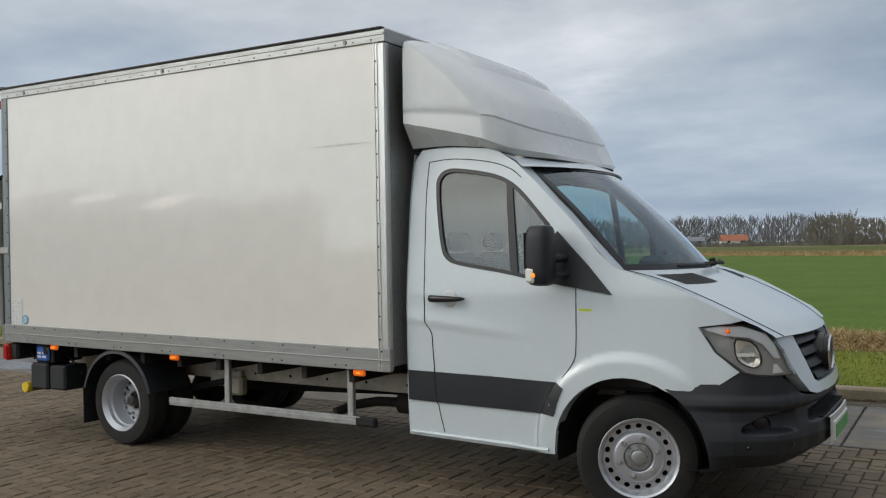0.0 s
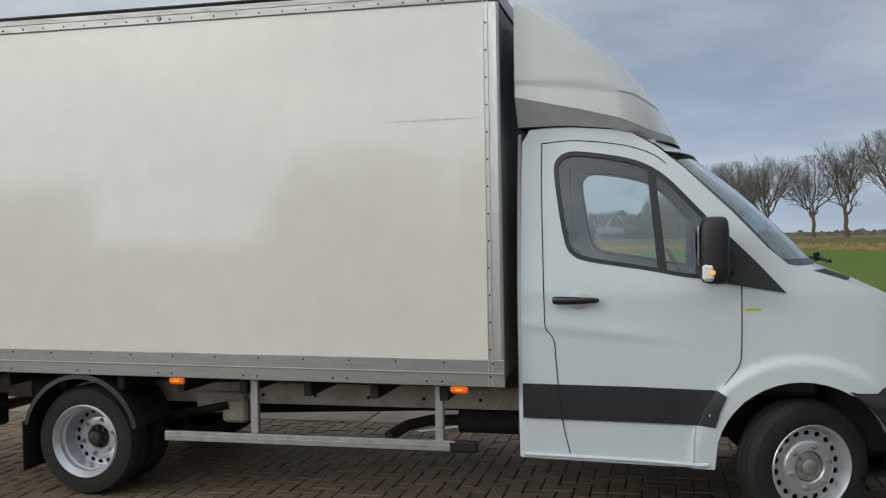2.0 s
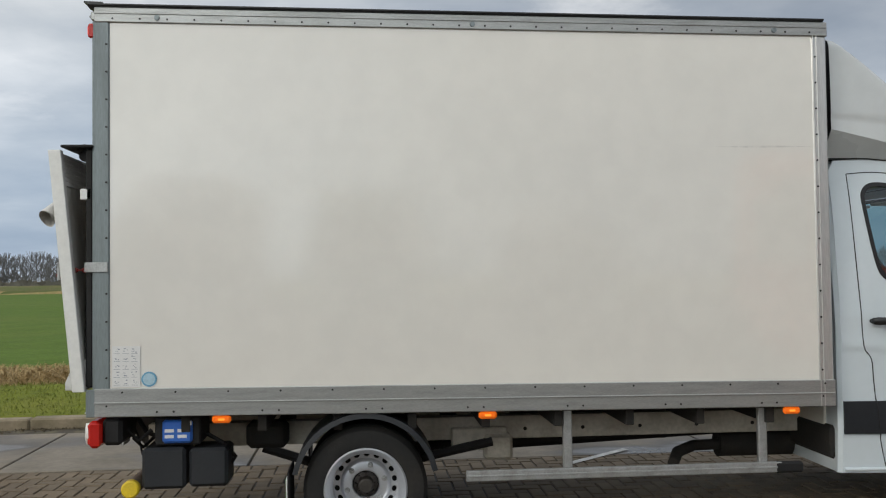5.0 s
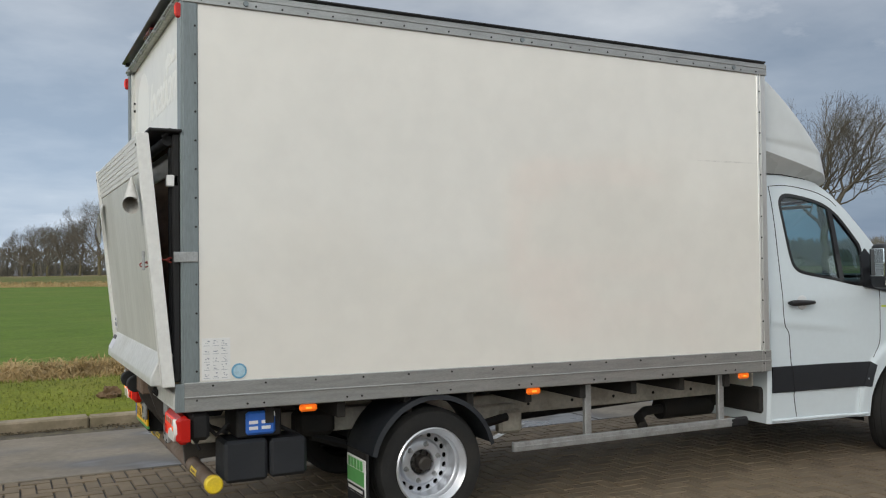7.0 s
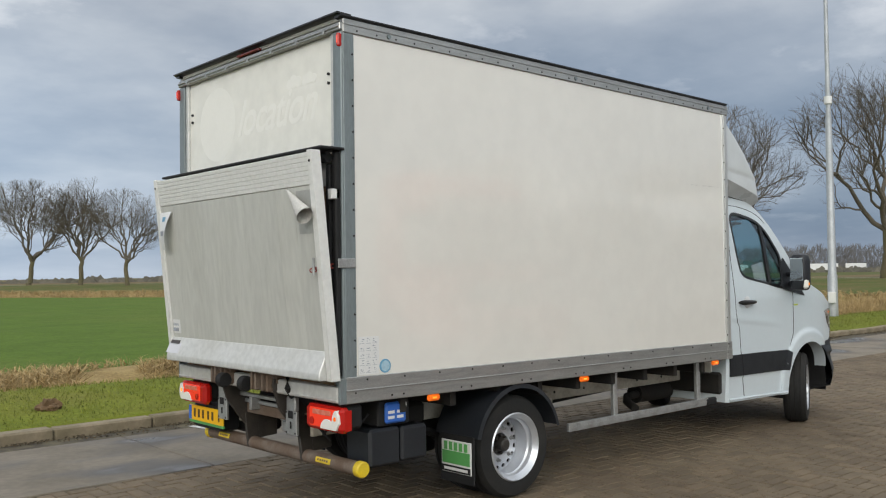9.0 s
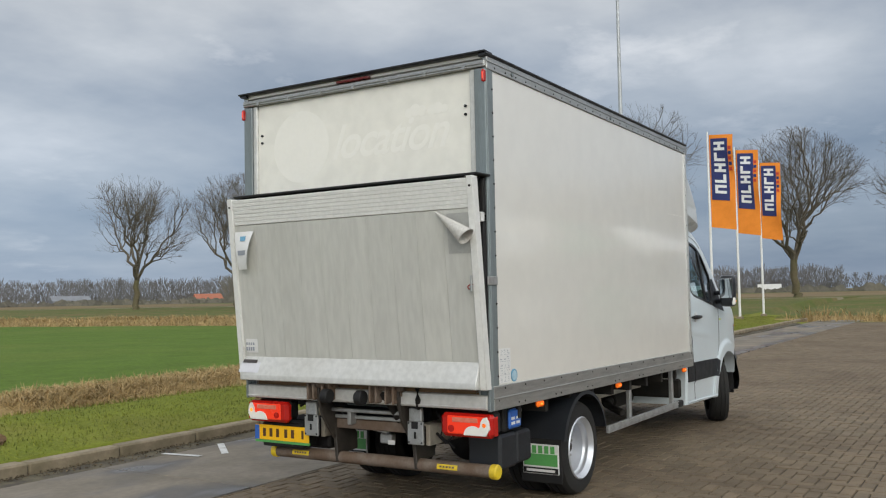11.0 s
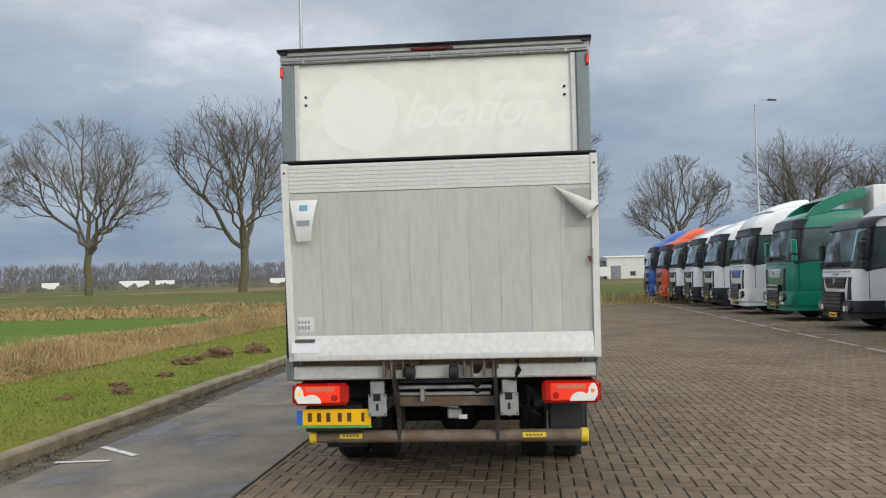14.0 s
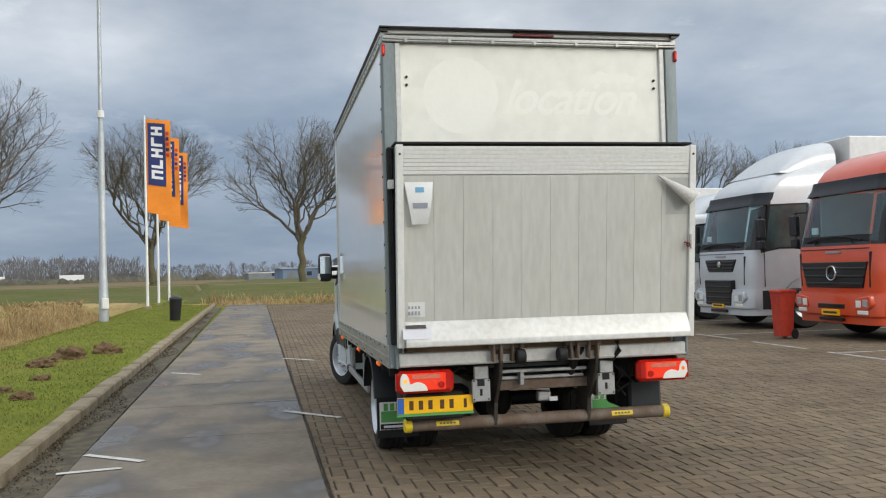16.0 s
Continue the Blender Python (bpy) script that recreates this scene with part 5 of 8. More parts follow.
    part("hub", hub, hubmat, w, "dark oily hub" if rear else "dull steel hub")
    for k in range(8):
        a = 2 * math.pi * k / 8
        u, v = 0.060 * math.cos(a), 0.060 * math.sin(a)
        part("hub_bolt", rod((u, face - s * 0.02, v), (u, face + s * (0.012 if rear else 0.0), v), 0.011, 0.010, 6), hubmat, w)
    return w


def empty_part(name, parent, at):
    o = new(name)
    o.empty_display_size = 0.1
    o.parent = parent
    o.location = at
    return o


for s in (-1, 1):
    wheel("front_wheel", 5.795, s * 0.835, s, False).rotation_euler.z = radians(23)      # steered to the left
    wheel("rear_wheel", 1.469, s * 0.885, s, True)


def chassis():
    for s in (-1, 1):
        b = slab(0.15, 5.6, s * 0.44, s * 0.475, 0.52, 0.66, 0.006)
        slab(0.15, 5.6, s * 0.38, s * 0.475, 0.65, 0.662, 0.002, b)
        part("frame_rail", b, M_frame, truck, "cream painted chassis rail")
        b = bmesh.new()
        for x in np.arange(2.1, 4.2, 0.37):
            rod((x, s * 0.474, 0.58), (x, s * 0.478, 0.58), 0.012, n=8, bm=b)
        tagged(part("rail_holes", b, M_dark, truck), kind="stuff")
    b = slab(2.0, 2.35, -0.52, -0.46, 0.46, 0.60, 0.01)
    slab(2.20, 2.38, -0.55, -0.46, 0.40, 0.56, 0.02, b)
    part("spring_hanger", b, M_frame, truck)
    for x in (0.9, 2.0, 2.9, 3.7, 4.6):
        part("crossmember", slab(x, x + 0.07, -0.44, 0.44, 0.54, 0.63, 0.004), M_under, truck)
    for s in (-1, 1):
        b = bent([(0.85, s * 0.55, 0.52), (1.15, s * 0.55, 0.42), (1.47, s * 0.55, 0.39), (1.8, s * 0.55, 0.43), (2.25, s * 0.55, 0.52)], 0.03, 6)
        part("leaf_spring", b, M_dark, truck)
    part("rear_axle", rod((1.469, -0.62, 0.347), (1.469, 0.62, 0.347), 0.06), M_dark, truck)
    b = bmesh.new()
    bmesh.ops.create_uvsphere(b, u_segments=20, v_segments=12, radius=0.17, matrix=Matrix.Translation((1.469, 0, 0.347)))
    part("differential", b, M_dark, truck)
    part("propshaft", rod((1.6, 0, 0.38), (4.6, 0, 0.50), 0.045), M_dark, truck)
    part("fuel_tank", slab(2.5, 3.6, 0.0, 0.40, 0.40, 0.62, 0.05), M_dark, truck)
    part("muffler", rod((3.78, -0.30, 0.42), (4.36, -0.30, 0.42), 0.085, n=20), M_under, truck, "grey-brown muffler")
    part("exhaust_pipe", bent([(3.8, -0.32, 0.42), (3.6, -0.35, 0.42), (3.46, -0.45, 0.40), (3.38, -0.60, 0.36)], 0.036, 12), M_under, truck)
    part("front_axle", rod((5.795, -0.7, 0.347), (5.795, 0.7, 0.347), 0.05), M_dark, truck)
    for s in (-1, 1):
        bar = part("side_guard", slab(2.04, 3.90, s * 0.965, s * 0.995, 0.375, 0.435, 0.004), M_galv, truck, "galvanised side underrun bar")
        slabz = bmesh.new()
        slab(2.04, 3.88, s * 0.994, s * 0.999, 0.40, 0.41, 0.001, slabz)
        part("guard_ridge", slabz, M_galv, bar)
        for x in (2.635, 3.80):
            part("guard_post", slab(x - 0.026, x + 0.026, s * 0.93, s * 0.965, 0.385, 0.79, 0.005), M_galv, bar)
        part("guard_end", slab(3.86, 4.03, s * 0.955, s * 1.0, 0.37, 0.435, 0.012), M_dark, bar)
        # mudguard
        arcp = arc(1.469, 0.37, 0.415, 168, 12, 22)
        b = loft([[(x, s * 1.04, z) for x, z in arcp], [(x, s * 0.62, z) for x, z in arcp]])
        loft([[(x, s * 1.04, z) for x, z in arcp], [(1.469 + (x - 1.469) * 0.93, s * 1.045, 0.37 + (z - 0.37) * 0.93) for x, z in arcp]], bm=b)
        part("mudguard", b, M_plastic, truck, "dull black rear mudguard")
        f = part("mud_flap", slab(1.035, 1.047, *sorted((s * 0.70, s * 1.03)), 0.15, 0.47, 0.004), M_dark, truck, "black mud flap with green dealer sign")
        sg = part("flap_sign", slab(1.026, 1.036, *sorted((s * 0.72, s * 1.01)), 0.215, 0.43, 0.003), M_paper, f)
        part("sign_field", slab(1.0235, 1.027, *sorted((s * 0.73, s * 1.0)), 0.275, 0.36, 0), M_green, f)
        b = bmesh.new()
        for k in range(5):
            slab(1.022, 1.027, *sorted((s * (0.75 + k * 0.049), s * (0.782 + k * 0.049))), 0.365, 0.42, 0, b)
        tagged(part("sign_letters", b, M_green, f), kind="stuff")
        part("sign_bar", slab(1.0235, 1.027, *sorted((s * 0.725, s * 1.005)), 0.22, 0.262, 0), M_dark, f)
        part("sign_bar_print", slab(1.022, 1.025, *sorted((s * 0.75, s * 0.98)), 0.232, 0.25, 0), M_paper, f)
    # boxes ahead of the rear overhang
    part("battery_box", slab(0.23, 0.47, -0.97, -0.72, 0.38, 0.61, 0.018), M_plastic, truck, "black battery box")
    part("battery_box", slab(0.485, 0.70, -0.96, -0.72, 0.385, 0.60, 0.018), M_plastic, truck, "black battery box")
    p = part("pump_unit", slab(0.30, 0.55, -0.96, -0.66, 0.62, 0.78, 0.01), M_dark, truck, "black hydraulic pump with blue label")
    part("pump_label", slab(0.345, 0.51, -0.985, -0.955, 0.635, 0.765, 0.02), M_blue, p)
    b = bmesh.new()
    for r in range(2):
        for c in range(2):
            slab(0.36 + c * 0.07, 0.41 + c * 0.07, -0.9865, -0.98, 0.665 + r * 0.032, 0.683 + r * 0.032, 0, b)
    slab(0.46, 0.505, -0.9865, -0.98, 0.735, 0.758, 0, b)
    tagged(part("label_print", b, M_paper, p), kind="stuff")
    part("hose", bent([(0.55, -0.8, 0.66), (0.66, -0.82, 0.60), (0.72, -0.8, 0.52), (0.68, -0.78, 0.46)], 0.012, 8), M_dark, truck)
    part("hose", bent([(0.12, -0.7, 0.78), (0.2, -0.72, 0.66), (0.3, -0.75, 0.62)], 0.014, 8), M_dark, truck)
    part("hose", bent([(0.12, -0.9, 0.72), (0.2, -0.9, 0.64), (0.27, -0.9, 0.70)], 0.012, 8), M_dark, truck)
    part("air_reservoir", slab(0.75, 1.0, -0.6, -0.45, 0.52, 0.68, 0.03), M_under, truck)


chassis()


M_platebar = material("dark_brown_print", (0.09, 0.035, 0.01), 0.5, amount=0.1)
M_redpale = material("pale_red_reflector", (0.75, 0.20, 0.13), 0.25, amount=0.15, scale=20, coat=0.5)


def tail_lift():
    lift = part("tail_lift", bmesh.new(), M_lift, truck, "folded grey aluminium tail lift platform")
    # platform: upright with its top leaning back; (x outer face, z)
    zb, zt = 0.955, 2.255

    def face(z):
        return lerp_table([(0.90, -0.112), (0.955, -0.105), (1.11, -0.105), (2.06, -0.205), (2.255, -0.235)], z)

    def across(y):                          # the platform hangs a little off the truck's middle
        return y * 1.012 - 0.028

    def board(y0, y1, z0, z1, out=0.0, thick=0.045, bev=0.003):
        b = bmesh.new()
        y0, y1 = across(y0), across(y1)
        vs = [b.verts.new(p) for p in ((face(z0) - out, y0, z0), (face(z0) - out, y1, z0), (face(z1) - out, y1, z1), (face(z1) - out, y0, z1),
                                       (face(z0) + thick, y0, z0), (face(z0) + thick, y1, z0), (face(z1) + thick, y1, z1), (face(z1) + thick, y0, z1))]
        for f in ((0, 1, 2, 3), (7, 6, 5, 4), (0, 4, 5, 1), (3, 2, 6, 7), (0, 3, 7, 4), (1, 5, 6, 2)):
            b.faces.new([vs[i] for i in f])
        if bev:
            bmesh.ops.bevel(b, geom=b.edges[:], offset=bev, segments=1, affect="EDGES")
        return b
    n = 10
    for i in range(n):
        w = 1.97 / n
        part("platform_plank", board(-0.985 + i * w, -0.985 + (i + 1) * w, 1.10, 2.065, bev=0.0018), M_lift, lift, "scuffed grey platform plank" if i == 0 else "")
    for i in range(7):
        z = 2.068 + i * 0.0262
        part("ribbed_strip", board(-0.985, 0.985, z, z + 0.0255, 0.003, 0.05), M_rib, lift)
    for y in (-1.03, 0.985):
        part("platform_edge", board(y, y + 0.045, 0.94, 2.262, 0.006, 0.06), M_rib, lift)
    # lower ramp lip turning outwards
    b = prism([(face(1.11) - 0.004, 1.112), (-0.165, 0.985), (-0.165, 0.945), (-0.06, 0.94), (-0.05, 1.11)], "y", across(-0.984), across(0.984), 0.005)
    part("ramp_lip", b, M_liftedge, lift, "bright worn ramp lip", smooth=12)
    part("platform_top_seal", slab(-0.175, -0.004, across(-1.03), across(1.03), 2.275, 2.290, 0.004), M_dark, lift)
    b = bmesh.new()
    for y in (-1.03, 1.03):
        for z in (1.05, 1.35, 1.7, 2.0, 2.2):
            rod((face(z) - 0.012, across(y * 0.978), z), (face(z), across(y * 0.978), z), 0.008, n=8, bm=b)
    tagged(part("platform_rivets", b, M_under, lift), kind="stuff")
    # gap between platform and body
    for s, y in ((-1, RIGHT), (1, LEFT)):
        part("door_seal", slab(-0.05, -0.012, y + (0.01 if s < 0 else -0.05), y + (0.05 if s < 0 else -0.01), 0.96, 2.27, 0.008), M_dark, lift)
        part("lift_post", slab(-0.06, 0.0, y - s * 0.10, y - s * 0.06, 0.96, 2.2, 0.006), M_dark, lift)
        part("hinge_block", slab(-0.08, -0.02, y - s * 0.01 + s * 0.0, y - s * 0.05, 1.99, 2.05, 0.004), M_paper, lift)
    part("roller_door", slab(0.0, 0.018, RIGHT + 0.1, LEFT - 0.1, 0.9, 2.27, 0), M_wood, lift, "brown boards behind the platform")
    part("door_rail", slab(-0.012, 0.0, RIGHT + 0.1, LEFT - 0.1, 2.08, 2.22, 0.004), M_rib, lift, "pale grey rail across the brown boards")
    part("door_tube", rod((-0.07, RIGHT + 0.05, 2.235), (-0.07, LEFT - 0.05, 2.235), 0.028, n=14), M_dark, lift, "black cross tube")
    part("latch_plate", slab(-0.05, 0.075, RIGHT - 0.013, RIGHT - 0.004, 1.59, 1.645, 0.003), M_galv, lift, "steel latch with red chain")
    ch = bmesh.new()
    for i in range(5):
        c = Vector((-0.19 + i * 0.034, RIGHT + 0.04, 1.575 + 0.008 * i + 0.01 * math.sin(i)))
        bent([c + Vector((0.024 * math.cos(a), 0.012 * math.sin(a) * (i % 2), 0.012 * math.sin(a) * (1 - i % 2) + 0.003)) for a in [2 * math.pi * k / 10 for k in range(11)]], 0.004, 5, ch)
    part("chain", ch, material("red_chain", (0.30, 0.03, 0.02), 0.5, amount=0.3), lift)
    b = slab(-0.205, -0.19, RIGHT + 0.018, RIGHT + 0.03, 1.55, 1.65, 0.003)
    part("chain_bracket", b, M_galv, lift)
    b = bent([(-0.10, RIGHT + 0.03, 2.25), (-0.06, RIGHT + 0.03, 2.29), (0.0, RIGHT + 0.03, 2.265)], 0.012, 6)
    part("top_hook", b, M_dark, lift)
    # stickers
    def sticker(name, y0, y1, z0, z1, mat, label, out=0.004):
        return part(name, board(y0, y1, z0, z1, out, -out + 0.001, 0), mat, lift, label)
    sticker("square_sticker", 0.85, 0.96, 1.14, 1.24, M_paper, "small white sticker with grey code bars", 0.005)
    b = bmesh.new()
    for i in range(4):
        for k in range(2):
            slab(face(1.19) - 0.0075, face(1.19) - 0.004, 0.865 + i * 0.022, 0.878 + i * 0.022, 1.155 + k * 0.04, 1.18 + k * 0.04, 0, b)
    tagged(part("sticker_bars", b, M_ink, lift), kind="stuff")
    part("ramp_sticker", prism([(face(1.11) - 0.008, 1.10), (-0.162, 1.0), (-0.159, 1.0), (face(1.11) - 0.003, 1.10)], "y", 0.795, 0.985), material("silver_sticker", (0.62, 0.62, 0.66), 0.35, amount=0.1), lift, "silver maker's sticker on the ramp lip")
    part("ramp_sticker_bar", prism([(-0.122, 1.09), (-0.135, 1.068), (-0.131, 1.068), (-0.118, 1.09)], "y", 0.83, 0.965), M_inkdark, lift)
    # peeling warning flags: curled white film, one hanging on each upper corner
    u = []
    for i in range(9):
        f = i / 8
        z = 2.02 - 0.275 * f
        w = 0.098 - 0.045 * f
        u.append([(face(z) - 0.012 - 0.05 * math.sin(f * 2.4) * (0.3 + 0.7 * k) - 0.02 * f, 0.865 + w * (1 - 2 * k) * (1 if k < 0.5 else 0.92), z) for k in np.linspace(0, 1, 7)])
    lf = part("peeling_sticker", loft(u), M_paper, lift, "peeling white film with blue mark")
    u2 = [[(p[0] - 0.004, p[1], p[2]) for p in row[2:5]] for row in u[1:3]]
    part("sticker_mark", loft(u2), M_lightblue, lift)
    tagged(part("sticker_bars", loft([[(p[0] - 0.004, p[1], p[2]) for p in row[1:6]] for row in (u[4], u[5])]), M_ink, lift), kind="stuff")
    tip, mouth = Vector((face(2.05) - 0.02, -0.79, 2.055)), Vector((face(1.9) - 0.07, -1.03, 1.885))
    q = (mouth - tip).to_track_quat("Z", "Y").to_matrix().to_4x4()
    n_, rows = (mouth - tip).length, []
    for i in range(13):
        f = i / 12
        rows.append([((0.006 + 0.040 * f * (1 - 0.012 * k)) * math.cos(k * 0.42), (0.004 + 0.060 * f * (1 - 0.012 * k)) * math.sin(k * 0.42), n_ * f + 0.012 * math.sin(k * 0.5) * f) for k in range(20)])
    part("curled_sticker", loft(rows), material("grey_film_back", (0.56, 0.545, 0.51), 0.5, spots=(0.46, 0.44, 0.41), scale=8, amount=0.5), lift, "grey rolled-up film hanging off the corner", at=Matrix.Translation(tip) @ q)
    part("bare_patch", board(-0.985, -0.82, 1.79, 2.04, 0.003, 0.0, 0), material("cleaner_aluminium_patch", (0.44, 0.44, 0.42), 0.45, metal=0.3, amount=0.2), lift)
    # rear beam under the platform
    bm_ = slab(-0.05, 0.09, -1.035, 1.0, 0.808, 0.90, 0.006)
    slab(-0.056, -0.04, -1.035, 1.0, 0.818, 0.826, 0.002, bm_)
    beam = part("rear_beam", bm_, M_liftedge, truck, "white ribbed rear sill beam")
    part("beam_shadow_gap", slab(0.01, 0.08, -1.03, 1.03, 0.90, 0.945, 0.003), M_galv, beam)
    for y in (-1.056, 1.002):
        part("beam_end", slab(-0.045, 0.1, y, y + 0.02, 0.80, 0.95, 0.004), M_post, beam)
    # lifting gear
    gear = part("lifting_gear", slab(0.12, 0.22, -0.37, 0.31, 0.60, 0.67, 0.006), M_rust, truck, "rusty brown tail-lift arms and cylinders")
    for y in (0.31, -0.37):
        b = bmesh.new()
        prism([(-0.07, 0.93), (-0.02, 0.94), (0.05, 0.80), (0.36, 0.54), (0.36, 0.42), (0.20, 0.41), (0.06, 0.58), (-0.03, 0.70), (-0.085, 0.86)], "y", y - 0.012, y + 0.012, 0.004, b)
        prism([(0.10, 0.60), (0.20, 0.62), (0.22, 0.37), (0.13, 0.36)], "y", y - 0.014, y + 0.014, 0.004, b)
        part("lift_arm", b, M_oily, gear, "dark oily lift arm")
    for y in (0.27, -0.27):
        b = bmesh.new()
        for k in (-0.09, -0.03, 0.05, 0.1):
            slab(-0.12, 0.0, y + k - 0.008, y + k + 0.008, 0.82, 0.945, 0.012, b)
        rod((-0.07, y - 0.13, 0.925), (-0.07, y + 0.13, 0.925), 0.022, n=12, bm=b)
        part("hinge_lug", b, M_rust, gear)
    for y in (0.19, -0.10):
        part("roller", lathe([(0.0, -0.03), (0.044, -0.03), (0.05, -0.022), (0.05, 0.022), (0.044, 0.03), (0.0, 0.03)], 20, "y", centre=(-0.12, y, 0.855)), M_dark, gear, "black lift roller")
    for y in (-0.245,):
        b = rod((-0.02, y, 0.86), (0.2, y + 0.01, 0.62), 0.03)
        rod((-0.04, y, 0.90), (0.0, y, 0.84), 0.045, n=14, bm=b)
        part("ram", b, M_under, gear, "oily hydraulic ram")
    part("cross_tube", rod((0.30, -0.36, 0.70), (0.30, 0.34, 0.70), 0.06, n=20), M_plastic, gear)
    part("inner_panel", slab(0.26, 0.30, -0.34, 0.32, 0.66, 0.78, 0.01), material("grey_green_steel", (0.14, 0.17, 0.16), 0.5, amount=0.5), gear)
    b = slab(0.10, 0.12, -0.33, 0.30, 0.675, 0.70, 0.004)
    slab(0.05, 0.12, 0.12, 0.15, 0.64, 0.73, 0.004, b)
    part("link_plate", b, M_galv, gear)
    for y0 in (0.375, -0.52):
        b = slab(0.0, 0.02, y0, y0 + 0.125, 0.55, 0.70, 0.004)
        slab(-0.004, 0.03, y0 + 0.01, y0 + 0.11, 0.70, 0.79, 0.006, b)
        br = part("tow_bracket", b, M_galv, gear, "bare galvanised bracket plate")
        h = bmesh.new()
        slab(-0.004, 0.001, y0 + 0.04, y0 + 0.09, 0.655, 0.70, 0, h)
        slab(-0.004, 0.001, y0 + 0.055, y0 + 0.072, 0.59, 0.635, 0.002, h)
        for dy in (0.012, 0.113):
            for z in (0.565, 0.69):
                rod((-0.004, y0 + dy, z), (0.001, y0 + dy, z), 0.006, n=8, bm=h)
        tagged(part("bracket_slots", h, M_dark, br), kind="stuff")
    bp = part("underrun_bar", rod((0.17, -0.975, 0.387), (0.17, 0.935, 0.387), 0.043, n=24), M_rust, truck, "brown round underrun bumper bar")
    for y0, y1 in ((-0.985, -0.935), (0.895, 0.945)):
        part("end_cap", lathe([(0.0, y0 - 0.003), (0.040, y0 - 0.003), (0.049, y0 + 0.006), (0.049, y1 - 0.006), (0.044, y1)] if y0 < 0 else [(0.044, y0), (0.049, y0 + 0.006), (0.049, y1 - 0.006), (0.040, y1 + 0.003), (0.0, y1 + 0.003)], 28, "y", centre=(0.17, 0, 0.387)), M_yellow, bp, "yellow plastic end cap")
    for y in (-0.62, 0.65):
        part("bar_sticker", rod((0.17, y - 0.085, 0.387), (0.17, y + 0.085, 0.387), 0.0438, n=24), M_rust, bp)
        pts = [[(0.17 - 0.0455 * math.cos(a), yy, 0.387 + 0.0455 * math.sin(a)) for a in np.linspace(-0.15, 0.6, 6)] for yy in np.linspace(y - 0.08, y + 0.08, 5)]
        sk = part("warning_sticker", loft(pts), M_yellow, bp)
        bars = bmesh.new()
        for k in range(5):
            loft([[(0.17 - 0.047 * math.cos(a), yy, 0.387 + 0.047 * math.sin(a)) for a in (0.10, 0.36)] for yy in (y - 0.055 + k * 0.024, y - 0.039 + k * 0.024)], bm=bars)
        tagged(part("sticker_print", bars, M_rust, sk), kind="stuff")
    # tail lamps
    for s, y0 in ((-1, -1.062), (1, 0.632)):
        lamp = part("tail_lamp", slab(-0.04, 0.035, y0, y0 + 0.385, 0.630, 0.780, 0.025), M_red, truck, "red tail lamp with clear reversing insert")
        out = y0 + (0.03 if s < 0 else 0.355)
        d = 1 if s < 0 else -1
        part("lamp_glow", slab(-0.046, -0.03, *sorted((out + d * 0.02, out + d * 0.30)), 0.65, 0.765, 0.012), M_redon, lamp, "lit red field")
        part("lamp_upper", slab(-0.049, -0.03, *sorted((out + d * 0.07, out + d * 0.26)), 0.725, 0.757, 0.004), M_redpale, lamp, "paler red upper reflector")
        part("stop_bulb", rod((-0.052, out + d * 0.265, 0.685), (-0.04, out + d * 0.265, 0.685), 0.022, n=18), M_red, lamp)
        dome = [(out + d * (0.105 + 0.068 * math.cos(a)), 0.648 + 0.060 * math.sin(a)) for a in np.linspace(0, 2.3, 9)]
        wing = [(out + d * 0.05, 0.705), (out + d * 0.048, 0.735), (out + d * 0.03, 0.762), (out + d * 0.008, 0.766), (out - d * 0.008, 0.74), (out - d * 0.012, 0.69), (out + d * 0.012, 0.648)]
        b = prism(dome + wing, "x", -0.052, -0.03, 0.002)
        part("reversing_lens", b, M_clear, lamp, "clear reversing lens")
        part("indicator", rod((-0.054, out + d * 0.022, 0.715), (-0.045, out + d * 0.022, 0.715), 0.013, n=14), M_amber_on if s > 0 else M_orange, lamp)
        part("lamp_side", slab(-0.02, 0.03, y0 - 0.004 if s < 0 else y0 + 0.385, y0 if s < 0 else y0 + 0.389, 0.645, 0.765, 0.002), M_red, lamp)
        part("lamp_back", slab(0.034, 0.14, y0 + 0.03, y0 + 0.35, 0.64, 0.79, 0.02), M_dark, lamp)
    # number plate with plain bars for its signs
    pl = part("rear_plate", slab(0.03, 0.045, 0.49, 1.01, 0.487, 0.597, 0.004), M_plate, truck, "yellow rear number plate")
    part("plate_band", slab(0.0285, 0.04, 0.965, 1.008, 0.49, 0.594, 0), M_blue, pl)
    b = bmesh.new()
    for y, w in ((0.915, 0.03), (0.85, 0.03), (0.785, 0.03), (0.705, 0.03), (0.64, 0.03), (0.545, 0.022)):
        slab(0.0282, 0.04, y - w / 2, y + w / 2, 0.512, 0.574, 0.002, b)
    tagged(part("plate_print", b, M_platebar, pl), kind="stuff")
    part("plate_holder", slab(0.034, 0.05, 0.488, 1.012, 0.468, 0.487, 0.002), M_green, pl)
    part("plate_bracket", slab(0.046, 0.2, 0.55, 0.95, 0.44, 0.62, 0.01), M_dark, truck)
    part("rear_box", slab(0.22, 0.5, 0.45, 0.95, 0.42, 0.62, 0.02), M_dark, truck)
    b = bent([(-0.06, -0.52, 0.93), (-0.07, -0.53, 0.86), (-0.02, -0.5, 0.80), (0.05, -0.35, 0.82)], 0.018, 8)
    part("hose", b, M_dark, gear)
    part("cable", bent([(0.1, -0.6, 0.72), (0.12, -0.7, 0.62), (0.15, -0.6, 0.55), (0.2, -0.5, 0.6)], 0.01, 6), M_dark, gear)
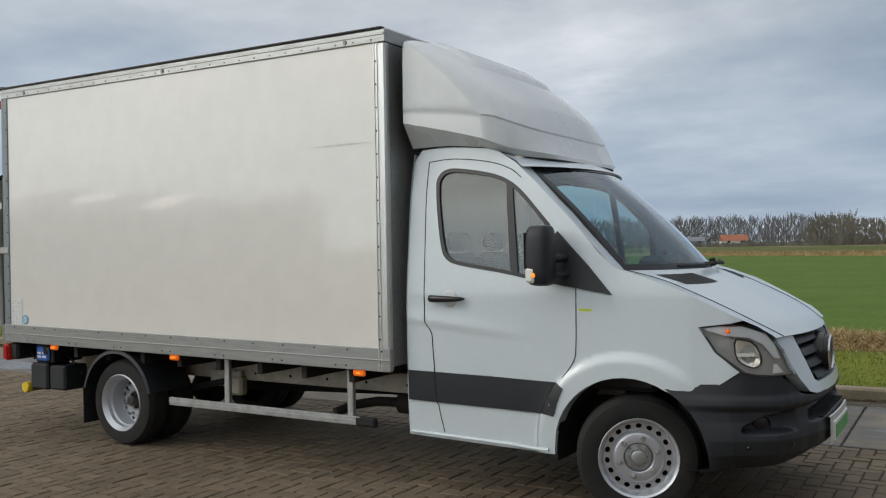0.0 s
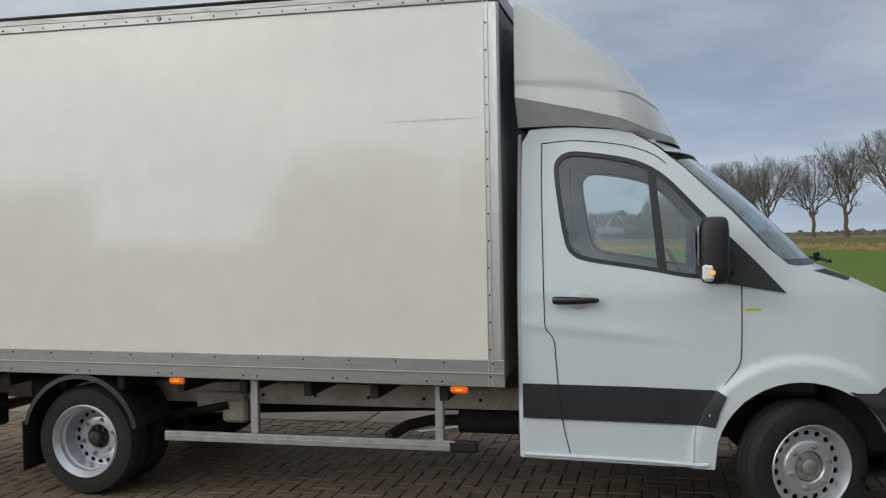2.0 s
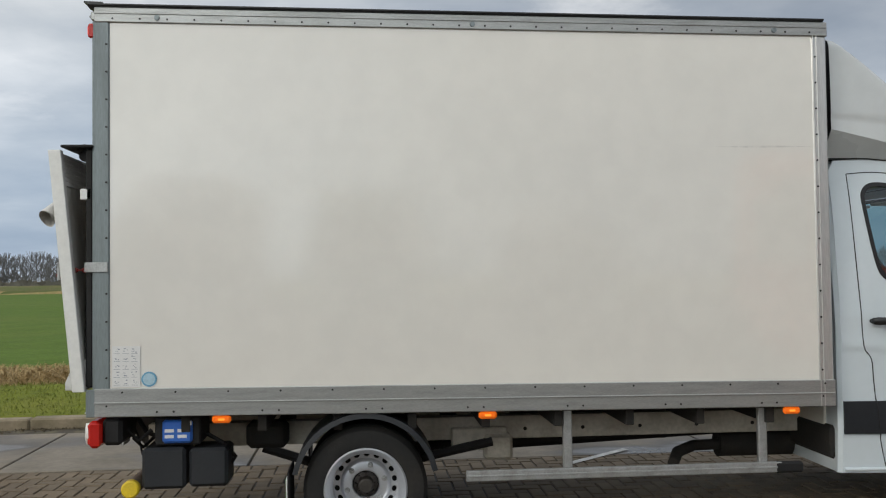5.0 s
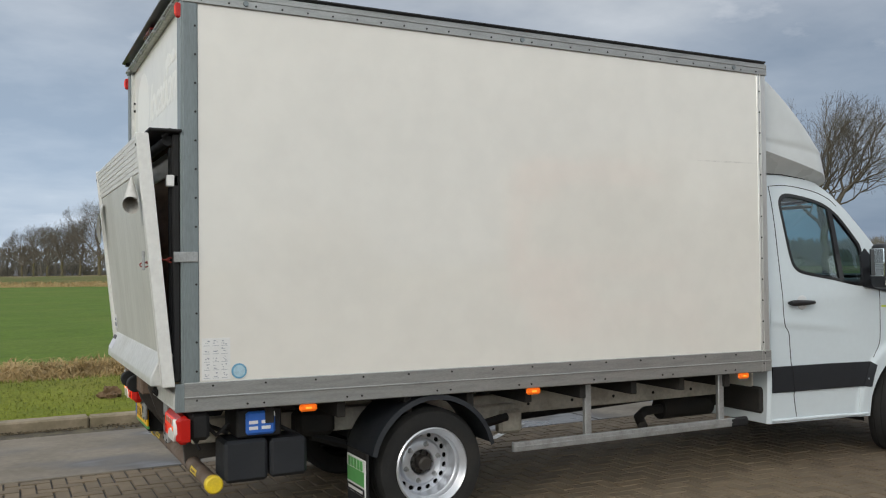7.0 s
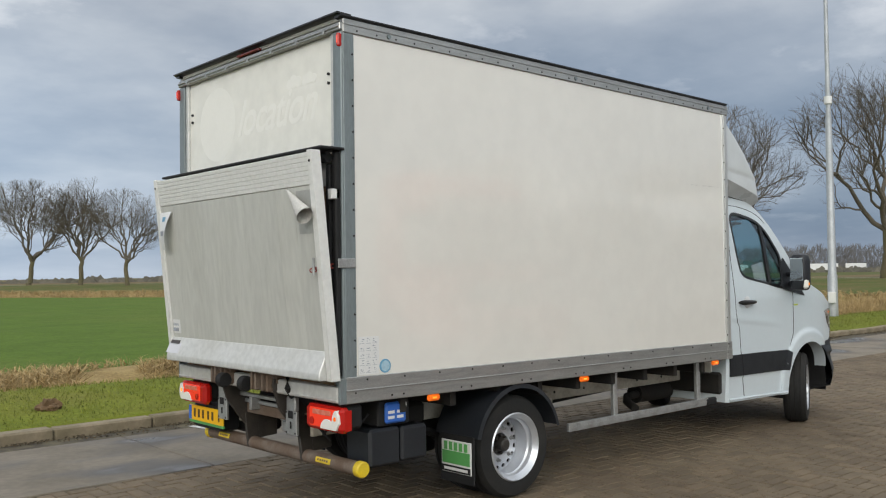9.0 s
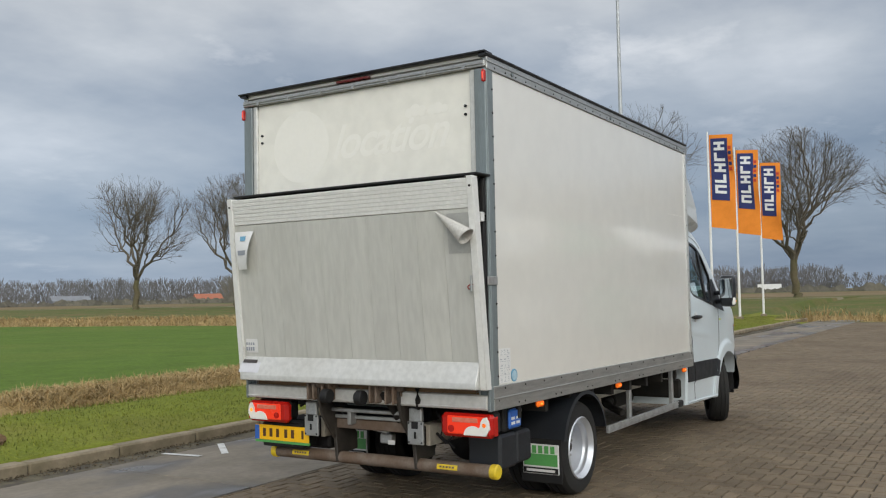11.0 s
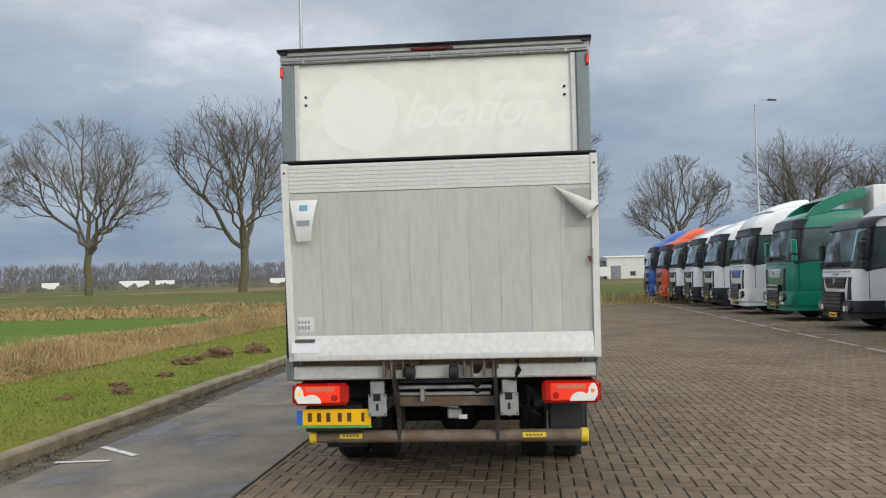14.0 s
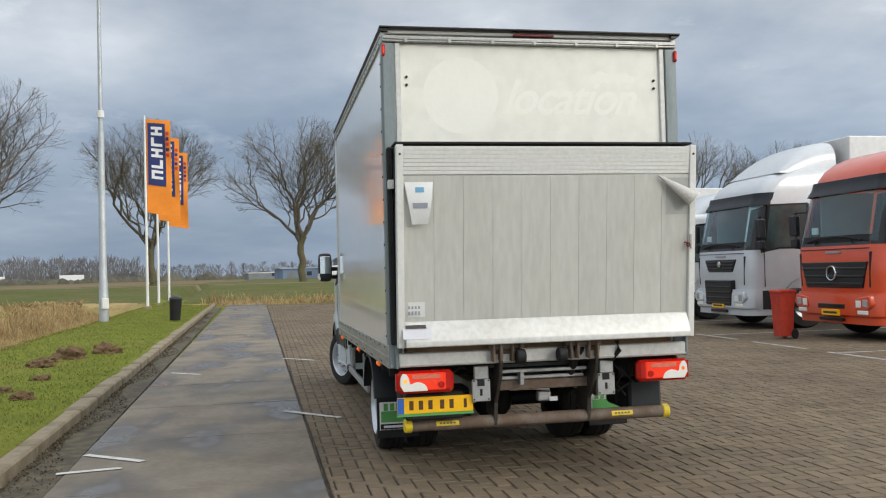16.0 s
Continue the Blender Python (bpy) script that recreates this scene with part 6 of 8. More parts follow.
    part("cable", bent([(0.1, 0.45, 0.74), (0.1, 0.55, 0.78), (0.1, 0.62, 0.74)], 0.01, 6), M_dark, gear)
    part("cable", bent([(0.12, -0.55, 0.76), (0.10, -0.62, 0.68), (0.12, -0.58, 0.60), (0.16, -0.66, 0.52)], 0.007, 6), M_dark, gear)
    for y in (0.30, -0.345):
        part("hinge_bolt", rod((-0.03, y - 0.05, 0.89), (-0.03, y + 0.05, 0.89), 0.03, n=14), M_rust, gear)
        part("hinge_bolt", rod((-0.06, y - 0.06, 0.93), (-0.06, y + 0.06, 0.93), 0.018, n=12), M_rust, gear)
    valve = part("valve_block", slab(0.2, 0.26, -0.12, -0.02, 0.50, 0.57, 0.008), M_galv, gear, "small bare valve block with fittings")
    part("fitting", rod((0.19, -0.10, 0.585), (0.19, 0.02, 0.60), 0.014, n=10), M_steel, valve)
    part("tag", slab(0.185, 0.19, -0.16, -0.10, 0.50, 0.53, 0.001), M_paper, valve)
    part("top_rail_plate", slab(0.06, 0.09, -0.34, 0.30, 0.725, 0.75, 0.004), M_galv, gear)
    return lift


tail_lift()

# ---- trees ----
M_bark = material("mossy_bark", (0.125, 0.104, 0.060), 0.9, spots=(0.10, 0.105, 0.040), scale=1.2, amount=0.7, bump=0.6, bump_scale=9)
M_twig = material("bare_twigs", (0.140, 0.120, 0.092), 0.9, spots=(0.100, 0.085, 0.066), scale=0.6, amount=0.6)


def limb(heap, p, q, r0, r1, n, steps, rnd, sag=0.0):
    """A tapered, slightly crooked branch. Returns points along it."""
    p, q = Vector(p), Vector(q)
    d = q - p
    side = d.orthogonal().normalized()
    up = d.cross(side).normalized()
    pts, rings = [], []
    w = d.length * 0.06
    for i in range(steps + 1):
        t = i / steps
        c = p + d * t + side * (rnd.uniform(-w, w) if 0 < i else 0) + up * (rnd.uniform(-w, w) if 0 < i else 0) + Vector((0, 0, sag * t * (1 - t) * d.length))
        pts.append(c)
        r = r0 + (r1 - r0) * t
        rings.append([c + side * (r * math.cos(2 * math.pi * k / n)) + up * (r * math.sin(2 * math.pi * k / n)) for k in range(n)])
    vs = [v for ring in rings for v in ring]
    fs = [(i * n + k, i * n + (k + 1) % n, (i + 1) * n + (k + 1) % n, (i + 1) * n + k) for i in range(steps) for k in range(n)]
    heap.add(vs, fs)
    return pts


def bare_tree(seed, height, twigs=6, fork=0.27, spread=0.62):
    """A bare winter tree: trunk, ascending limbs, fine drooping outer twigs."""
    rnd = random.Random(seed)
    t = empty("bare_tree", "bare winter tree with mossy trunk and fine twigs", "tree", "row of trees along the dyke road")
    trunk, crown = Heap(), Heap()
    R = height * 0.022
    limb(trunk, (0, 0, -0.3), (rnd.uniform(-.15, .15), rnd.uniform(-.15, .15), 0.25), R * 1.35, R * 1.02, 10, 1, rnd)
    pts = limb(trunk, (0, 0, 0.2), (rnd.uniform(-.3, .3), rnd.uniform(-.3, .3), height * fork), R * 1.05, R * 0.86, 10, 5, rnd)
    top = pts[-1]

    mid, rx, rz = height * 0.65, height * 0.47, height * 0.37

    def reach(p, d, length):
        """Shortens a branch that would leave the rounded crown."""
        for _ in range(6):
            q = p + d * length
            if (q.x / rx) ** 2 + (q.y / rx) ** 2 + ((q.z - mid) / rz) ** 2 < 1.0:
                break
            length *= 0.78
        return length

    def grow(p, d, length, r, level):
        length = max(height * 0.012, reach(p, d, length * rnd.uniform(0.95, 1.1)))
        q = p + d * length
        steps, n = (5, 7) if level < 2 else (3, 5) if level == 2 else (2, 3)
        along = limb(crown, p, q, r, r * 0.58, n, steps, rnd, sag=-0.06 if level < 2 else 0.04)
        if level >= 4:
            return
        kids = (4, 5, 5, twigs)[level]
        for k in range(kids):
            f = rnd.uniform(0.35, 0.95) if k else 1.0
            a = along[-1] if k == 0 else along[min(len(along) - 1, max(1, round(f * steps)))]
            axis = d.orthogonal().normalized()
            axis.rotate(Matrix.Rotation(rnd.uniform(0, 2 * math.pi), 3, d))
            e = d.copy()
            e.rotate(Matrix.Rotation(radians(rnd.uniform(8, 24) if k == 0 else rnd.uniform(26, 55)), 3, axis))
            e = (e + Vector((0, 0, (0.28, 0.24, 0.20, 0.05)[level]))).normalized()
            grow(a, e, length * rnd.uniform(0.55, 0.82), r * rnd.uniform(0.41, 0.54), level + 1)
    n = rnd.choice((5, 6, 6, 7))
    for k in range(n):
        a = 2 * math.pi * (k + rnd.uniform(-0.3, 0.3)) / n
        tilt = rnd.uniform(0.22, spread + 0.38)
        d = Vector((math.cos(a) * tilt, math.sin(a) * tilt, 1)).normalized()
        grow(pts[-1] if k < 3 else pts[-2], d, height * rnd.uniform(0.30, 0.38), R * rnd.uniform(0.45, 0.62), 0)
    trunk.build("trunk", M_bark, t, smooth=True)
    crown.build("crown", M_twig, t, smooth=True)
    return t


kinds = [bare_tree(11, 9.6), bare_tree(23, 9.2, spread=0.75), bare_tree(37, 10.0), bare_tree(41, 8.6, spread=0.8)]
SPOTS = [(81.0, -1.5), (79.5, 12.2), (71.5, 24.8), (69.5, 38.0), (63.5, 49.0), (57.5, 59.0), (55.0, 70.5), (80.0, -14.5), (78.0, -25.7), (75.0, -32.4), (72.5, -38.0), (39.0, 97.0), (38.0, 109.0), (33.5, 114.0), (29.8, 123.0), (26.5, 129.0), (20.8, 133.0), (17.5, 150.0), (15.5, 166.0), (13.5, 184.0), (11.5, 204.0), (9.5, 228.0), (7.5, 255.0), (5.5, 290.0), (70.0, -46.0), (82.0, -58.0)]
rt = random.Random(5)
for i, (x, y) in enumerate(SPOTS):
    k = kinds[i % 4]
    size = 1.62 * (1.0, 0.97, 1.04, 1.08, 0.98)[i % 5] * (0.80 if y > 80 else 0.83 if y > 55 else 1) * (0.80 if y < -10 else 1.03)
    m = Matrix.Translation((x, y, ground_height(x, y) - 0.02)) @ Matrix.Rotation(rt.uniform(0, 6.28), 4, "Z") @ Matrix.Diagonal((size, size, size, 1))
    if i < 4:
        k.matrix_basis = m
    else:
        o = copy_thing(k, m)
        o.matrix_basis = m


# ---- reeds and grass ----
M_reeds = material("dry_reeds", (0.43, 0.315, 0.15), 0.85, spots=(0.29, 0.205, 0.09), scale=0.8, amount=0.8, random=0.30)
M_grass = material("grass_blades", (0.198, 0.225, 0.030), 0.8, spots=(0.130, 0.145, 0.028), scale=1.1, amount=0.8, random=0.45)


def blades(n, where, tall, wide, lean, seed):
    """Many single blades; where(rnd) gives a spot."""
    rnd = random.Random(seed)
    h = Heap()
    for _ in range(n):
        x, y = where(rnd)
        z = ground_height(x, y) - 0.02
        t = rnd.uniform(*tall)
        a = rnd.uniform(0, math.pi)
        wx, wy = wide * math.cos(a) / 2, wide * math.sin(a) / 2
        la, ll = rnd.uniform(0, 6.28), rnd.uniform(0.1, lean) * t
        mx, my = ll * 0.35 * math.cos(la), ll * 0.35 * math.sin(la)
        tx, ty = ll * math.cos(la), ll * math.sin(la)
        h.add([(x - wx, y - wy, z), (x + wx, y + wy, z), (x + mx + wx * .7, y + my + wy * .7, z + t * 0.55), (x + mx - wx * .7, y + my - wy * .7, z + t * 0.55), (x + tx, y + ty, z + t * max(0.25, 1 - 0.38 * ll / t))], [(0, 1, 2, 3), (3, 2, 4)])
    return h


def along_ditch(r):
    while True:
        x, y = r.uniform(-14, 39), r.random()
        y = VERGE_Y + 0.1 + (bank(x) - VERGE_Y + 0.5) * (y * 0.75 + 0.25 * r.random())
        y += SKEW * x * lean(y)
        if noise.noise((x * 0.5, y * 0.7, 2)) > -0.35:
            return x, y


def along_far_ditch(r):
    while True:
        i = r.choices(range(6), (21, 16, 19, 20, 18, 30))[0]
        (ax, ay), (bx, by) = FAR_DITCH[i], FAR_DITCH[i + 1]
        u = r.random()
        x, y = ax + (bx - ax) * u + r.uniform(-3.5, 3.5), ay + (by - ay) * u + r.uniform(-3.5, 3.5)
        if -2.4 < past_far_ditch(x, y) < 2.6 and y > 11:
            return x, y


def standing(r):
    x = 11 + 27.5 * r.random()
    return x, VERGE_Y + 0.6 + 3.3 * r.random() + SKEW * x


def on_verge(r):
    x = -9 + 52 * r.random() ** 1.15
    return x, r.uniform(KERB_Y + 0.2, VERGE_Y + 0.3) + SKEW * x


blades(80000, along_ditch, (0.10, 0.30), 0.022, 3.2, 1).build("ditch_reeds", M_reeds, None, "dry tan reeds filling the roadside ditch", "reeds", "stuff")
blades(22000, standing, (0.22, 0.60), 0.02, 1.0, 9).build("standing_reeds", M_reeds, None, "tall dry reeds standing in the ditch", "reeds", "stuff")
blades(40000, along_far_ditch, (0.15, 0.5), 0.06, 2.6, 2).build("far_reeds", M_reeds, None, "dry tan reeds along the far field ditch", "reeds", "stuff")
blades(9000, lambda r: (PAVE_X + 0.9 + 3.6 * r.random(), r.uniform(-40, 5)), (0.25, 0.75), 0.045, 1.3, 3).build("yard_end_reeds", M_reeds, None, "dry reeds beyond the end of the yard", "reeds", "stuff")
blades(90000, on_verge, (0.025, 0.075), 0.012, 1.1, 4).build("verge_grass", M_grass, None, "short green verge grass beside the kerb", "grass", "stuff")



def molehill(x, y, r, h):
    b = bmesh.new()
    bmesh.ops.create_icosphere(b, subdivisions=4, radius=1)
    for v in b.verts:
        f = 1 + 0.45 * noise.noise(v.co * 2.2 + Vector((x, y, 0))) + 0.2 * noise.noise(v.co * 5 + Vector((y, x, 0))) + 0.10 * noise.noise(v.co * 11 + Vector((y, x, 3)))
        v.co = Vector((v.co.x * r * f * 0.78, v.co.y * r * f * 0.78, max(-0.05, v.co.z * h * f * 1.35)))
    o = part("molehill", b, M_soil, at=Matrix.Translation((x, y, ground_height(x, y) + 0.0)))
    tagged(o, "small heap of dark loose soil on the verge", "molehill", "molehills on the verge")


for m in ((10.0, 5.12, 0.33, 0.13), (9.35, 5.3, 0.18, 0.06), (8.75, 5.28, 0.24, 0.09), (10.9, 4.68, 0.28, 0.13), (6.95, 4.85, 0.16, 0.05), (5.7, 5.0, 0.15, 0.05), (5.0, 4.6, 0.17, 0.06), (0.25, 4.8, 0.16, 0.08), (4.3, 5.0, 0.13, 0.03)):
    molehill(*m)

# ---- poles, flags, bins ----
M_pole = material("grey_lamp_post", (0.46, 0.48, 0.50), 0.45, metal=0.4, amount=0.3, scale=2)
M_whitepole = material("white_flagpole", (0.78, 0.78, 0.77), 0.4, amount=0.15)
M_navy = material("navy_flag_cloth", (0.025, 0.035, 0.14), 0.85, amount=0.2, scale=3)
M_flagorange = material("orange_flag_cloth", (0.80, 0.25, 0.025), 0.85, amount=0.15, scale=3)
M_flagwhite = material("white_flag_print", (0.74, 0.74, 0.75), 0.85, amount=0.1, scale=3)
M_flagred = material("red_flag_print", (0.55, 0.06, 0.03), 0.85, amount=0.1)


def tall_lamp(x, y, h, arm, label):
    t = empty("street_lamp", label, "street lamp")
    b = lathe([(0.145, 0), (0.138, 1.2), (0.118, 1.26), (0.092, h * 0.5), (0.07, h * 0.55), (0.05, h)], 14, "z")
    part("pole", b, M_pole, t)
    pts = [(0, 0, h - 0.02), (arm * 0.12, 0, h + 0.18), (arm * 0.45, 0, h + 0.33), (arm, 0, h + 0.36)]
    part("arm", bent(pts, 0.03, 8), M_pole, t)
    part("lamp_head", slab(*sorted((arm * 0.85, arm * 1.45)), -0.12, 0.12, h + 0.28, h + 0.40, 0.04), M_plastic, t)
    t.matrix_basis = Matrix.Translation((x, y, ground_height(x, y))) @ Matrix.Rotation(radians(-70), 4, "Z")
    return t


post = tall_lamp(23.2, 6.80, 11.1, 0.45, "tall tapered grey street lamp on the verge")
part("cable_box", slab(-0.1, 0.1, -0.30, -0.12, 0.40, 0.72, 0.01), M_paper, post, "small white box")
part("clamp", rod((0, 0, 6.3), (0, 0, 6.52), 0.115, n=12), M_paper, post)
tall_lamp(64.5, -18.2, 13.7, 1.3, "grey street lamp with dark head behind the lorries")


def banner(x, y, first):
    f = empty("flag", "orange and navy vertical banner flag on a white pole", "flag", "row of banner flags", Matrix.Translation((x, y, ground_height(x, y))))
    part("flagpole", lathe([(0.06, 0), (0.055, 3), (0.035, 8.12), (0.0, 8.15)], 12, "z"), M_whitepole, f)
    part("pole_foot", slab(-0.14, 0.14, -0.14, 0.14, -0.05, 0.12, 0.02), M_kerb, f)
    top, bottom, w = 8.0, 4.05, 0.98
    ph = first * 1.3

    def cloth(u, v, d=0.0):                # u away from the pole, v upwards
        z = bottom + (top - bottom) * v - 0.10 * u * (1 - v) - 0.05 * u
        sway = 0.12 * u * math.sin(5.2 * v + ph) + 0.06 * u * math.sin(11 * v + ph * 2 + 2 * u)
        return (0.06 + sway + 0.16 * u + d, -0.05 - w * u, z)

    def patch(name, u0, u1, v0, v1, mat, d):
        part(name, loft([[cloth(u, v, d) for u in np.linspace(u0, u1, 9)] for v in np.linspace(v0, v1, 26)]), mat, f)
    patch("cloth", 0, 1, 0, 1, M_flagorange, 0)
    for d in (-0.02, 0.02):
        patch("navy_field", 0.06, 0.78, 0.30, 0.96, M_navy, d)
        for k, v in enumerate((0.37, 0.485, 0.60, 0.715, 0.83)):
            patch("white_block", 0.20, 0.66, v, v + 0.03, M_flagwhite, d * 1.7)
            patch("white_block", (0.20, 0.54, 0.37, 0.20, 0.37)[k], (0.32, 0.66, 0.49, 0.32, 0.49)[k], v, v + 0.092, M_flagwhite, d * 1.7)
            if k % 2 == 0:
                patch("white_block", 0.20, 0.66, v + 0.062, v + 0.092, M_flagwhite, d * 1.7)
        for k in range(5):
            patch("red_block", 0.80, 0.93, 0.62 + k * 0.055, 0.655 + k * 0.055, M_navy if k % 2 else M_flagred, d * 1.7)
    return f


banner(33.35, 6.78, 0), banner(38.27, 6.89, 1), banner(43.35, 6.94, 2)


def litter_bin(x, y):
    t = empty("litter_bin", "black post-mounted litter bin on the verge", "bin", at=pose(x, y, ground_height(x, y), 3, -4, 0) @ Matrix.Diagonal((0.78, 0.78, 0.84, 1)))
    part("bin_body", lathe([(0.0, 0.05), (0.2, 0.05), (0.235, 0.75), (0.24, 0.80), (0.22, 0.80), (0.215, 0.74), (0.0, 0.72)], 20, "z"), M_dark, t)
    part("bin_lid", lathe([(0.25, 0.80), (0.25, 0.84), (0.15, 0.90), (0.0, 0.91)], 20, "z"), M_plastic, t)


litter_bin(22.4, 4.62)
M_binred = material("red_bin_plastic", (0.52, 0.045, 0.02), 0.5, spots=(0.30, 0.03, 0.02), scale=6, amount=0.4)


def wheelie_bin(x, y):
    t = empty("wheelie_bin", "red wheelie bin standing before the parked lorries", "bin", at=pose(x, y, 0, 0, 0, 8) @ Matrix.Diagonal((0.75, 0.70, 0.9, 1)))
    part("bin_body", loft([[(px * k, py * k, z) for px, py in ((-.19, -.24), (.19, -.24), (.19, .24), (-.19, .24))] for z, k in ((0.06, 0.78), (0.5, 0.86), (0.95, 1.0))], True), M_binred, t)
    part("bin_lid", slab(-0.21, 0.21, -0.27, 0.27, 0.95, 1.02, 0.02), M_binred, t)
    part("lid_grip", rod((-0.19, -0.29, 0.98), (0.19, -0.29, 0.98), 0.02, n=10), M_binred, t)
    for s in (-1, 1):
        part("wheel", rod((s * 0.17, -0.2, 0.1), (s * 0.21, -0.2, 0.1), 0.1, n=20), M_dark, t)


wheelie_bin(9.35, -7.62)

def gutter_litter():
    """Dead leaves and crumbs of earth lying along the kerb."""
    rnd = random.Random(77)
    h = Heap()
    for _ in range(5200):
        x = -9 + 40 * rnd.random() ** 1.3
        y = KERB_Y + SKEW * x - 0.01 - 0.34 * rnd.random() ** 1.4 * (0.6 + 0.4 * math.sin(x * 1.7))
        a, r, t = rnd.uniform(0, 6.28), rnd.uniform(0.006, 0.018), rnd.uniform(0.003, 0.012)
        u, v = Vector((math.cos(a) * r, math.sin(a) * r, rnd.uniform(-.3, .3) * r)), Vector((-math.sin(a) * r * .6, math.cos(a) * r * .6, rnd.uniform(-.3, .3) * r))
        c = Vector((x, y, 0.002 + t))
        h.add([c - u, c - v, c + u, c + v, c - Vector((0, 0, t + 0.004)), c + Vector((0, 0, t * 0.4))], [(0, 1, 5), (1, 2, 5), (2, 3, 5), (3, 0, 5), (1, 0, 4), (2, 1, 4), (3, 2, 4), (0, 3, 4)])
    h.build("gutter_litter", M_litter, None, "dead leaves and earth crumbs along the kerb", "litter", "stuff")


M_litter = material("leaf_litter", (0.125, 0.096, 0.058), 0.9, spots=(0.060, 0.050, 0.030), scale=3, amount=0.7, random=0.5)
gutter_litter()

# ---- parked lorries ----
M_lglass = material("dark_lorry_glass", (0.085, 0.125, 0.122), 0.04, spots=(0.018, 0.026, 0.026), scale=0.8, amount=0.85, spec=0.8)
M_tarp = material("white_tarpaulin", (0.76, 0.76, 0.75), 0.5, spots=(0.66, 0.66, 0.63), scale=0.8, amount=0.25)
paints = {
    "red": material("lorry_red_paint", (0.66, 0.075, 0.02), 0.28, amount=0.1, coat=0.6),
    "silver": material("lorry_silver_paint", (0.57, 0.60, 0.63), 0.34, metal=0.12, amount=0.1, coat=0.5),
    "white": material("lorry_white_paint", (0.80, 0.81, 0.82), 0.28, amount=0.1, coat=0.5),
    "green": material("lorry_green_paint", (0.0, 0.17, 0.105), 0.28, amount=0.1, coat=0.6),
    "blue": material("lorry_blue_paint", (0.02, 0.10, 0.42), 0.28, amount=0.1, coat=0.6),
}


def plan_curve(w, f, b, r, n=7):
    pts = [(-w, b)]
    pts += [(-w + r - r * math.cos(math.pi / 2 * k / n), f - r + r * math.sin(math.pi / 2 * k / n)) for k in range(n + 1)]
    pts += [(w - r + r * math.sin(math.pi / 2 * k / n), f - r + r * math.cos(math.pi / 2 * k / n)) for k in range(n + 1)]
    return pts + [(w, b)]


M_lorryglass = glass("lorry_windscreen_glass", (0.66, 0.86, 0.86), 1.5, 0.02)
M_lorrylining = material("pale_lorry_cab_lining", (0.62, 0.64, 0.62), 0.8, amount=0.1)
M_lorryseat = material("grey_lorry_seat_cloth", (0.075, 0.088, 0.10), 0.9, amount=0.3, scale=10)
M_smoke = material("smoked_visor", (0.014, 0.018, 0.024), 0.38, amount=0.1, spec=0.3)
M_lampglass = material("lamp_glass_grey", (0.50, 0.53, 0.56), 0.12, metal=0.4, amount=0.15, scale=20)


def panel_mesh(lv, z0, z1, half, out):
    """A curved piece of a cab's front between two heights."""
    rr = []
    for z in np.linspace(z0, z1, 3):
        w, f, r = (lerp_table([(a[0], a[i]) for a in lv], z) for i in (1, 2, 3))
        rr.append([(px, f + out - (r * (1 - math.sqrt(max(0, 1 - ((abs(px) - w + r) / r) ** 2))) if abs(px) > w - r else 0), z) for px in np.linspace(-half, half, 15)])
    return loft(rr)


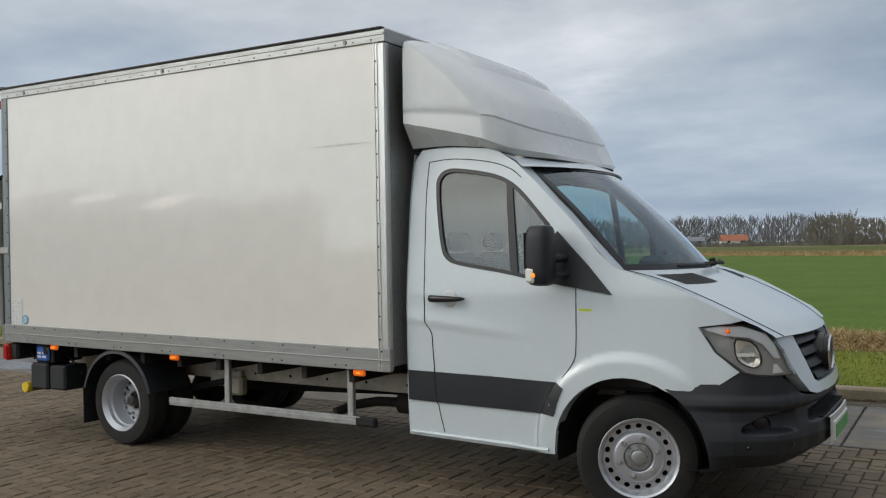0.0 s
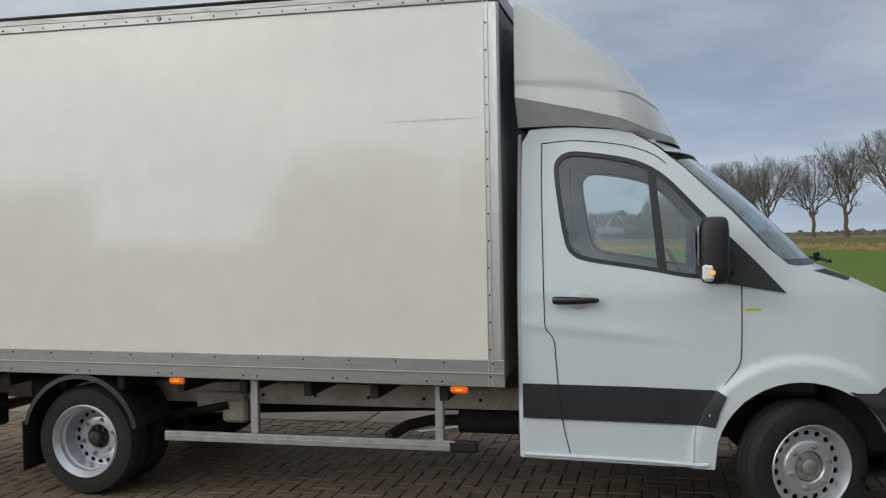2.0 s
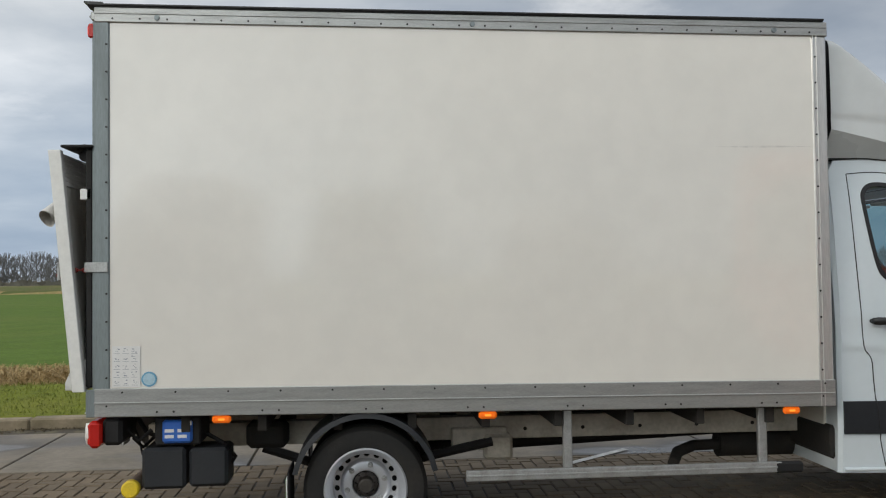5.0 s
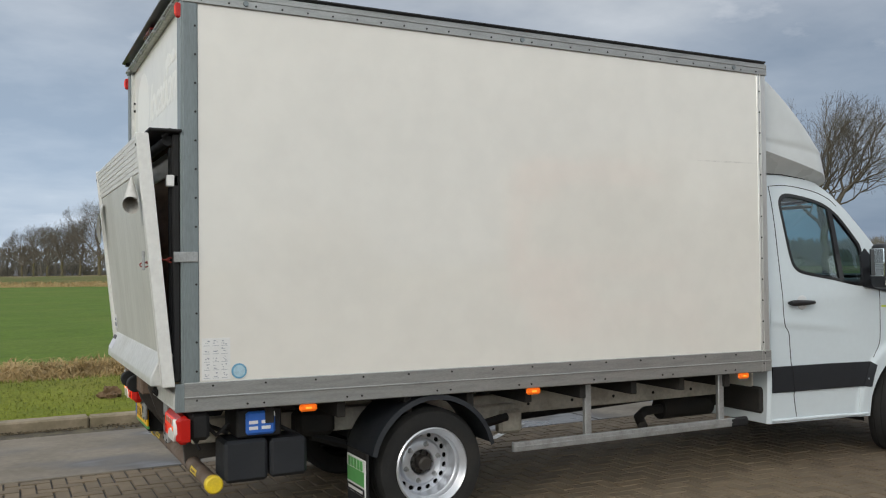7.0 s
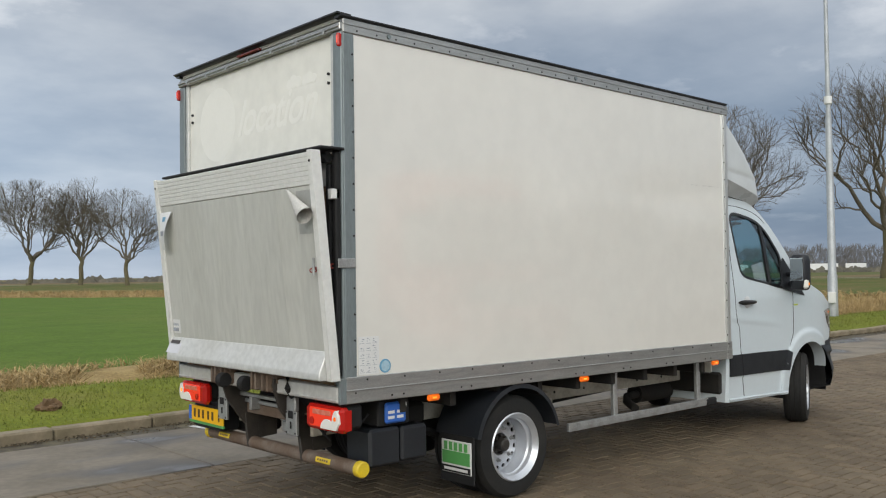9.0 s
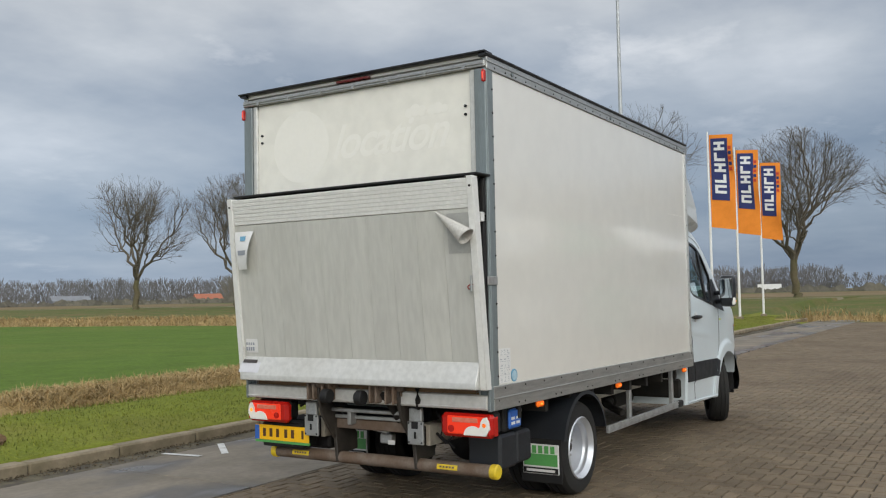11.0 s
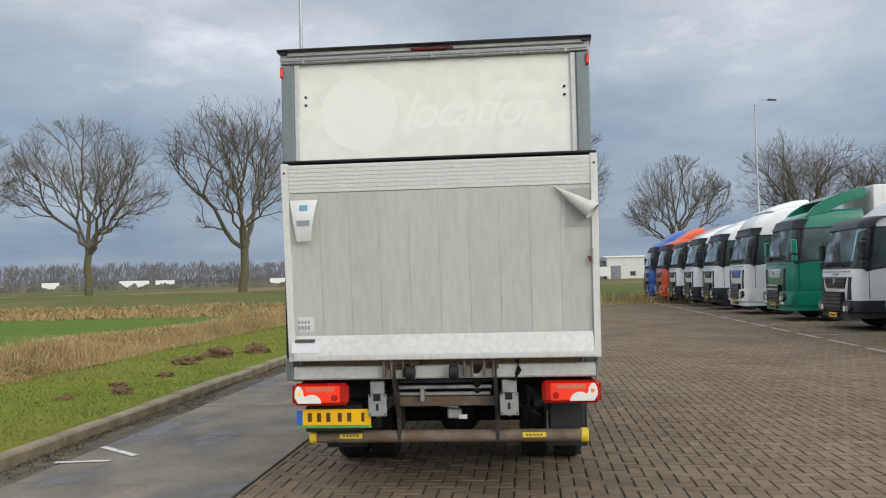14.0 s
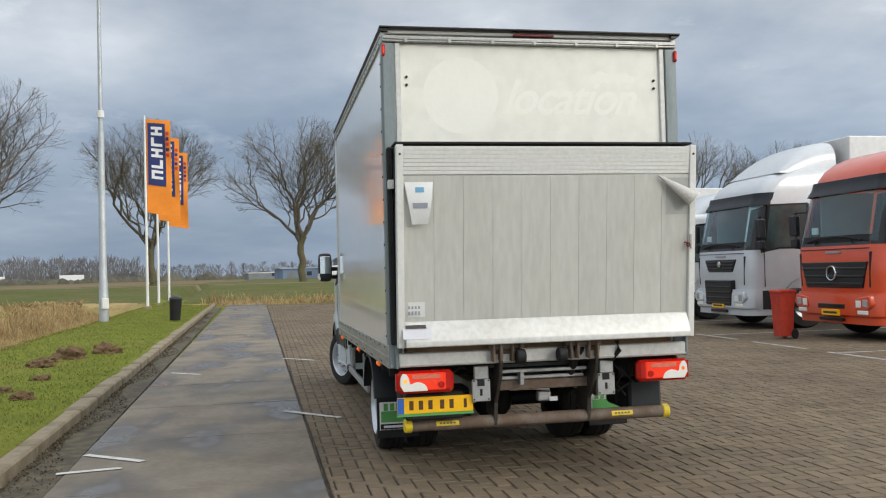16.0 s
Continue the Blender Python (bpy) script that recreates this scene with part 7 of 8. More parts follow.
def lorry(x, y, paint, H=3.45, grille=None, bumper=None, roof=None, body="none", low=False, label="", turn=0, rise=0.62):
    """A parked lorry that faces +y: cab, glass, visor, grille, bumper, lamps, mirrors, wheels and what it carries."""
    P, B = paints[paint], bumper or paints[paint]
    G = grille or M_black
    t = empty("lorry", label, "lorry", "row of parked lorries", pose(x, y, 0, 0, 0, turn))
    belt, sill = (1.50, 0.72) if low else (1.74, 0.86)
    head = belt + 0.95
    lv = [(sill, 1.22, 0.0, 0.24), (sill + 0.35, 1.235, 0.02, 0.26), (belt - 0.05, 1.235, 0.0, 0.28), (belt, 1.23, -0.02, 0.28), (head, 1.19, -0.24, 0.30), (head + 0.12, 1.18, -0.32, 0.32)]
    for k in range(1, 7):
        f = k / 6
        lv.append((head + 0.12 + (H - head - 0.12) * math.sin(f * math.pi / 2), 1.18 - 0.14 * f ** 2, -0.32 - (1.25 if H > 3.2 else 0.9) * (1 - math.cos(f * math.pi / 2)), 0.32 + 0.1 * f))
    rows = [[(px, py, z) for px, py in plan_curve(w, f, -2.2, r)] for z, w, f, r in lv]
    b = loft(rows)
    b.faces.new([b.verts.new(p) for p in rows[-1]])
    opening = [f for f in b.faces if belt < f.calc_center_median().z < head and abs(f.calc_center_median().x) < 0.1 and f.calc_center_median().y > -0.5]
    bmesh.ops.delete(b, geom=opening, context="FACES")
    part("cab", b, P, t)
    part("cab_lining", slab(-1.14, 1.14, -2.12, -2.06, belt - 0.5, head + 0.3, 0.02), M_lorrylining, t)
    dash = part("dashboard", slab(-1.14, 1.14, -0.80, -0.30, belt - 0.30, belt + 0.04, 0.05), M_dash, t)
    part("steering_wheel", bent([(-0.55 + 0.23 * math.cos(a), -0.88 + 0.10 * math.sin(a), belt + 0.06 + 0.20 * math.sin(a)) for a in [2 * math.pi * k / 16 for k in range(17)]], 0.018, 6), M_dark, dash)
    part("roof_lining", slab(-1.05, 1.05, -2.0, -0.45, head + 0.10, head + 0.13, 0.01), M_lorrylining, t)
    for s in (-1, 1):
        part("side_lining", slab(*sorted((s * 1.08, s * 1.11)), -2.04, -0.50, belt - 0.4, head + 0.08, 0.01), M_lorrylining, t)
        seat = part("seat", slab(s * 0.58 - 0.25, s * 0.58 + 0.25, -1.50, -1.34, belt - 0.45, belt + 0.46, 0.06), M_lorryseat, t)
        part("headrest", slab(s * 0.58 - 0.14, s * 0.58 + 0.14, -1.50, -1.40, belt + 0.49, belt + 0.68, 0.04), M_lorryseat, seat)

    def panel(name, z0, z1, x0, x1, mat, out=0.012, label=""):
        """A piece of the cab's front skin between two heights."""
        rr = []
        for z in np.linspace(z0, z1, 5):
            w, f, r = (lerp_table([(a[0], a[i]) for a in lv], z) for i in (1, 2, 3))
            c = [p for p in plan_curve(w + out, f + out, -2.2, r) if x0 <= p[0] <= x1 and p[1] > f - r - 0.01]
            rr.append([(px, py, z) for px, py in [(max(x0, min(x1, c[0][0])), c[0][1])] + c[1:]])
        n = min(len(q) for q in rr)
        return part(name, loft([q[:n] for q in rr]), mat, t, label)
    for x0, x1 in ((-1.3, -0.93), (0.93, 1.3)):
        panel("windscreen_frame", belt - 0.03, head + 0.04, x0, x1, M_black, 0.006)
    part("windscreen_frame", panel_mesh(lv, belt - 0.03, belt + 0.04, 1.0, 0.008), M_black, t)
    pane = panel("windscreen", belt + 0.03, head - 0.0, -1.16, 1.16, M_lorryglass, 0.014)
    pane.visible_shadow = False
    panel("sun_visor", head - 0.02, head + 0.25, -1.25, 1.25, M_smoke, 0.055, "smoked sun visor")
    for s in (-1, 1):
        b = bent([(s * 0.80, 0.0, belt + 0.05), (s * 0.45, 0.01, belt + 0.11), (s * 0.02, 0.02, belt + 0.13)], 0.016, 6)
        bent([(s * 0.55, 0.005, belt + 0.0), (s * 0.45, 0.015, belt + 0.11)], 0.012, 6, b)
        part("wiper", b, M_dark, t)
    part("dashboard_line", panel_mesh(lv, belt + 0.03, belt + 0.15, 1.12, 0.017), M_dark, t)
    w = 0.70 if not low else 0.8
    zg0, zg1 = belt - 0.50, belt - 0.22
    broad = paint == "red" and H > 3.4
    if broad:
        w, zg0, zg1 = 0.98, belt - 0.80, belt - 0.33
    # upper grille tapers downwards
    g = part("grille", prism([(-w, zg1), (w, zg1), (w - 0.16, zg0), (-w + 0.16, zg0)], "y", -0.03, 0.035, 0.012), G, t)
    for k in range(3):
        z = zg0 + 0.05 + k * (zg1 - zg0 - 0.06) / 3
        e = w - 0.17 + 0.16 * (z - zg0) / (zg1 - zg0)
        part("grille_bar", slab(-e, e, 0.02, 0.055, z, z + 0.05, 0.012), M_plastic if G is M_black else G, g)
    part("badge", lathe([(0.112, 0.05), (0.118, 0.078), (0.134, 0.082), (0.142, 0.07), (0.142, 0.03)] if broad else [(0.0, 0.07), (0.06, 0.068), (0.07, 0.06), (0.07, 0.03)], 24, "y", centre=(0, 0, zg1 - (0.2 if broad else 0.11))), M_chrome, g, "plain round badge")
    part("name_bar", slab(-0.22, 0.22, -0.01, 0.022, belt - 0.175, belt - 0.135, 0.004), M_galv, t)
    part("front_seam", slab(-1.0, 1.0, -0.01, 0.018, belt - 0.10, belt - 0.088, 0.003), M_seam, t)
    rows = [[(px, py, z) for px, py in plan_curve(1.235 - 0.02 * (z < 0.45), 0.09 - 0.05 * (z < 0.45) - 0.02 * (z > sill - 0.08), -0.9, 0.3)] for z in (0.30, 0.36, 0.42, 0.46, sill - 0.1, sill - 0.04, sill)]
    rows.append([(px, py, sill) for px, py in plan_curve(1.15, -0.1, -0.9, 0.3)])
    part("front_bumper", loft(rows), B, t)
    if broad:
        part("bumper_slot", slab(-0.40, 0.40, 0.05, 0.10, 0.56, 0.66, 0.015), M_black, t)
    else:
        low_g = part("lower_grille", prism([(-0.62, sill + 0.2), (0.62, sill + 0.2), (0.56, 0.50), (-0.56, 0.50)], "y", -0.02, 0.105, 0.015), M_black, t)
        for k in range(5):
            z = 0.53 + k * (sill - 0.33) / 4.4
            part("grille_bar", slab(-0.55, 0.55, 0.09, 0.125, z, z + 0.04, 0.01), G if k > 2 and G is not M_black else M_plastic, low_g)
    part("step_slot", slab(-0.35, 0.35, 0.05, 0.11, 0.345, 0.41, 0.01), M_black, t)
    plain = paint in ("red", "silver")
    for s in (-1, 1):
        if plain:
            part("air_slot", prism([(s * 0.98, sill + 0.10), (s * 1.01, sill + 0.10), (s * 1.05, belt - 0.16), (s * 1.01, belt - 0.16)], "y", -0.03, 0.018, 0.004), M_black, t)
            continue
        part("corner_panel", prism([(s * 0.76, sill + 0.02), (s * 1.02, sill + 0.02), (s * 1.06, belt - 0.22), (s * 0.9, belt - 0.22)], "y", -0.03, 0.022, 0.01), M_plastic, t)
    for s in (-1, 1):
        lamp = part("headlamp", prism([(s * 0.68, sill - 0.30), (s * 0.66, sill - 0.10), (s * 1.10, sill - 0.04), (s * 1.14, sill - 0.20), (s * 1.04, sill - 0.30)], "y", -0.02, 0.104, 0.02), P if plain else M_black, t, "clear headlamp in its surround")
        part("headlamp_lens", slab(*sorted((s * 0.71, s * 0.87)), 0.06, 0.112, sill - 0.27, sill - 0.12, 0.02), M_clear, lamp)
        part("headlamp_lens", slab(*sorted((s * 0.89, s * 1.05)), 0.05, 0.110, sill - 0.26, sill - 0.10, 0.02), M_lampglass, lamp)
        part("fog_lamp", slab(*sorted((s * 0.75, s * 1.02)), 0.03, 0.104, 0.48, 0.555, 0.012), M_clear, t)
        # side window, door outline, grab handle, steps
        sx = s * 1.238
        part("window_frame", prism([(-0.26, belt - 0.10), (-0.46, head - 0.01), (-1.42, head + 0.02), (-1.42, belt - 0.02), (-0.7, belt - 0.02)], "x", sx * 0.962, sx + s * 0.001), M_black, t)
        part("side_window", prism([(-0.36, belt - 0.05), (-0.52, head - 0.05), (-1.36, head - 0.02), (-1.36, belt + 0.02), (-0.7, belt + 0.02)], "x", sx * 0.963, sx + s * 0.004), M_lglass, t)
        part("door_handle", slab(*sorted((sx, sx + s * 0.02)), -1.38, -1.2, belt - 0.22, belt - 0.18, 0.006), M_black, t)
        part("door_line", bent([(sx, -0.34, sill + 0.05), (sx, -0.34, belt), (sx * 0.97, -0.5, head)], 0.012, 5), M_seam, t)
        part("door_line", bent([(sx, -1.45, sill + 0.05), (sx, -1.45, belt), (sx * 0.97, -1.45, head)], 0.012, 5), M_seam, t)
        part("cab_step", slab(*sorted((s * 1.0, s * 1.24)), -1.5, -0.25, 0.42, sill, 0.03), M_plastic if low or bumper else P, t)
        part("wheel_arch", loft([[(s * 1.245, py, pz) for py, pz in arc(-1.32, 0.5, 0.60, 178, 2, 14)], [(s * 0.8, py, pz) for py, pz in arc(-1.32, 0.5, 0.60, 178, 2, 14)]]), M_dark, t)
        m = part("mirror", slab(*sorted((s * 1.33, s * 1.55)), -0.22, -0.08, belt + 0.20, belt + 0.62, 0.03), P if paint == "green" else M_plastic, t)
        part("lower_mirror", slab(*sorted((s * 1.33, s * 1.53)), -0.22, -0.09, belt - 0.03, belt + 0.16, 0.03), P if paint == "green" else M_plastic, m)
        part("mirror_arm", bent([(s * 1.2, -0.3, belt + 0.66), (s * 1.42, -0.16, belt + 0.66), (s * 1.42, -0.16, belt - 0.04), (s * 1.22, -0.3, belt - 0.06)], 0.02, 6), M_dark, m)
        for yw in (-1.32, -5.0):
            wl_ = part("wheel", lathe([(0.30, -0.14), (0.48, -0.15), (0.515, -0.10), (0.515, 0.10), (0.48, 0.15), (0.30, 0.14)], 32, "x", centre=(s * 1.05, yw, 0.512)), M_tyre, t)
            part("rim", lathe([(0.0, s * 0.07), (0.14, s * 0.08), (0.2, s * 0.03), (0.28, s * 0.06), (0.30, s * 0.13)], 28, "x", centre=(s * 1.05, yw, 0.512)), M_steel, wl_)
    part("wind_sticker", slab(0.60, 0.78, -0.115, -0.085, belt + 0.2, belt + 0.33, 0.004), M_paper, t)
    part("lorry_plate", slab(-0.26, 0.26, 0.09, 0.118, sill - 0.42, sill - 0.31, 0.004), M_plate, t, "yellow number plate with plain bar")
    part("plate_bar", slab(-0.2, 0.2, 0.112, 0.121, sill - 0.385, sill - 0.345, 0), M_inkdark, t)
    part("chassis", slab(-0.45, 0.45, -6.3, -0.6, 0.62, 0.92, 0.02), M_under, t)
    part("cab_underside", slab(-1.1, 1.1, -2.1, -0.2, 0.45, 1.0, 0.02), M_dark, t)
    R = paints[roof] if roof else P
    if body == "box":                       # an open arch from the roof up to the cargo body
        band = [(-0.55, H - 0.22), (-0.8, H + 0.06), (-1.15, H + 0.28), (-1.6, H + 0.47), (-2.2, H + 0.62), (-2.3, H + 0.60), (-2.3, H + 0.34), (-1.9, H + 0.26), (-1.5, H + 0.10), (-1.2, H - 0.10)]
        for s in (-1, 1):
            part("roof_arch", prism(band, "x", s * 1.06, s * 1.16, 0.02), R, t, "curved roof spoiler arm")
        part("arch_top", loft([[(x_, py, pz) for x_ in np.linspace(-1.1, 1.1, 5)] for py, pz in band[2:6]]), R, t)
    elif body in ("deflector", "tilt"):
        top = H + rise
        rows = []
        for f in np.linspace(0, 1, 9):
            py, hz = -0.85 - 1.4 * f, (top - H + 0.1) * math.sin(f * math.pi / 2) ** 0.8
            rows.append([(1.08 * math.copysign(abs(math.cos(a)) ** 0.35, math.cos(a)), py, H - 0.12 + hz * abs(math.sin(a)) ** 0.6) for a in np.linspace(math.pi, 0, 17)])
        part("roof_deflector", loft(rows), R, t)
        part("deflector_back", loft([rows[-1], [(0, -2.26, H)] * 17]), M_dark, t)
    if body in ("box", "tilt"):
        part("cargo_box", slab(-1.27, 1.27, -9.3, -2.45, 1.05, H + 0.66, 0.02), M_tarp, t, "white cargo body")
    elif body == "deflector":
        for s in (-1, 1):
            part("side_deflector", slab(*sorted((s * 1.16, s * 1.2)), -2.75, -2.2, 1.0, H, 0.01), R, t)
    return t


ROW = [
    (8.85, dict(paint="red", H=3.5, grille=M_black, label="red parked lorry with black grille and dark visor")),
    (12.8, dict(paint="silver", H=3.5, grille=M_black, bumper=paints["silver"], body="tilt", label="silver grey parked lorry with high roof and deflector")),
    (16.9, dict(paint="white", H=2.75, low=True, bumper=M_plastic, body="deflector", roof="silver", label="white light lorry with dark bumper, parked")),
    (21.8, dict(paint="green", H=3.2, grille=paints["silver"], body="box", label="green parked lorry with white cargo box")),
    (26.3, dict(paint="white", H=3.6, grille=paints["blue"], body="deflector", rise=0.3, label="white parked lorry with blue grille bars")),
    (30.6, dict(paint="white", H=3.35, bumper=M_plastic, body="deflector", rise=0.3, label="white parked lorry with dark bumper and grille")),
    (34.4, dict(paint="white", H=3.3, body="deflector", rise=0.3, bumper=M_plastic, label="white parked lorry with roof deflector")),
    (38.2, dict(paint="white", H=3.0, roof="red", body="deflector", bumper=M_plastic, label="white parked lorry with orange-red roof deflector")),
    (42.0, dict(paint="red", H=3.2, body="deflector", label="red parked lorry at the far end")),
    (46.0, dict(paint="blue", H=3.3, body="deflector", label="blue parked lorry at the far end of the row")),
]
made = []
for x, spec in ROW:
    made.append(lorry(x, -8.35 + 0.03 * (x - 9.7), **spec))
# guessed row out of view, added as the dark skyline mirrored in the side panel
for i, x in enumerate((-30, -25.6, -21, -16.8, -12.4, -3.2, 1.5, 6.2)):
    copy_thing(made[(3, 1, 4, 5, 6, 1, 3, 2)[i]], pose(x, -16.8, 0))

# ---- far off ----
# aerial haze is put into these two base colours, paler and greyer than bark
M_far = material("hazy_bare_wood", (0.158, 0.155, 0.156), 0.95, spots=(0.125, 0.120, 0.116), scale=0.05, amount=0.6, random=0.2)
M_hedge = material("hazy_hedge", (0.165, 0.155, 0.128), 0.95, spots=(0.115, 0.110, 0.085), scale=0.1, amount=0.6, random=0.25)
M_wall = material("pale_wall", (0.62, 0.61, 0.58), 0.8, amount=0.2, scale=0.4)
M_roofred = material("red_tile_roof", (0.36, 0.13, 0.075), 0.8, amount=0.3, scale=0.6)
M_roofgrey = material("grey_roof", (0.20, 0.21, 0.23), 0.7, amount=0.3, scale=0.4)
M_bluehall = material("blue_grey_cladding", (0.16, 0.22, 0.33), 0.6, amount=0.2, scale=0.3)
M_darkglass = material("dark_window", (0.04, 0.05, 0.06), 0.15, amount=0.1)


def treeline(name, az0, az1, dist, tall, gap, seed, label, mat, crown=0.34, twigs=100):
    """A far row of bare trees: a stem each, and many fine rising twigs in a narrow crown."""
    r = random.Random(seed)
    h = Heap()
    az = az0
    while az < az1:
        d = dist * r.uniform(0.96, 1.08)
        x, y = d * math.cos(radians(az)), d * math.sin(radians(az))
        tx, ty = -math.sin(radians(az)), math.cos(radians(az))
        H = tall * r.uniform(0.84, 1.08)

        def wisp(u0, z0, u1, z1, w0, w1):
            k = r.uniform(-1.5, 1.5)
            ox, oy = x + math.cos(radians(az)) * k, y + math.sin(radians(az)) * k
            h.add([(ox + tx * (u + e * w), oy + ty * (u + e * w), z) for u, z, w, e in ((u0, z0, w0, -1), (u0, z0, w0, 1), (u1, z1, w1, 1), (u1, z1, w1, -1))], [(0, 1, 2, 3)])
        wisp(0, -0.5, r.uniform(-.3, .3), H * 0.8, 0.28, 0.08)
        for _ in range(twigs):
            z0 = H * (r.uniform(0.16, 0.85) if r.random() < 0.7 else r.uniform(0.0, 0.2))
            z1 = min(H, z0 + H * r.uniform(0.10, 0.26))
            env = crown * H * math.sqrt(max(0.04, 1 - ((z1 - 0.60 * H) / (0.44 * H)) ** 2))
            u1 = r.uniform(-1, 1) * env
            wisp(u1 * r.uniform(0.2, 0.8), z0, u1, z1, 0.16, 0.07)
        az += math.degrees(gap * r.uniform(0.6, 1.4) / dist)
    h.build(name, mat, None, label, "trees", "stuff")


def hedge(name, az0, az1, dist, tall, seed, label):
    """A far belt of low scrub: overlapping twiggy clumps."""
    r = random.Random(seed)
    h = Heap()
    az = az0
    while az < az1:
        d = dist * r.uniform(0.97, 1.03)
        x, y = d * math.cos(radians(az)), d * math.sin(radians(az))
        t = tall * r.uniform(0.45, 1.1) * (0.8 + 0.6 * noise.noise((az * 0.9, seed, 1)))
        ex, ey = -math.sin(radians(az)), math.cos(radians(az))
        n = 7
        ring = [(x + ex * math.cos(math.pi * k / n) * t * r.uniform(0.6, 1.1), y + ey * math.cos(math.pi * k / n) * t * r.uniform(0.6, 1.1), t * math.sin(math.pi * k / n) * r.uniform(0.7, 1.15) - 0.3) for k in range(n + 1)]
        back = [(px + math.cos(radians(az)) * t * 0.6, py + math.sin(radians(az)) * t * 0.6, pz * 0.6 - 0.3) for px, py, pz in ring]
        vs = [(x, y, -0.5)] + ring + back
        fs = [(0, 1 + k, 2 + k) for k in range(n)] + [(1 + k, 2 + n + k, 3 + n + k, 2 + k) for k in range(n)]
        h.add(vs, fs)
        az += r.uniform(0.08, 0.35) * 300 / dist * 0.5
    h.build(name, M_hedge, None, label, "hedge", "stuff")


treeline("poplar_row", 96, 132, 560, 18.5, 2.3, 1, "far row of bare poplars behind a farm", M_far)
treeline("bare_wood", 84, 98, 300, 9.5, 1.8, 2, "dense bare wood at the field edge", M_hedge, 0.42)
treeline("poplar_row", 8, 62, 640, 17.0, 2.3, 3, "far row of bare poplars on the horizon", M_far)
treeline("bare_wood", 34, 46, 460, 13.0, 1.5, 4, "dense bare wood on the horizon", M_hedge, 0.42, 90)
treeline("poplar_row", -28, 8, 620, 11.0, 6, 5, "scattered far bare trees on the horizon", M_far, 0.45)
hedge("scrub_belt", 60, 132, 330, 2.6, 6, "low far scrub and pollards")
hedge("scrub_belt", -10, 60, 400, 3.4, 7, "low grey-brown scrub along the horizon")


def house(az, d, wide, deep, eaves, ridge, wall, roof, label, category="house", name="farmhouse", doors=0):
    x, y = d * math.cos(radians(az)), d * math.sin(radians(az))
    t = empty(name, label, category, at=pose(x, y, 0, 0, 0, az - 90 + 12))
    part("wall", slab(-wide / 2, wide / 2, -deep / 2, deep / 2, -0.5, eaves, 0.05), wall, t)
    if ridge > eaves + 0.3:
        part("roof", prism([(-deep / 2 - 0.4, eaves - 0.1), (0, ridge), (deep / 2 + 0.4, eaves - 0.1)], "x", -wide / 2 - 0.3, wide / 2 + 0.3), roof, t)
    else:
        part("roof", slab(-wide / 2 - 0.1, wide / 2 + 0.1, -deep / 2 - 0.1, deep / 2 + 0.1, eaves - 0.02, ridge, 0.05), roof, t)
    n = max(2, int(wide / 5))
    for k in range(n):
        u = -wide / 2 + wide * (k + 0.5) / n
        if doors and k % 2 == 0:
            part("door", slab(u - 1.5, u + 1.5, -deep / 2 - 0.06, -deep / 2, 0, min(4, eaves - 1), 0.02), M_roofgrey, t)
        else:
            part("window", slab(u - 0.8, u + 0.8, -deep / 2 - 0.06, -deep / 2, 1.0, 2.3, 0.02), M_darkglass, t)


house(102.7, 520, 14, 9, 2.4, 5.8, M_wall, M_roofred, "far farmhouse with red tiled roof among poplars")
house(105.2, 530, 13, 9, 2.6, 5.0, M_roofgrey, M_roofgrey, "far grey barn among poplars", "barn", "barn")
house(92.0, 290, 8, 7, 2.0, 4.0, M_roofgrey, M_roofgrey, "far pale house before a bare wood")
house(87.5, 320, 20, 10, 3.5, 4.2, M_roofgrey, M_roofgrey, "far dark shed beyond the tree row", "barn", "barn")
house(33.3, 400, 14, 9, 2.5, 5.5, M_wall, M_roofgrey, "far house with dark roof and white gable")
house(47.0, 430, 12, 9, 2.0, 4.4, M_roofgrey, M_roofred, "far farmhouse with red roof on the horizon")
house(55.0, 430, 16, 9, 2.2, 4.4, M_roofgrey, M_roofgrey, "far low farmhouse on the horizon")
house(-2.0, 290, 17, 14, 3.3, 3.7, M_bluehall, M_roofgrey, "far blue-grey industrial hall", "hall", "industrial_hall", 1)
house(-4.9, 270, 8, 12, 5.6, 6.2, M_roofgrey, M_roofgrey, "far dark glazed office block", "office", "office_block")
house(-6.4, 270, 15, 14, 6.6, 7.0, M_wall, M_wall, "far white warehouse with loading doors", "warehouse", "warehouse", 1)
house(-8.6, 275, 12, 14, 6.8, 7.2, M_bluehall, M_bluehall, "far blue-grey warehouse with loading doors", "warehouse", "warehouse", 1)
house(0.6, 320, 12, 9, 2.2, 2.5, M_roofgrey, M_wall, "far low grey shed with pale roof", "shed", "shed", 1)


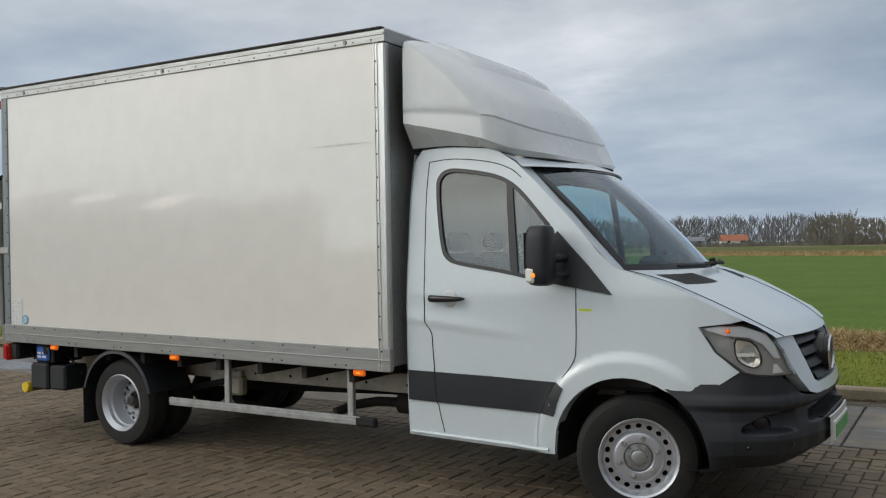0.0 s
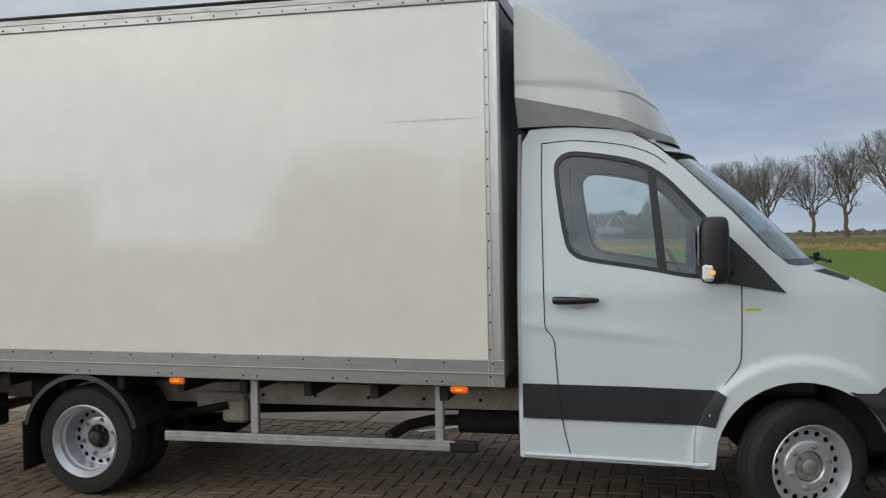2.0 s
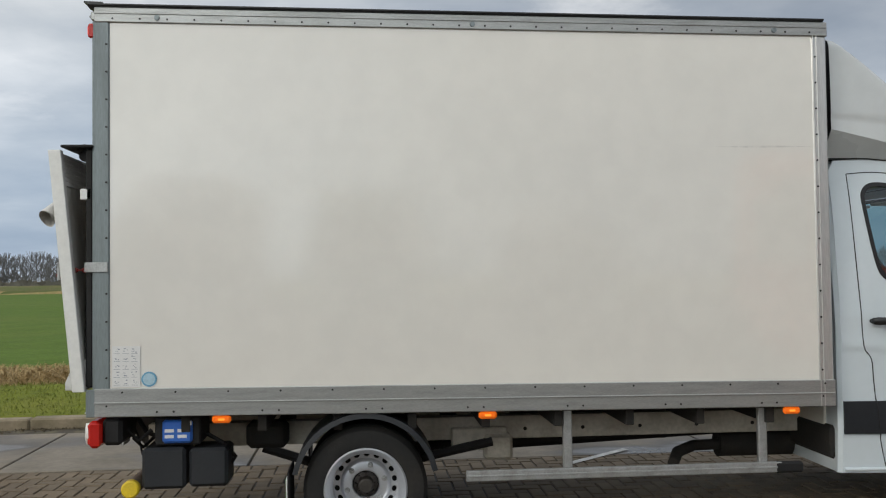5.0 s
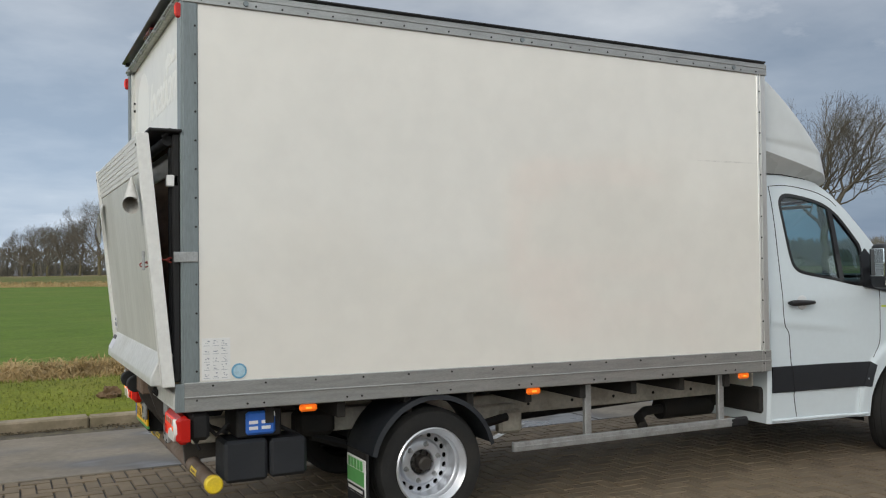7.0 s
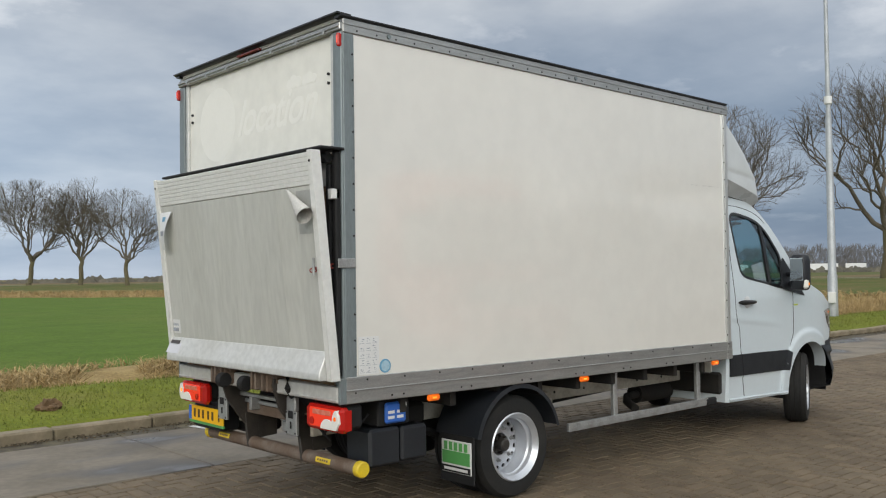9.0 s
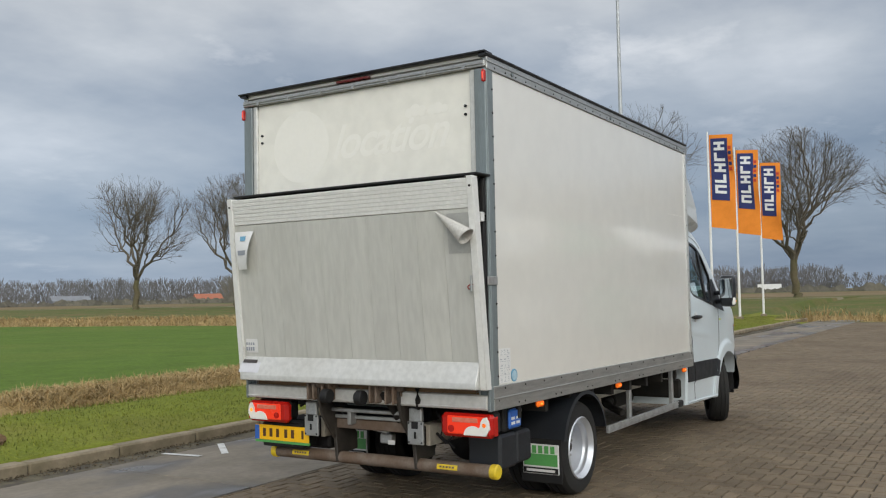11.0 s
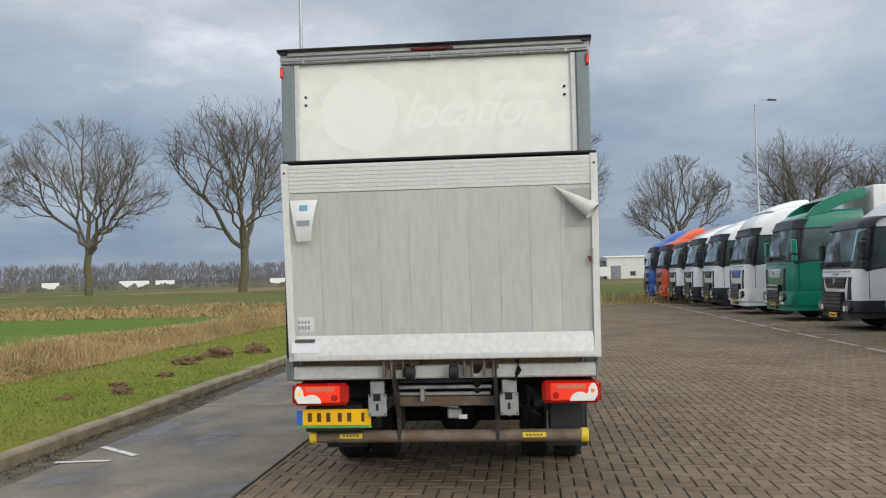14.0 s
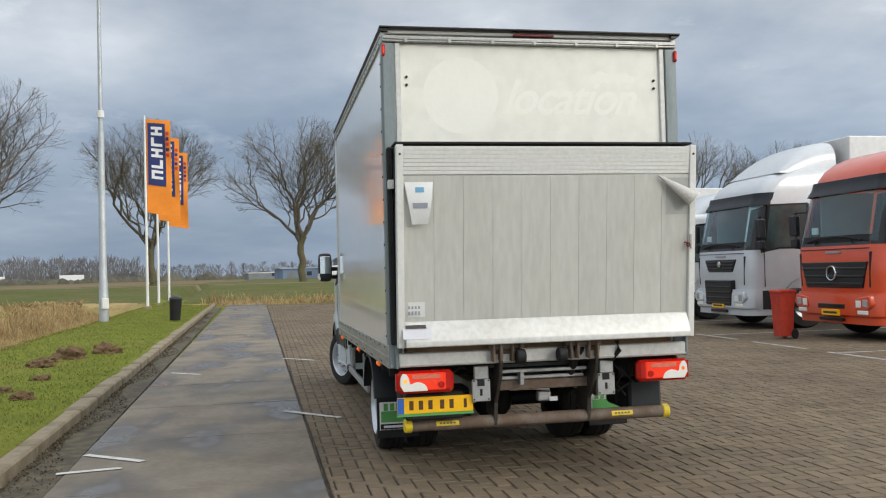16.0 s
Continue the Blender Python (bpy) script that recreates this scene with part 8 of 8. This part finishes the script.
def far_trailer(az, d, length):
    x, y = d * math.cos(radians(az)), d * math.sin(radians(az))
    t = empty("trailer", "white lorry trailer far off on the road", "trailer", "far trailers", pose(x, y, 0, 0, 0, az + 90))
    part("cargo_box", slab(-length / 2, length / 2, -1.25, 1.25, 1.0, 3.7, 0.05), M_tarp, t)
    for u in (-0.35, 0.35):
        part("wheel", rod((u * length, -1.1, 0.5), (u * length, 1.1, 0.5), 0.5, n=14), M_dark, t)


for a in ((24.8, 400, 12), (23.0, 410, 8), (29.5, 420, 7), (16.0, 430, 9), (11.8, 420, 10), (-4.2, 255, 10)):
    far_trailer(*a)

# ---- pavers, last ----
def pavers():
    U = 0.105
    z0, top, g, c = -0.03, 0.0, 0.0045, 0.0045
    h = Heap()
    faces = [(4, 5, 6, 7), (0, 1, 5, 4), (1, 2, 6, 5), (2, 3, 7, 6), (3, 0, 4, 7)]
    shapes = {}
    for across in (0, 1):
        w, l = (2 * U, U) if across == 0 else (U, 2 * U)
        v = [(g, g, z0 + 0.018), (w - g, g, z0 + 0.018), (w - g, l - g, z0 + 0.018), (g, l - g, z0 + 0.018), (g + c, g + c, top), (w - g - c, g + c, top), (w - g - c, l - g - c, top), (g + c, l - g - c, top)]
        shapes[across] = v
    meshes = {}
    for k, v in shapes.items():
        me = bpy.data.meshes.new("paver")
        me.from_pydata(v, [], faces)
        me.materials.append(M_paver)
        meshes[k] = me
    rnd = random.Random(8)
    near = 0
    for i in range(-75, 362):
        for j in range(-84, 20):
            k = (i - j) % 4
            if k not in (0, 3):
                continue
            x, y = i * U, j * U - 0.05
            across = 0 if k == 0 else 1
            edge = ROAD_Y + STRIP_SKEW * x - 0.004
            if y > edge - 0.03:
                continue
            if (y + 2 * U if across else y + U) > edge:       # a cut stone along the seam
                cutoff = edge - y
                h.add([(a + x, min(b, cutoff - (g + c if d == top else g)) + y, d) for a, b, d in shapes[across]], faces)
                continue
            dz = rnd.uniform(-0.003, 0.003)
            if 0.9 < x < 3.9 and -0.9 < y < 1.3 and near < 300 and x < 0.9 + 3.0:
                o = new("paver", meshes[across])
                o.parent = yard
                o.location = (x, y, dz)
                near += 1
                continue
            h.add([(a + x, b + y, d + dz + rnd.uniform(-0.001, 0.001) * (d == top)) for a, b, d in shapes[across]], faces)
    h.build("pavers", M_paver, yard, kind="stuff")


pavers()
